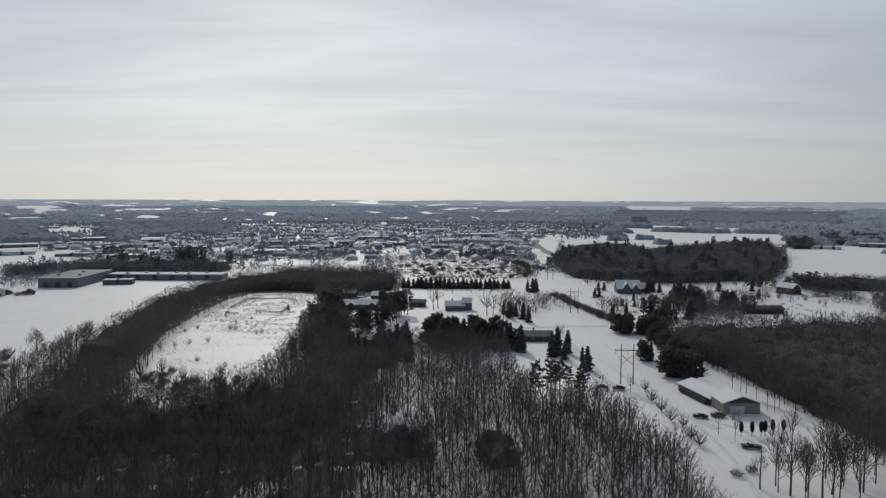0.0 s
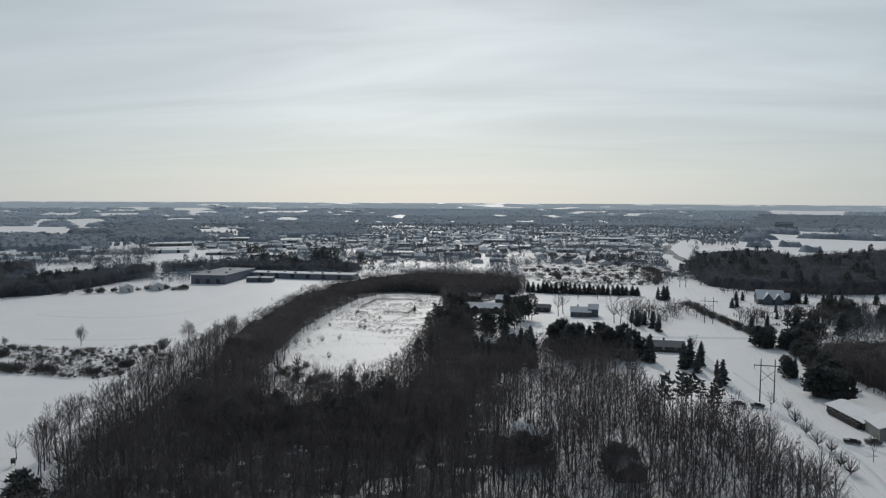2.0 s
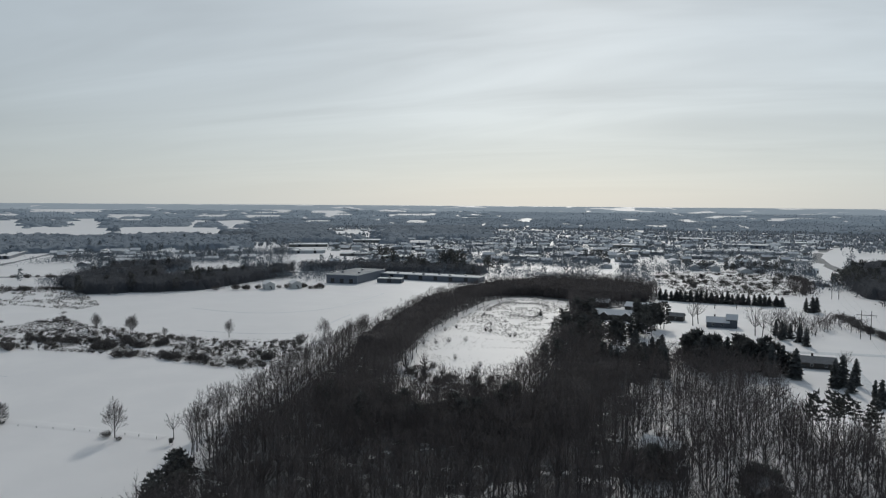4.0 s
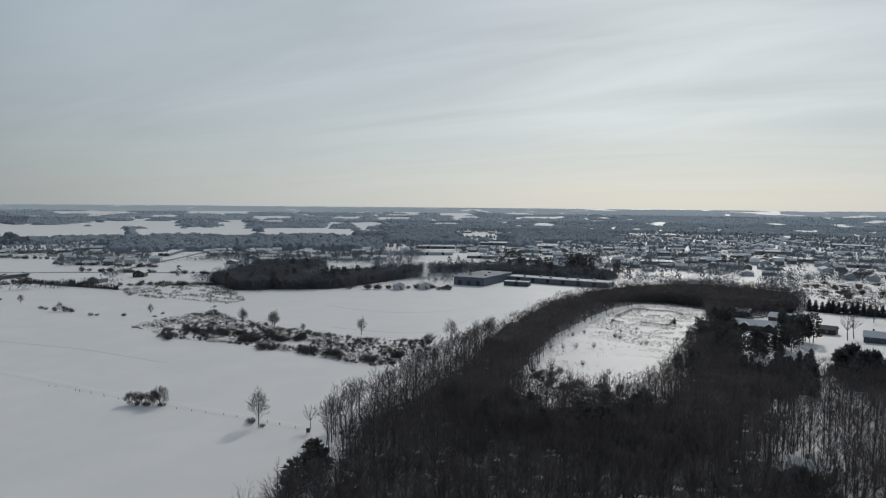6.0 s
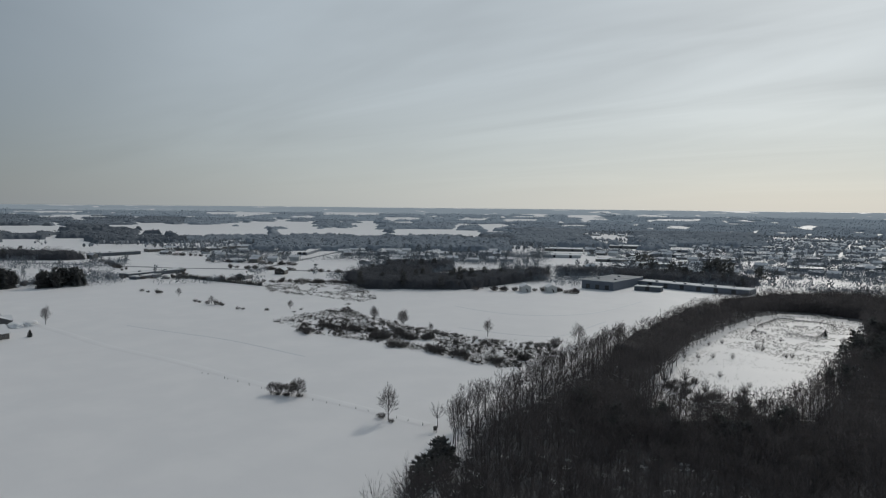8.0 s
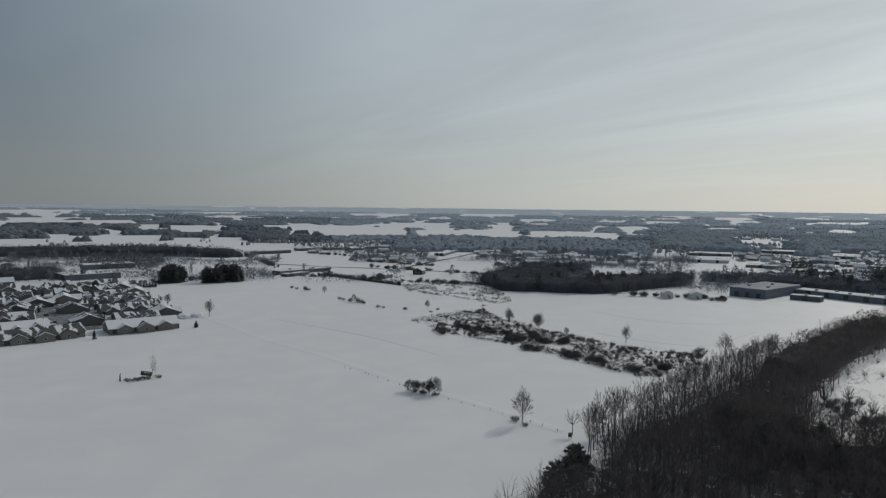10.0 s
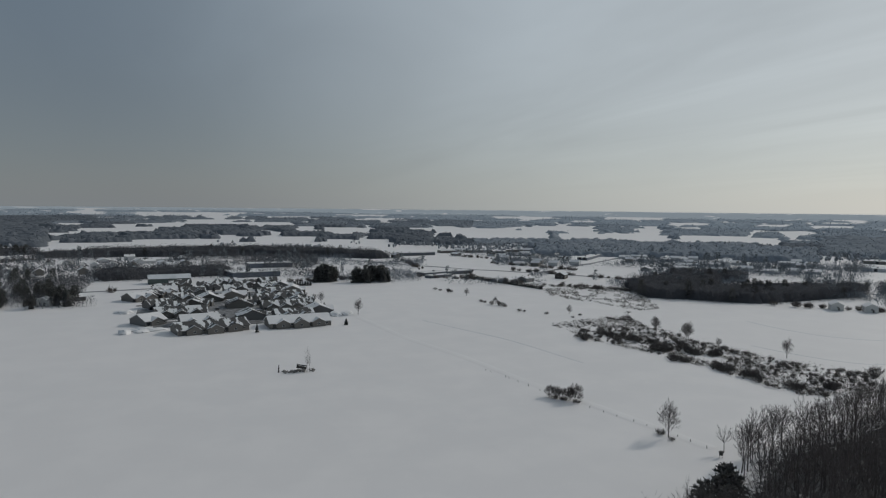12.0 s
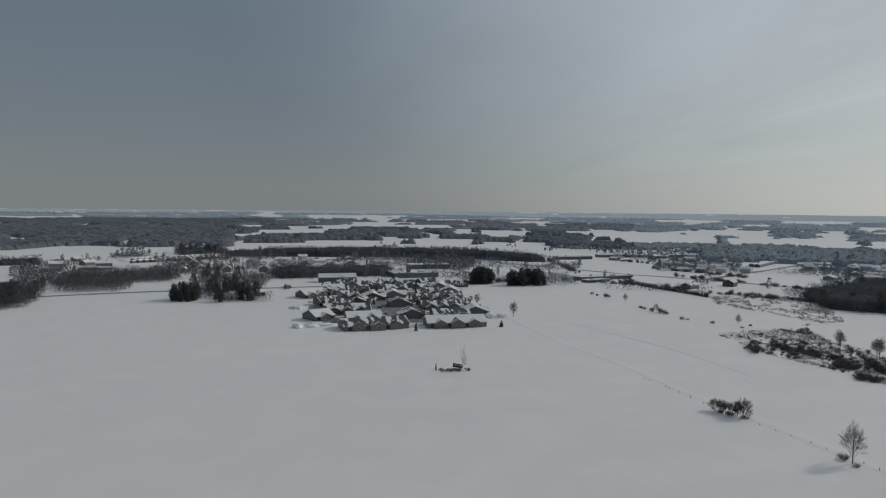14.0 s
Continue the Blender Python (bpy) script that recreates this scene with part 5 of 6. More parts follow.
house(-7, 184, 5, 6, 2.4, 3.8, 60, BROWN_WALL, ROOF_SNOW, "small forest shed with heavy roof snow", "shed", "shed", chimney=False, wins=0)
house(15, 178, 8, 9, 3.0, 5.0, 20, BROWN_WALL, SHINGLE, "dark-roofed cabin among leafless trees", "cabin", "cabin", wins=1)
wh = house(138, 512, 13, 17, 3.2, 8.8, 86, BLUE_WALL, ROOF_SNOW, "large grey-blue farmhouse with steep snowy roofs", "farmhouse", "house", wins=3)
cross_gable(wh, 2.5, -10.5, 9, 6, 2.8, 6.6, BLUE_WALL, ROOF_SNOW)
ob = cross_gable(wh, 0, 0, 6, 15, 3.4, 7.6, BLUE_WALL, ROOF_SNOW, wins=False)
ob.matrix_basis = pose(-1, 2, 0, 0, 0, -90)
ob = cross_gable(wh, 0, 0, 5, 15, 3.2, 6.8, BLUE_WALL, ROOF_SNOW, wins=False)
ob.matrix_basis = pose(-1, -4.6, 0, 0, 0, -90)
rb = house(257, 508, 9.5, 13, 4.6, 7.6, 30, RED_WALL, ROOF_SNOW, "weathered red barn with a snowy roof", "barn", "barn", wins=2, chimney=False, door=False)
part("barn_door", box(0, -9.06, 1.9, 3.8, 0.14, 3.8), DARK_WOOD, rb)
house(199, 421, 8, 20, 2.4, 4.0, 92, DARK_WOOD, DARK_WOOD, "long low dark shed in the snowy orchard", "shed", "shed", chimney=False, snow=False, wins=0)

# ---- rail fence of the paddock in the clearing ----
def rail_fence(a, b, gap=3.2, label="grey weathered post-and-rail paddock fence in snow"):
    top = new("rail_fence")
    (ax, ay), (bx, by) = a, b
    top.matrix_world = Matrix.Translation((ax, ay, 0))
    n = max(1, round(math.hypot(bx - ax, by - ay) / gap))
    turn = math.atan2(by - ay, bx - ax)
    for i in range(n + 1):
        part("post", POST_MESH, None, top).location = ((bx - ax) * i / n, (by - ay) * i / n, 0)
    long = math.hypot(bx - ax, by - ay)
    for z in (0.5, 1.0, 1.35):
        part("rail", turned(box(long / 2, 0, z, long, 0.12, 0.2), rz=turn), WOOD, top)
    return tagged(top, label, "fence", "paddock fences")


POST_MESH = mesh_of("post", *tube([(0, 0, -0.4), (0, 0, 1.55)], [0.11, 0.1], 6), [WOOD])
rail_fence((-134, 425), (-134, 460))
rail_fence((-134, 460), (-127, 468))
rail_fence((-125, 463), (-110, 466))
rail_fence((-110, 466), (-100, 459))
rail_fence((-114, 412), (-106, 411))
rail_fence((-106, 411), (-98, 409))
rail_fence((-98, 409), (-99, 427))
rail_fence((-129, 399), (-132, 416))
rail_fence((-131, 407), (-123, 405))
rail_fence((-118, 440), (-111, 443))
random.seed(41)
for x, y, s in [(-113, 358, 0.42), (-109.6, 355, 0.42), (-131, 360, 0.32), (-134, 350, 0.3), (-114, 327, 0.34), (-121, 321, 0.36), (-94, 349, 0.36), (-96, 347, 0.3), (-116, 378, 0.26), (-110.6, 389, 0.3),
                (-82, 398, 0.5), (-84, 402, 0.45), (-131, 312, 0.34), (-126, 316, 0.34), (-105, 287, 0.35), (-90, 278, 0.3)]:
    tree(BROAD_MESH, x, y, s, "small leafless thicket tree in the snowy clearing", "tree", "thicket trees of the clearing")
for x, y, s in [(-100, 258, 0.62), (-113, 270, 0.6), (-86, 258, 0.6), (-97, 244, 0.62), (-104, 249, 0.6), (-92, 252, 0.66), (-108, 256, 0.58), (-118, 262, 0.6), (-88, 266, 0.55)]:
    tree(BROAD_MESH, x, y, s, "broad leafless tree at the clearing's edge", "tree", "edge trees of the clearing")
tree(FIR_MESH, -97.8, 426, 0.33, "small dark evergreen in the snowy clearing", "spruce tree", "", squeeze=1.2)

# ---- things in the open fields ----
lone = tree(LONE_MESH, -164, 151.5, 1.0, "lone round-crowned leafless tree in a snowfield", "tree", "", pick=0, turn=0.4, squeeze=0.84)
single_bush(-167.2, 151, 1.0, "low leafless brush beside the lone tree")
single_bush(-161.5, 150.5, 0.6, "low leafless brush beside the lone tree")
for x, y, s in [(-218, 142.3, 0.52), (-216, 143.4, 0.54), (-214, 144.2, 0.52), (-212, 145.6, 0.55), (-210, 146.3, 0.6), (-208.4, 147.4, 0.78)]:
    tree(LONE_MESH, x, y, s, "stubby leafless tree in a clump on the fence line", "tree", "clump on the fence line", squeeze=0.92, pick=1)
for x, y in [(-207, 147), (-211.5, 144.5), (-215, 142.8)]:
    single_bush(x, y, 0.9, "leafless brush in the clump on the fence line", "brush on the fence line")
tree(BARE_MESH, -146.9, 157.2, 0.58, "thin ragged leafless tree at the wood's corner", "tree", "", squeeze=1.1)
random.seed(43)
FIELD_EDGE = [(-131, 145), (-139, 160), (-144, 180), (-146, 208), (-152, 238), (-159, 274), (-167, 318)]
for (ax, ay), (bx, by) in zip(FIELD_EDGE, FIELD_EDGE[1:]):
    n = round(math.hypot(bx - ax, by - ay) / 3.4)
    for i in range(n):
        u = (i + random.random() * 0.8) / n
        tree(EDGE_MESH, ax + (bx - ax) * u + random.uniform(-0.5, 3.5), ay + (by - ay) * u, 0.78 + 0.24 * random.random(), "tall fan-crowned leafless tree along the snowfield's edge", "tree", "edge trees of the forest")
hut = tagged(new("deer_stand"), "small dark timber hut on legs at the wood's corner", "hut")
hut.matrix_world = pose(-144.5, 153.5, -0.2, 0, 0, 25) @ Matrix.Scale(0.55, 4)
part("wall", box(0, 0, 1.9, 1.7, 1.7, 1.8), DARK_WOOD, hut)
part("roof", box(0, 0, 2.9, 2.1, 2.1, 0.2), DARK_WOOD, hut)
for sx in (-0.7, 0.7):
    for sy in (-0.7, 0.7):
        part("leg", box(sx, sy, 0.4, 0.12, 0.12, 1.6), DARK_WOOD, hut)
for i in range(19):
    u = (i + 0.8 * random.random()) / 19
    px, py = -148 - 122 * u, 155.5 - 17.5 * u + 1.2 * math.sin(u * 9)
    ob = tagged(new("fence_post", POST_MESH), "short weathered fence post poking out of snow", "fence post", "posts of the old fence line")
    ob.matrix_world = pose(px, py, -0.75 + 0.35 * random.random(), random.uniform(-6, 6), random.uniform(-6, 6), 0) @ Matrix.Diagonal((0.9, 0.9, 0.75, 1))
# stone heap with an old machine and a dead tree
tree(BARE_MESH, -293.2, 66.4, 0.72, "thin leafless tree on a stone heap in the field", "tree", "", squeeze=0.4, pick=2)
tree(BARE_MESH, -292.6, 67.2, 0.5, "thin leafless tree on a stone heap in the field", "tree", "", squeeze=0.4, pick=4)
heap = tagged(new("stone_heap"), "low heap of fieldstones and brush half under snow", "stone heap")
heap.matrix_world = pose(-295, 61, 0)
for i in range(34):
    bm = bmesh.new()
    bmesh.ops.create_icosphere(bm, subdivisions=1, radius=0.25 + 0.4 * random.random())
    for v in bm.verts:
        v.co *= 0.75 + 0.5 * random.random()
    me = bpy.data.meshes.new("stone")
    bm.to_mesh(me)
    bm.free()
    me.materials.append(STONE)
    part("stone", me, None, heap).location = (random.uniform(-2, 2.5), random.uniform(-5, 5), random.uniform(-0.25, 0.1))
wagon = tagged(new("old_wagon"), "old dark timber wagon stuck in snow on the stone heap", "wagon")
wagon.matrix_world = pose(-294.5, 64, 0, 4, 8, 70)
part("box", joined([box(0, 0, 1.4, 4.2, 2.0, 0.25), box(0, 1.0, 1.9, 4.2, 0.12, 1.0), box(0, -1.0, 1.9, 4.2, 0.12, 1.0), box(-2.1, 0, 2.1, 0.12, 2.0, 1.4)]), DARK_WOOD, wagon)
part("snow_load", box(0.2, 0, 1.75, 3.4, 1.8, 0.5), ROOF_SNOW, wagon)
for sx in (-1.4, 1.4):
    for sy in (-1.05, 1.05):
        part("wheel", tube([(sx, sy - 0.08, 0.65), (sx, sy + 0.08, 0.65)], [0.6, 0.6], 10), DARK_WOOD, wagon)
stump = tagged(new("dead_stump", mesh_of("dead_stump", *tube([(0, 0, -0.3), (0.1, 0, 1.6), (0, 0.1, 3.0)], [0.35, 0.28, 0.15], 7), [BARK])), "dark broken tree stump in the snowfield", "stump")
stump.matrix_world = pose(-296, 54.5, 0)
for i in range(9):
    single_bush(-294.5 + random.uniform(-2.5, 2.5), 61 + random.uniform(-9, 11), 0.25 + 0.2 * random.random(), "dry low brush round the stone heap", "brush of the stone heap")

# hedge of scattered bushes between two fields
for x, y, s in [(-547.6, 240.4, 1.6), (-537.3, 240.5, 1.3), (-528.5, 244.3, 2.0), (-526.8, 246.1, 1.6), (-463.9, 242.1, 1.5), (-458, 242, 1.3), (-447.4, 242.4, 1.8), (-440.9, 245.1, 2.2), (-438.6, 247.2, 1.8), (-434, 246, 1.5),
                (-411.3, 244.5, 1.4), (-407, 246, 1.1), (-390.9, 253.9, 1.4), (-378, 272, 1.1), (-372, 262, 1.2)]:
    single_bush(x, y, s * 0.7, "leafless bush in a gappy hedgerow across snow", "hedgerow bushes")
for x, y, s in [(-498, 246.5, 0.6), (-445, 244, 0.55), (-385.8, 268.8, 0.6), (-437.4, 135, 0.95), (-496.6, 125, 0.8), (-519.8, 118.6, 0.55), (-505, 122, 0.6), (-283.5, 276, 0.95), (-286, 277, 0.9), (-315.6, 281.5, 0.8), (-312, 279, 0.7),
                (-232.4, 290.2, 0.85), (-184.1, 304.8, 1.0), (-337, 279, 0.6), (-262, 276, 0.5)]:
    tree(LONE_MESH, x, y, s * 0.95, "leafless hedgerow tree rising over snowy brush", "tree", "hedgerow trees", pick=0)
for x, y, s in [(-402.1, 116.3, 0.33), (-473.4, 121.2, 0.36), (-497.6, 116.9, 0.36), (-537.9, 112.4, 0.38), (-568.7, 105.2, 0.5)]:
    tree(FIR_MESH, x, y, s, "small conical evergreen at the edge of the housing", "spruce tree", "conical evergreens", squeeze=1.25)
single_bush(-541, 116.9, 3.4, "large rounded leafless bush at the edge of the housing", "", 0.9)
single_bush(-618, -18, 2.6, "large rounded leafless bush by the lane")
single_bush(-193.1, 297.5, 2.0, "dark round bush at the wood's edge", "", 1.0)
for x, y in [(-302.8, 482), (-299, 485), (-296, 487)]:
    single_bush(x, y, 1.7, "dark bush beside the steel hall", "bushes by the steel hall")
# dark pines at the forest's near corner
for x, y, s in [(-123.5, 133, 0.72), (-121, 128, 0.62), (-118.6, 120.5, 0.68), (-115, 116, 0.66), (-126, 136, 0.55), (-119, 131, 0.66), (-116, 125, 0.6)]:
    tree(DOME_MESH, x, y, s, "dense dark pine at the forest's corner", "pine tree", "pines at the forest's corner", squeeze=1.25)

# brushy wet strip between the fields
STRIP = [(-355, 233), (-362, 262), (-365, 302), (-330, 287), (-273, 282), (-229, 280), (-191, 296), (-169, 261), (-181, 235), (-225, 236), (-266, 235), (-303, 227)]
np.random.seed(51)
random.seed(51)
x, y = scattered(-370, -165, 222, 305, 4.5)
keep = inside(STRIP, x, y) & (np.array([noise.noise((u / 22, v / 14, 1.3)) for u, v in zip(x, y)]) > -0.12)
stuff("strip_brush", [(BUSH, x[keep], y[keep], 0.4 + 0.7 * np.random.rand(keep.sum()) ** 2)], BRUSH, "brown leafless brush in a snowy wet strip", "brush")
u, v = scattered(-370, -165, 222, 305, 0.9)
ok = inside(STRIP, u, v) & (np.array([noise.noise((a / 13, b / 9, 4.3)) + 0.5 * noise.noise((a / 4, b / 4, 1.3)) for a, b in zip(u, v)]) > -0.05)
crowd("strip_twigs", fine_twigs(u[ok], v[ok], 2.4, 0.9, 0.13, 0.1, 1.0), BRUSH, "low tangle of brown brush and reeds in snow", "brush")
for u, v, n, r in [(-286, 250, 10, 9), (-302, 250, 10, 10), (-262, 255, 12, 10), (-250, 237, 8, 6), (-251, 262, 8, 8), (-227, 243, 6, 5), (-211, 243, 6, 5), (-190, 243, 6, 5), (-184, 256, 5, 5), (-313, 246, 8, 8), (-312, 226, 6, 6), (-270, 243, 7, 6)]:
    for i in range(n):
        single_bush(u + random.gauss(0, r / 2), v + random.gauss(0, r / 3), 1.1 + 0.8 * random.random(), "dense dark leafless willow brush in snow", "willow brush", 0.75)

for i in range(20):
    single_bush(random.gauss(-104, 11), random.gauss(250, 7), 0.9 + 0.9 * random.random(), "dark leafless thicket at the clearing's edge", "thicket of the clearing")
# groves of bare trees round the farms across the cut
GROVES = [(165, 360, 40, 8, 26), (230, 366, 40, 8, 26), (150, 440, 20, 22, 26), (185, 470, 26, 16, 22), (110, 430, 14, 16, 14), (215, 470, 24, 16, 18), (175, 560, 60, 10, 50),
          (70, 445, 12, 16, 16), (75, 640, 10, 60, 26), (48, 420, 10, 20, 14)]
np.random.seed(55)
gx, gy = [], []
for cx, cy, rx, ry, n in GROVES:
    a, q = np.random.rand(n) * 6.28, np.sqrt(np.random.rand(n))
    gx.append(cx + np.cos(a) * q * rx)
    gy.append(cy + np.sin(a) * q * ry)
gx, gy = np.concatenate(gx), np.concatenate(gy)
stuff("grove_trees", [(MID_WHOLE, gx, gy, 0.55 + 0.4 * np.random.rand(len(gx)))], TWIG, "dark leafless groves round snowy farmyards", "trees")
u, v = np.repeat(gx, 40) + np.random.normal(0, 2.2, 40 * len(gx)), np.repeat(gy, 40) + np.random.normal(0, 2.2, 40 * len(gx))
crowd("grove_twigs", fine_twigs(u, v, 9.5, 2.4, 0.28, 0.15), TWIG, "fine twigs of dark leafless farmyard groves")

stand("farm_thicket", [(142, 396), (160, 400), (172, 396), (196, 430), (182, 450), (160, 440), (148, 425)], 0.75, 10.5, 0.30, "dark leafless thicket in the snowy farm fields", pines=16, size=0.8, heart=False)
stand("lane_hedge", [(247, 540), (272, 516), (268, 456), (282, 452), (302, 508), (262, 552)], 1.0, 7.0, 0.34, "dark leafless hedge behind the red barn", pines=8, size=0.6, heart=False)
random.seed(57)
for x, y, s in [(143, 396, 1.05), (158, 515, 0.75), (162, 512, 0.65), (172, 501, 0.8), (176, 498, 0.7), (172, 474, 0.75), (166, 478, 0.6), (209, 518, 0.8), (111, 413, 0.6), (107, 482, 0.6), (111, 486, 0.55), (102, 412, 0.5), (196, 470, 0.7), (201, 474, 0.6), (222, 480, 0.6), (118, 520, 0.6), (123, 523, 0.55), (188, 520, 0.7)]:
    tree(FIR_MESH, x, y, s, "dark pointed spruce in the snowy farm fields", "spruce tree", "spruces of the farm fields", squeeze=1.15)

# ---- dry grass poking through the snow ----
def grass_patch(name, poly, gap, size, bias, label):
    xs, ys = [p[0] for p in poly], [p[1] for p in poly]
    x, y = scattered(min(xs), max(xs), min(ys), max(ys), gap)
    keep = inside(poly, x, y) & (np.array([noise.noise((u / 15, v / 9, 7.3)) + 0.5 * noise.noise((u / 4, v / 4, 2.3)) for u, v in zip(x, y)]) > bias)
    return stuff(name, [(TUFT, x[keep], y[keep], size * (0.6 + 0.8 * np.random.rand(keep.sum())))], DRY_GRASS, label, "grass")


TUFT = [bush(130 + i, 0.9, 1.5, 9) for i in range(4)]
np.random.seed(61)
grass_patch("clearing_grass", CLEARING, 1.75, 0.55, -0.08, "dry grass tufts poking through snow in the clearing")
grass_patch("strip_grass", STRIP, 1.7, 0.9, -0.15, "dry reeds and grass poking through snow")
MEADOW = [(-43, 650), (-52, 736), (29, 787), (95, 715), (76, 600), (-14, 570)]
grass_patch("meadow_grass", MEADOW, 3.6, 1.6, -0.05, "dry meadow grass and brush poking through snow")
FEN = [(-545, 345), (-470, 310), (-400, 325), (-372, 305), (-385, 345), (-450, 390), (-520, 400)]
grass_patch("fen_grass", FEN, 3.2, 1.4, -0.05, "dry grass over a snowy fen")
ORCHARD = [(95, 400), (125, 480), (250, 500), (300, 520), (240, 395), (150, 385)]
grass_patch("orchard_brush", ORCHARD, 6.0, 1.5, 0.2, "low brush in a snowy orchard")
random.seed(63)
for i in range(46):
    a, q = random.uniform(125, 300), random.uniform(385, 495)
    if inside(ORCHARD, np.array([a]), np.array([q]))[0]:
        tree(BROAD_MESH, a, q, 0.35 + 0.35 * random.random(), "leafless orchard tree in snow", "tree", "orchard trees")
for i in range(60):
    u, v = random.uniform(-50, 92), random.uniform(600, 780)
    if inside(MEADOW, np.array([u]), np.array([v]))[0]:
        single_bush(u, v, 1.2 + 1.2 * random.random(), "brown brush in a snowy meadow", "meadow brush")
for i in range(36):
    u = i / 35
    single_bush(80 + 16 * u + random.gauss(0, 1.6), 490 - 105 * u, 1.3 + 0.6 * random.random(), "dark hedge brush along the power-line cut", "hedge along the cut")

# ---- roads, lanes and tracks: thin strips laid on the snow ----
def strip(name, points, width, mat, label, category="road", lift=0.06):
    pts = np.array(points, float)
    t = np.concatenate([[0], np.cumsum(np.hypot(*np.diff(pts, axis=0).T))])
    n = max(4, int(t[-1] / 9))
    u = np.linspace(0, t[-1], n)
    c = np.stack([np.interp(u, t, pts[:, 0]), np.interp(u, t, pts[:, 1])], -1)
    for _ in range(3):
        c[1:-1] = (c[:-2] + 2 * c[1:-1] + c[2:]) / 4
    d = np.gradient(c, axis=0)
    d /= np.hypot(*d.T)[:, None]
    side = np.stack([-d[:, 1], d[:, 0]], -1) * width / 2
    rows = []
    for k in (-1, -0.4, 0.4, 1):
        q = c + side * k
        rows.append(np.c_[q, surface(q[:, 0], q[:, 1]) + lift + (0.05 if abs(k) < 1 else -0.05)])
    v = np.stack(rows, 1).reshape(-1, 3)
    f = []
    for i in range(n - 1):
        for k in range(3):
            a = i * 4 + k
            f += [(a, a + 1, a + 5), (a, a + 5, a + 4)]
    return tagged(new(name, mesh_of(name, v, np.array(f)[:, ::-1], [mat])), label, category, kind="structure")


TRACK = material("pressed_snow_track", (0.56, 0.57, 0.59), 0.6, (0.66, 0.67, 0.69), 0.15)
strip("road_1", [(-20, 362), (44, 367), (100, 376), (180, 380)], 6, PACKED, "snow-packed country road across the power-line cut")
strip("road_2", [(142, 799), (135, 882), (134, 984), (145, 1099), (172, 1227), (230, 1400)], 14, ASPHALT, "salted grey road curving into the town")
strip("road_3", [(-95, 780), (-102, 845), (-114, 1057), (-133, 1365), (-160, 1700)], 10, PACKED, "straight snow-packed town street between houses")
strip("road_4", [(-505, -300), (-592, -212), (-613, -115), (-628, -31), (-640, 60)], 8, ASPHALT, "wet grey country road past the snowfield")
strip("road_5", [(-612, -100), (-700, -130), (-830, -190), (-1000, -250)], 8, PACKED, "snow-packed lane between hedges")
strip("road_6", [(-430, 62), (-470, 58), (-520, 56), (-590, 52), (-640, 55)], 16, ASPHALT, "wet grey lane through the housing")
strip("lane_3", [(-441, 8), (-443, 60), (-447, 112)], 24, ASPHALT, "wet grey lane between the homes", "lane")
strip("lane_4", [(-497, 0), (-494, 60), (-500, 112)], 26, ASPHALT, "wet grey lane between the homes", "lane")
strip("lane_5", [(-566, 5), (-569, 55), (-575, 116)], 26, ASPHALT, "wet grey lane between the homes", "lane")
for k, (hx, hy, tx, ty) in enumerate([(-660, 262, -565, 338), (-700, 350, -600, 300), (-690, 395, -560, 455), (-545, 350, -470, 400), (-640, 70, -655, 200), (-780, 420, -660, 470), (-850, 330, -720, 300), (21, 836, 75, 742), (75, 742, 98, 674), (-805, -298, -831, -220), (-900, 440, -760, 500), (-372, 442, -300, 500)]):
    np.random.seed(200 + k)
    u = np.random.rand(26)
    stuff("hedge_brush", [(BUSH, hx + (tx - hx) * u + np.random.normal(0, 2, 26), hy + (ty - hy) * u + np.random.normal(0, 2, 26), 0.9 + 1.3 * np.random.rand(26))], BRUSH, "dark leafless hedge brush along a snowy road", "hedge")
strip("road_7", [(-900, 250), (-702, 365), (-649, 410), (-560, 470), (-420, 560), (-330, 620)], 9, ASPHALT, "grey main road across snowy fields")
strip("road_8", [(-649, 410), (-720, 520), (-800, 640), (-900, 800)], 9, ASPHALT, "grey side road through the suburb")
strip("road_9", [(-640, 60), (-650, 180), (-690, 300), (-702, 365)], 8, PACKED, "snow-packed road past the tall pines")
strip("lane_1", [(60, 372), (62, 300), (62, 252), (80, 216), (84, 205)], 4, PACKED, "driven snowy lane to the parked cars", "lane")
strip("lane_2", [(20, 365), (14, 395), (10, 416)], 4, PACKED, "snowy driveway to a house", "lane")
strip("track_4", [(68, 300), (72, 262), (78, 225), (80, 190), (76, 166), (74, 150)], 1.6, TRACK, "faint vehicle track pressed into the snowy yard", "track", 0.03)
strip("track_5", [(84, 214), (92, 208), (100, 196), (96, 180)], 2.4, PACKED, "driven snow in front of the garage", "track", 0.03)
strip("track_1", [(-234, 477), (-231, 440), (-230, 414), (-235, 385), (-254, 362), (-287, 358), (-320, 362)], 1.0, TRACK, "faint curved vehicle track pressed into snow", "track", 0.03)
strip("track_2", [(-262, 300), (-229, 304), (-209, 307), (-200, 316), (-202, 330), (-206, 347), (-210, 380)], 1.0, TRACK, "faint curved vehicle track pressed into snow", "track", 0.03)
strip("snow_ridge", [(-440, 131), (-395, 133), (-361, 134), (-322, 139), (-285, 143), (-258, 145), (-229, 147), (-208, 150), (-183, 153), (-151, 157)], 5.5, SNOW, "low drifted ridge of snow along an old fence line", "snow ridge", 0.06)
strip("track_3", [(-400, 166), (-371, 174), (-340, 181), (-312, 186), (-280, 189), (-262, 190)], 0.8, TRACK, "faint vehicle track pressed into snow", "track", 0.03)


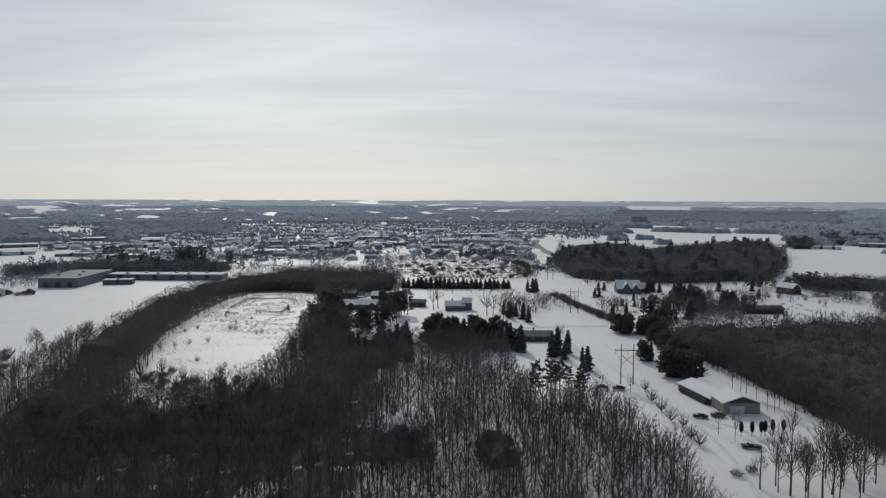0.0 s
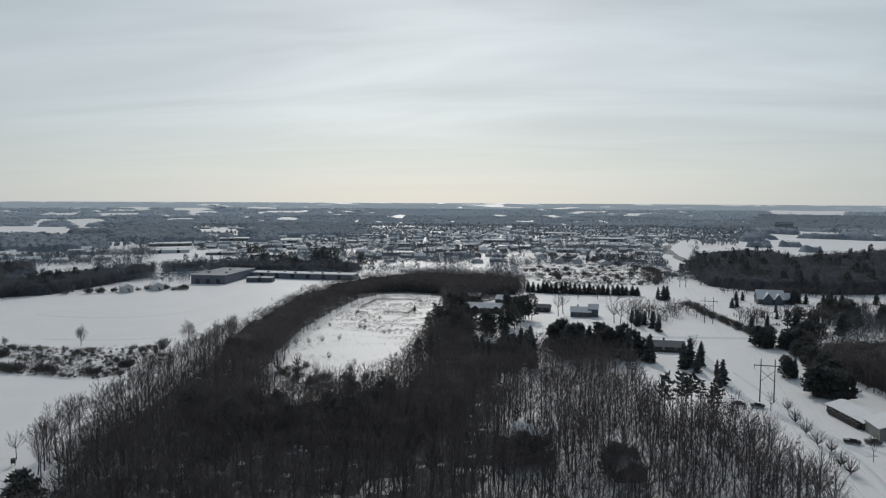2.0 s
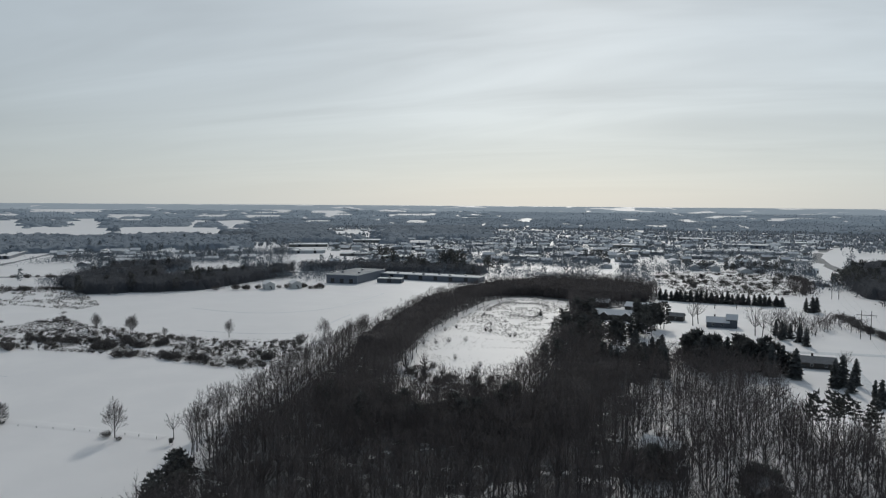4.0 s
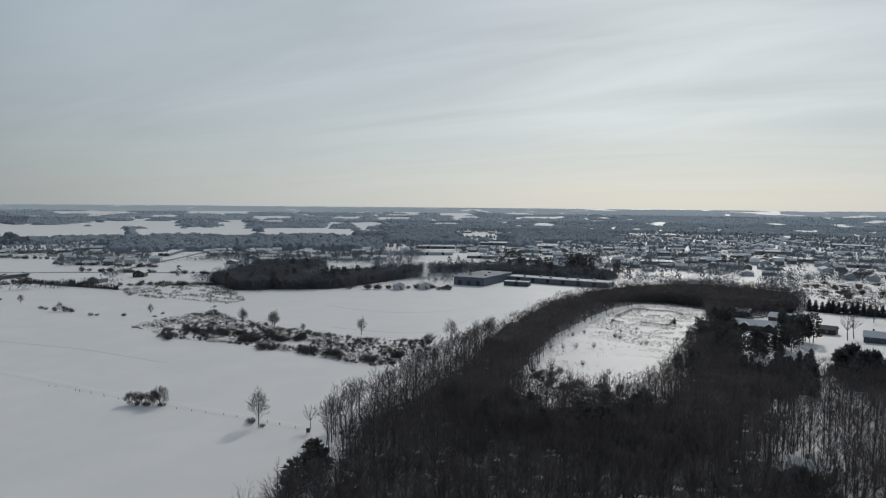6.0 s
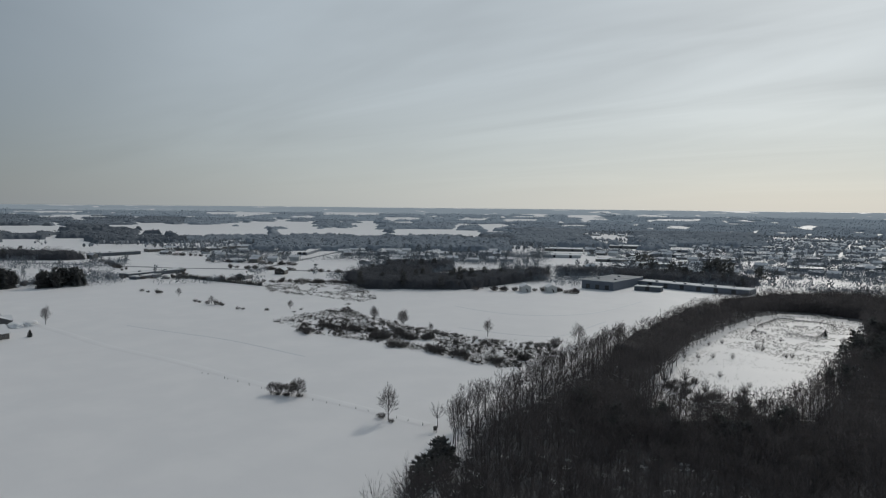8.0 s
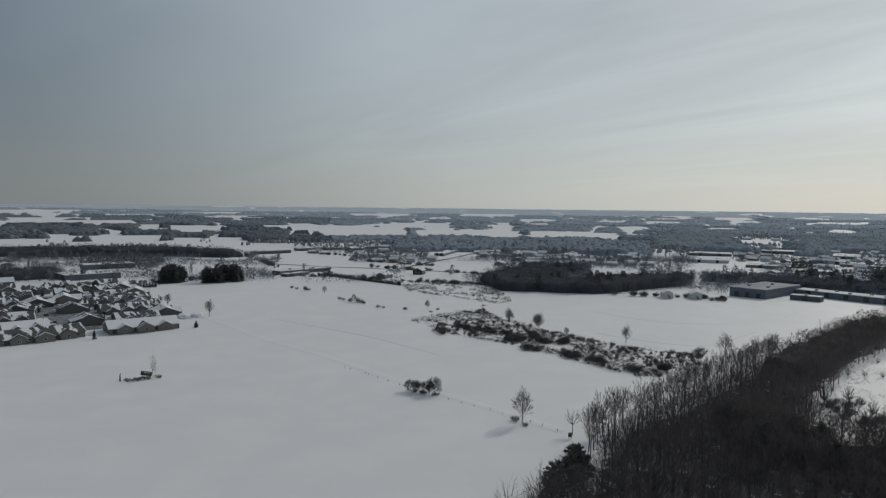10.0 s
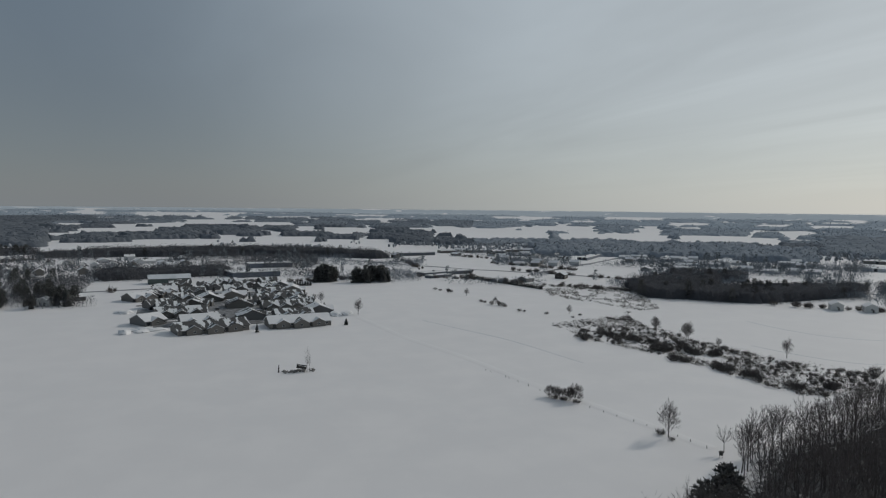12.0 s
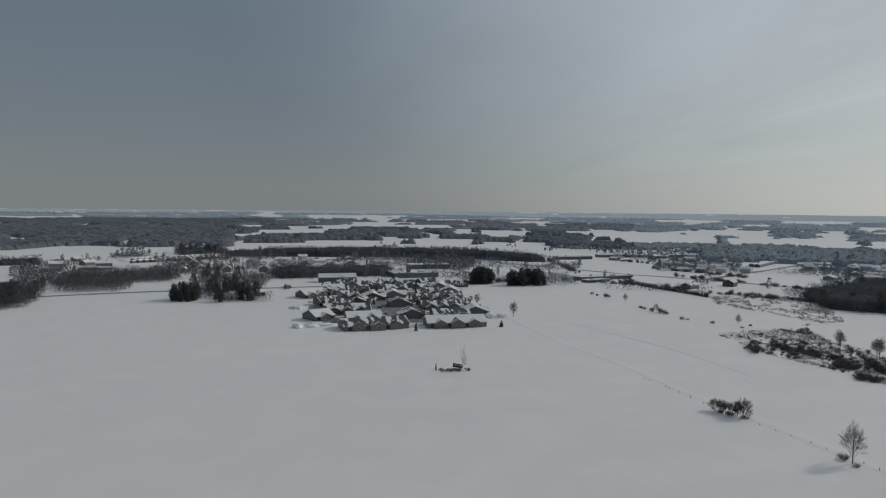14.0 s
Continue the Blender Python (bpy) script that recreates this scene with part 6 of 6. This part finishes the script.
# ---- housing of low gabled homes at the field's edge ----
def terrace(x, y, long, turn, gables, tone, roof_a, roof_b):
    """A long low home of several units with gabled fronts towards the field."""
    top = house(x, y, 17, long, 2.6, 6.0, turn, tone, roof_a, "beige low terraced home with patchy snow on gabled roofs", "terraced_house", "house", "homes at the field's edge", wins=0, door=False, chimney=False)
    for i in range(gables):
        u = ((i + 0.5) / gables - 0.5) * long * 0.86
        ob = cross_gable(top, 0, 0, 8.0 + (i % 2), 9.0, 2.5, 4.6 + 0.3 * (i % 2), tone, roof_b if i % 2 else roof_a)
        ob.matrix_basis = pose(5.6 + 1.5 * (i % 2), u, 0, 0, 0, 90)
        window(top, 8.56, u + 5.2, 1.45, 1.6, 1.2, "+x")
        if i % 2 == 0:
            part("patio_door", box(8.58, u - 5.2, 1.05, 0.12, 1.8, 2.1), GLASS_DARK, top)
        part("vent", box(-2.0, u, 5.8, 0.5, 0.5, 0.9), METAL, top)
    return top


random.seed(71)
BEIGE_B = material("tan_vinyl_siding", (0.180, 0.168, 0.152), 0.6, (0.145, 0.137, 0.125), 0.3, bump=0.15, bump_scale=12, stretch=(0.05, 0.05, 1))
GREY_SIDING = material("grey_vinyl_siding", (0.160, 0.157, 0.154), 0.6, (0.13, 0.128, 0.126), 0.3, bump=0.15, bump_scale=12, stretch=(0.05, 0.05, 1))
FRONT_HOMES = [(-411, 38, 40, 10, 3), (-413, 89, 37, 0, 3), (-474, 26, 32, 0, 3), (-481, 94, 30, 0, 3), (-446, 66, 16, 90, 1), (-515, 14, 16, 20, 2), (-512, 38, 18, 75, 2), (-522, 92, 22, 4, 2), (-548, 30, 18, 10, 2),
                            (-552, 68, 18, 85, 2), (-560, 98, 18, 0, 2), (-578, 14, 18, 60, 2), (-585, 42, 18, 5, 2), (-592, 76, 18, 0, 2), (-600, 104, 18, 20, 2)]
BACK_HOMES = [(-616, 22, 16, 10, 2), (-622, 58, 18, 0, 2), (-626, 88, 18, 0, 2), (-640, 112, 16, 10, 1),
                            (-500, 66, 14, 88, 1), (-449, 6, 14, 30, 1), (-437, 34, 22, 4, 2), (-440, 92, 24, 0, 2), (-455, 112, 16, 85, 1), (-500, 22, 20, 4, 2), (-498, 108, 20, 80, 2), (-540, 50, 18, 88, 2), (-535, 110, 18, 10, 2), (-562, 2, 18, 30, 2), (-596, 22, 18, 0, 2), (-605, 118, 18, 70, 2), (-640, 36, 18, 0, 2), (-644, 76, 18, 5, 2), (-570, 120, 16, 75, 1)]
for i, (x, y, long, turn, n) in enumerate(FRONT_HOMES + BACK_HOMES):
    tone = random.choice([BEIGE, BEIGE_B, GREY_SIDING])
    worn = 0.95 if i < 8 else 0.6
    terrace(x, y, long, turn, n, tone, WORN_ROOF if random.random() < worn else ROOF_SNOW, WORN_ROOF if random.random() < worn else ROOF_SNOW)
for n, line in enumerate([[(-428, 63), (-470, 58), (-520, 52), (-570, 54), (-630, 50)], [(-459, -2), (-462, 40), (-460, 112)], [(-530, 0), (-528, 52), (-517, 108)], [(-585, -6), (-574, 54), (-578, 116)], [(-428, 63), (-426, 112)]]):
    strip("lane_" + "abcde"[n], line, 7.0, WET_LANE, "wet dark lane between the homes, edged with snow", "lane", 0.05 + 0.012 * n)
for x, y in [(-460, 52), (-492, 50), (-530, 52), (-545, 48), (-575, 57), (-433, 62)]:
    car(x, y + random.uniform(-3, 3), random.uniform(70, 110), random.choice([CAR_BLACK, CAR_GREY]), "parked car on the wet lane between homes")
for x, y, s in [(-397, 62, 0.4), (-402, 20, 0.3), (-455, 45, 0.4), (-500, 80, 0.5), (-540, 80, 0.45), (-570, 35, 0.4), (-600, 60, 0.4), (-560, 112, 0.5)]:
    tree(FIR_MESH, x, y, s, "small dark evergreen between homes", "spruce tree", "evergreens between homes")
for i in range(12):
    bm = bmesh.new()
    bmesh.ops.create_icosphere(bm, subdivisions=3, radius=1)
    for v in bm.verts:
        v.co *= 1 + 0.35 * noise.noise(v.co * 1.7 + Vector((i * 3.1, 0, 0)))
        v.co.z = max(v.co.z, -0.3)
    me = bpy.data.meshes.new("snow_bank")
    bm.to_mesh(me)
    bm.free()
    me.materials.append(ROOF_SNOW)
    bank = new("snow_bank", me)
    u, w = random.choice([(-432, 118), (-428, 128), (-440, 124), (-420, -4), (-426, 2), (-418, 6), (-500, -8)]), random.uniform(2.5, 5)
    bank.matrix_world = pose(u[0] + random.uniform(-5, 5), u[1] + random.uniform(-4, 4), -0.2, 0, 0, random.uniform(0, 180)) @ Matrix.Diagonal((w * 1.5, w, random.uniform(1.2, 2.4), 1))
    tagged(bank, "ploughed bank of lumpy snow beside the homes", "snow bank", "ploughed snow banks")

# ---- halls and barns of the middle distance ----
hall(-300, 556, 30, 62, 7.0, 3, STEEL, DULL_ROOF, "grey steel factory hall with a dark flat roof dusted with snow", "factory_hall", bays=3, doors=3)
hall(-238, 586, 98, 18, 4.2, 0, STEEL, ROOF_SNOW, "long low factory wing with a snowy roof", "factory_hall", bays=6, doors=6)
hall(-262, 548, 22, 10, 3.6, 12, BLUE_WALL, PALE_STEEL, "low grey annex beside the factory hall", "factory_hall", bays=1, doors=1)
house(-334, 468, 8, 13, 4, 6, 45, WHITE_WALL, ROOF_SNOW, "small white shed with a snowy roof by the field", "shed", "shed", chimney=False, wins=1)
house(-317, 481, 8, 12, 4, 6, 45, WHITE_WALL, ROOF_SNOW, "small white shed with a snowy roof by the field", "shed", "shed", chimney=False, wins=1)
gb = house(-676, 29, 13, 36, 4.6, 7.8, 2, GREEN_STEEL, PALE_STEEL, "long green steel barn with a pale snowy roof", "barn", "barn", wins=0, chimney=False, door=False)
part("barn_door", box(6.56, 8, 1.9, 0.14, 4.5, 3.8), TRIM, gb)
hall(-718, 110, 34, 48, 5, 8, STEEL, ROOF_SNOW, "dark low hall with a broad snow-covered roof", "storage_hall", bays=2, doors=2)
hall(-815, 145, 20, 50, 5, 5, STEEL, ROOF_SNOW, "dark low hall with a broad snow-covered roof", "storage_hall", bays=2, doors=2)
hall(-668, 305, 14, 64, 3.2, 13, BLUE_WALL, ROOF_SNOW, "long low grey building with a snowy flat roof", "long_building", bays=2, doors=0)
hall(-640, 285, 9, 30, 2.6, 20, BLUE_WALL, ROOF_SNOW, "low dark building with a snowy roof beside the road", "low_building", bays=1)
hall(-947, 386, 16, 56, 4, 6, BLUE_WALL, ROOF_SNOW, "long dark low building among snowy fields", "low_building", bays=1)
house(-590, 402, 10, 14, 4, 6.5, 40, BROWN_WALL, PALE_STEEL, "dark barn with a pale steel roof by the fen", "barn", "barn", chimney=False)
house(-575, 350, 10, 16, 3.5, 5.5, 30, GREY_SIDING, ROOF_SNOW, "low grey house with a snowy roof by the hedge", "house", "house")
random.seed(73)
for i in range(40):
    u = i / 39
    tree(FIR_MESH, -628 + 112 * u + random.uniform(-0.6, 0.6), 311 + 19 * u, 0.3 + 0.08 * random.random(), "clipped dark evergreen in a long planted hedge", "cedar tree", "planted evergreen hedge", squeeze=1.5)
for i in range(12):
    tree(FIR_MESH, -619 + 2.6 * i * 0.2, 121 + 2.2 * i, 0.36, "clipped dark evergreen in a short hedge", "cedar tree", "short evergreen hedge", squeeze=1.4)
for cx, cy, n, rx, ry, s in [(-640, 166, 26, 7, 11, 1.3), (-622, 206, 30, 8, 18, 1.2)]:
    for i in range(n):
        a, q = random.random() * 6.28, math.sqrt(random.random())
        tree(PINE_MESH if random.random() < 0.5 else FIR_MESH, cx + math.cos(a) * q * rx, cy + math.sin(a) * q * ry, s * (1.12 - 0.42 * q * q) * (0.85 + 0.25 * random.random()), "tall dense dark pine in a stand behind the field", "pine tree", "tall pine stand", squeeze=1.3)
for cx, cy, n, rx, ry, s in [(-556, -93, 16, 12, 11, 1.0), (-540, -66, 6, 5, 9, 0.65), (-556, -48, 9, 12, 9, 1.0), (-600, -75, 14, 20, 25, 0.85)]:
    for i in range(n):
        a, q = random.random() * 6.28, math.sqrt(random.random())
        tree(PINE_MESH if random.random() < 0.7 else FIR_MESH, cx + math.cos(a) * q * rx, cy + math.sin(a) * q * ry, s * (0.7 + 0.4 * random.random()), "dark pine in the farmyard grove", "pine tree", "farmyard grove", squeeze=1.2)
house(-556, -58, 9, 12, 3.4, 6, 70, WHITE_WALL, ROOF_SNOW, "white farmhouse with a snowy roof hidden in a grove", "house", "house")
house(-575, -40, 8, 10, 3, 5, 20, BROWN_WALL, ROOF_SNOW, "farm shed with a snowy roof hidden in a grove", "shed", "shed", chimney=False, wins=1)
for i in range(26):
    tree(PINE_MESH, -532 - random.uniform(0, 70), -205 - random.uniform(0, 80), 0.6 + 0.3 * random.random(), "dark evergreen in a planted block by the road", "pine tree", "planted evergreen block", squeeze=1.2)

# rows of mobile homes and a few houses beyond the roadside trees
random.seed(77)
for i in range(14):
    for back in (16, 50):
        u = i / 13
        house(-918 - 71 * u - back + random.uniform(-1, 1), -210 + 83 * u - 0.2 * back, 4.6, 20, 2.6, 3.5, 68, random.choice([GREY_SIDING, BEIGE_B, WHITE_WALL]), ROOF_SNOW,
              "narrow mobile home under a snowy roof", "mobile_home", "mobile home", "rows of mobile homes", wins=0, door=False, chimney=False)
for x, y, turn in [(-885, -290, 20), (-905, -262, 60), (-890, -240, 15), (-930, -300, 80), (-945, -268, 10), (-968, -290, 40)]:
    house(x, y, 10, 18, 3.2, 6.2, turn, random.choice([GREY_SIDING, BEIGE_B]), ROOF_SNOW, "large suburb house with a broad snowy roof", "house", "house", "suburb houses", wins=2)

# ---- the town ----
WALLS = [HAZED_WALL, GREY_SIDING, BEIGE_B, HAZED_WALL, WHITE_WALL, HAZED_WALL]
HOMES = []
for i in range(8):
    w, d, e, r = [(9, 13, 2.7, 4.8), (10, 15, 2.7, 4.7), (8, 10, 4.6, 7.0), (11, 17, 2.8, 4.9), (8, 11, 2.7, 4.7), (9, 12, 4.4, 6.8), (12, 24, 3.0, 4.8), (9, 14, 2.7, 4.5)][i]
    HOMES.append((gable_body(w, d, e, r), joined([slope(w, d, e, r, -1), slope(w, d, e, r, 1)]), box(w * 0.2, 0, r, 0.7, 0.7, 1.6)))
HOME_MESH = [(mesh_of("wall", *b, [WALLS[i % len(WALLS)]]), mesh_of("roof", *r, [ROOF_SNOW if i % 4 else WORN_ROOF]), mesh_of("chimney", *c, [BRICK])) for i, (b, r, c) in enumerate(HOMES)]


def free(x, y, bear, far):
    """Whether a place of the town is no field, road or works yard."""
    return ~within(FIELDS, bear, far) & ~within(DARK_WOODS + HAZY_WOODS, bear, far) & ~inside(MEADOW, x, y) & ((np.abs(x + 245) > 75) | (np.abs(y - 562) > 45)) & (np.abs(x + 114 + (y - 1057) * 0.06) > 9) & ~inside(FOREST, x, y) & ~inside(FEN, x, y)


def ragged_crown(seed):
    """A far leafless crown: a lumpy shell of twigs with gaps in it, on a thin stem."""
    rs = np.random.RandomState(seed)
    np.random.seed(seed)
    bm = bmesh.new()
    bmesh.ops.create_icosphere(bm, subdivisions=1, radius=1)
    v = np.array([p.co[:] for p in bm.verts]) * (0.65 + 0.55 * rs.rand(len(bm.verts), 1)) * (2.9, 2.9, 4.0) + (0, 0, 5.6)
    f = np.array([[p.index for p in q.verts] for q in bm.faces])
    bm.free()
    f = f[rs.rand(len(f)) < 0.72]
    a = rs.rand(7) * 6.28
    tips = np.stack([np.cos(a) * 2.6, np.sin(a) * 2.6, 6.0 + 4.2 * rs.rand(7)], -1)
    return joined([(v, f), blades(np.tile((0, 0, 4.5), (7, 1)), tips, np.full(7, 0.7)), blades([(0, 0, -0.3)], [(0, 0, 7.0)], np.array([0.5]))])


def soft_crowns(x, y, size):
    pick, turns, out = np.random.randint(0, len(RAGGED), len(x)), np.random.rand(len(x)) * 6.28, []
    for i, k in enumerate(RAGGED):
        m = pick == i
        if m.any():
            out.append(place_many(k, x[m], y[m], height(x[m], y[m]), size[m], turns[m]))
    return joined(out)


RAGGED = [ragged_crown(160 + i) for i in range(7)]


def make_town():
    np.random.seed(81)
    random.seed(81)
    places = []
    for a, b, near, end, gap, turn, rate in [(-9, 33, 770, 1750, 27, 8, 0.62), (36, 62, 830, 1180, 27, 40, 0.5), (62, 76, 960, 1180, 26, 15, 0.45), (86, 104, 760, 980, 27, 5, 0.5), (-27, -9, 1250, 1750, 34, 8, 0.3), (33, 60, 1180, 1420, 30, 30, 0.35)]:
        xs, ys = scattered(-1750, 900, -400, 1800, gap)
        bear, far = np.degrees(np.arctan2(-xs, ys)), np.hypot(xs, ys)
        keep = (bear > a) & (bear < b) & (far > near) & (far < end) & (np.random.rand(len(xs)) < rate)
        keep &= ~within(FIELDS, bear, far) & ~within(WOODS + TOWN_WOODS + DARK_WOODS + HAZY_WOODS, bear, far) & ~inside(MEADOW, xs, ys)
        for poly in STANDS:
            keep &= ~inside(poly, xs, ys)
        keep &= np.hypot(xs + 250, ys - 555) > 75
        places += [(far[i], xs[i], ys[i], turn + random.choice((0, 90, 90, 90)) + random.gauss(0, 3)) for i in np.where(keep)[0]]
    places.sort()
    bodies, roofs = [], []
    for n, (far, x, y, turn) in enumerate(places):
        k = random.randrange(8)
        if n < 260:
            top = new("town_house")
            top.matrix_world = pose(x, y, 0, 0, 0, turn)
            for name, me in zip(("wall", "roof", "chimney"), HOME_MESH[k]):
                part(name, me, None, top)
            tagged(top, "small gabled town house with a snow-covered roof", "house", "houses of the town")
        else:
            m = np.array(Euler((0, 0, radians(turn))).to_matrix())
            z = float(height(x, y))
            for piece, out in ((HOMES[k][0], bodies), (HOMES[k][1], roofs)):
                out.append((piece[0] @ m.T + (x, y, z), piece[1]))
    tagged(new("town_walls", mesh_of("town_walls", *joined(bodies), [HAZED_WALL])), "walls of many small distant houses, paled with painted haze", "houses", kind="stuff")
    tagged(new("town_roofs", mesh_of("town_roofs", *joined(roofs), [ROOF_SNOW])), "snow-covered roofs of many small distant houses", "roofs", kind="stuff")
    # low brush and hedges between the houses
    pieces = []
    for a, b, near, end, gap in [(-10, 33, 640, 1060, 2.8), (33, 77, 640, 1060, 2.8), (76, 111, 700, 1100, 3.2)]:
        x, y = scattered(-1100, 300, -700, 1070, gap)
        bear, far = np.degrees(np.arctan2(-x, y)), np.hypot(x, y)
        keep = (bear > a) & (bear < b) & (far > near) & (far < end)
        x, y, bear, far = x[keep], y[keep], bear[keep], far[keep]
        streak = np.array([noise.noise((u / 52, v / 52, 9.5)) + 0.6 * noise.noise((u / 15, v / 15, 3.5)) for u, v in zip(x, y)])
        keep = (np.random.rand(len(x)) < 3.0 * streak + (0.12 if b > 33 else 0.08)) & free(x, y, bear, far)
        pieces.append(fine_twigs(x[keep], y[keep], 4.5, 2.0, 0.5, 0.06, 0.8))
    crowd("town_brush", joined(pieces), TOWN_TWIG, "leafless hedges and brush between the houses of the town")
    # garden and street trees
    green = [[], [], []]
    # TOWN_TWIG and HAZE_TWIG bring the town's haze in as base colour.
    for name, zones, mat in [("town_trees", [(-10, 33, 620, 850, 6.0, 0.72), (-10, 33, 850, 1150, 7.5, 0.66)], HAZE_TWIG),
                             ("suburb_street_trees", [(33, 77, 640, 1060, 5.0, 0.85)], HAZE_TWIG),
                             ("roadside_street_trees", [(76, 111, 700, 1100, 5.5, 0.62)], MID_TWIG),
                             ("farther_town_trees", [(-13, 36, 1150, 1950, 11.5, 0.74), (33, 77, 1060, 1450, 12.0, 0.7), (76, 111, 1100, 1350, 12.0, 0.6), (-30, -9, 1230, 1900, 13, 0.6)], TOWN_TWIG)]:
        pieces = []
        for a, b, near, end, gap, rate in zones:
            x, y = scattered(-1900, 900, -700, 1950, gap)
            bear, far = np.degrees(np.arctan2(-x, y)), np.hypot(x, y)
            keep = (bear > a) & (bear < b) & (far > near) & (far < end)
            x, y, bear, far = x[keep], y[keep], bear[keep], far[keep]
            streak = np.array([noise.noise((b * 0.22, r / 48, 9.5)) + 0.5 * noise.noise((u / 25, v / 25, 2.5)) for u, v, b, r in zip(x, y, bear, far)])
            if name == "suburb_street_trees":
                streak = np.array([noise.noise((b * 0.16, r / 24, 9.5)) + 0.3 * noise.noise((u / 25, v / 25, 2.5)) for u, v, b, r in zip(x, y, bear, far)]) - 0.16
            keep = (np.random.rand(len(x)) < rate + 2.6 * streak) & (streak > (-0.16 if a < 33 else -0.04)) & free(x, y, bear, far)
            x, y = x[keep], y[keep]
            size = 0.5 + 0.5 * np.random.rand(len(x))
            pine = np.random.rand(len(x)) < 0.07
            for out, q in zip(green, (x[pine], y[pine], size[pine])):
                out.append(q)
            if end <= 1150:
                u, v = (np.repeat(q[~pine], 20) + np.random.normal(0, 2.0, 20 * int((~pine).sum())) for q in (x, y))
                pieces.append(fine_twigs(u, v, 9.0, 2.6, 0.5, 0.04, 0.8))
            else:
                pieces.append(soft_crowns(x[~pine], y[~pine], size[~pine]))
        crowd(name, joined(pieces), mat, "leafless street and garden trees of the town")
    x, y, size = (np.concatenate(q) for q in green)
    stuff("town_evergreens", [([f[1] for f in FAR_FIR], x, y, size * 1.1)], FAR_NEEDLE, "evergreens between the houses of the town, paled with painted haze", "trees")


make_town()
random.seed(91)
NEAR_STORES = [(42, 1092, 95, 26, 7, 0), (-19, 976, 46, 24, 5, 4), (-80, 1021, 52, 22, 6, 3), (-172, 936, 58, 18, 6, 3), (-345, 930, 45, 20, 5, 12), (-430, 815, 60, 16, 5, 25), (-430, 955, 50, 22, 6, 20), (633, 1010, 36, 18, 8, -30),
                               (545, 972, 34, 12, 5, -30), (-524, 826, 50, 20, 6, 30), (-250, 1030, 60, 24, 7, 10), (-330, 1080, 70, 26, 7, 15), (-450, 1080, 50, 24, 6, 20), (-120, 1150, 60, 24, 8, 5), (60, 1250, 70, 26, 8, 0), (-220, 860, 36, 18, 6, 10)]
FAR_STORES = [(-600, 950, 60, 24, 6, 30), (-560, 1100, 70, 26, 7, 25), (-700, 860, 50, 22, 6, 35), (150, 1350, 60, 24, 9, -6), (-380, 1250, 70, 26, 8, 12), (-20, 1400, 60, 24, 10, 0), (-975, 548, 18, 127, 6, -4), (-822, 612, 14, 60, 5, 40),
                               (-300, 800, 40, 16, 5, 18), (-370, 790, 46, 16, 5, 22), (-760, 700, 16, 60, 5, 45), (-480, 1300, 60, 24, 8, 20)]
for x, y, w, d, tall, turn in NEAR_STORES + FAR_STORES:
    hall(x, y, w, d * 1.7, tall * 0.62, turn, random.choice([HAZED_WALL, GREY_SIDING, STEEL, BLUE_WALL, BEIGE_B]), ROOF_SNOW if random.random() < 0.7 else PALE_STEEL, "large low flat-roofed store with a snowy roof", "store", bays=2, doors=2, group="flat-roofed stores")
tower = hall(543, 1908, 46, 22, 21, -15, WHITE_WALL, SHINGLE, "tall grey block standing over the far town", "tower_block", bays=1)
for i in range(5):
    part("window_band", box(0, -11.06, 3 + 3.6 * i, 42, 0.1, 1.4), GLASS_DARK, tower)
# far evergreens of the middle distance
random.seed(95)
stand = []
for cx, cy, n, rx, ry, s in [(-262, 715, 22, 16, 18, 1.35), (-300, 690, 8, 10, 10, 1.1), (-330, 700, 6, 8, 8, 1.2), (-216, 705, 8, 10, 10, 1.1), (-390, 800, 10, 12, 12, 1.0), (20, 800, 26, 50, 14, 0.8), (60, 810, 14, 30, 8, 0.8), (130, 770, 8, 10, 8, 0.9),
                             (120, 690, 26, 16, 40, 1.0), (155, 640, 24, 22, 30, 1.0), (270, 540, 30, 40, 14, 0.9), (310, 520, 26, 30, 18, 0.8), (440, 960, 14, 20, 12, 1.1), (-130, 880, 10, 20, 10, 1.0), (400, 905, 12, 16, 10, 1.1)]:
    for i in range(n):
        a, q = random.random() * 6.28, math.sqrt(random.random())
        stand.append((cx + math.cos(a) * q * rx, cy + math.sin(a) * q * ry, s * (0.75 + 0.4 * random.random())))
x, y, size = np.array(stand).T
stuff("evergreen_stands", [([f[1] for f in FAR_FIR], x, y, size * 1.05)], NEEDLE, "dark evergreen stands at the edge of the town", "trees")
# white smoke over far chimneys
for bearing, far, n in [(18.6, 3600, 10), (29.3, 5200, 6)]:
    bm = bmesh.new()
    cx, cy = (float(q) for q in polar(bearing, drawn_in(far)))
    ground_z = float(height(cx, cy))
    for i in range(n):
        m = Matrix.Translation((cx - i * 11 + 60, cy + random.uniform(-10, 10), ground_z + 8 + 1.3 * i + 4 * random.random())) @ Matrix.Diagonal((8 + 8 * random.random(), 8, 2.5 + 2.5 * random.random(), 1))
        bmesh.ops.create_icosphere(bm, subdivisions=2, radius=1, matrix=m)
    for v in bm.verts:
        v.co += noise.noise_vector(v.co / 9) * 4
    me = bpy.data.meshes.new("smoke")
    bm.to_mesh(me)
    bm.free()
    me.materials.append(STEAM)
    tagged(new("smoke", me), "white smoke drifting over far factory chimneys", "smoke", kind="stuff")
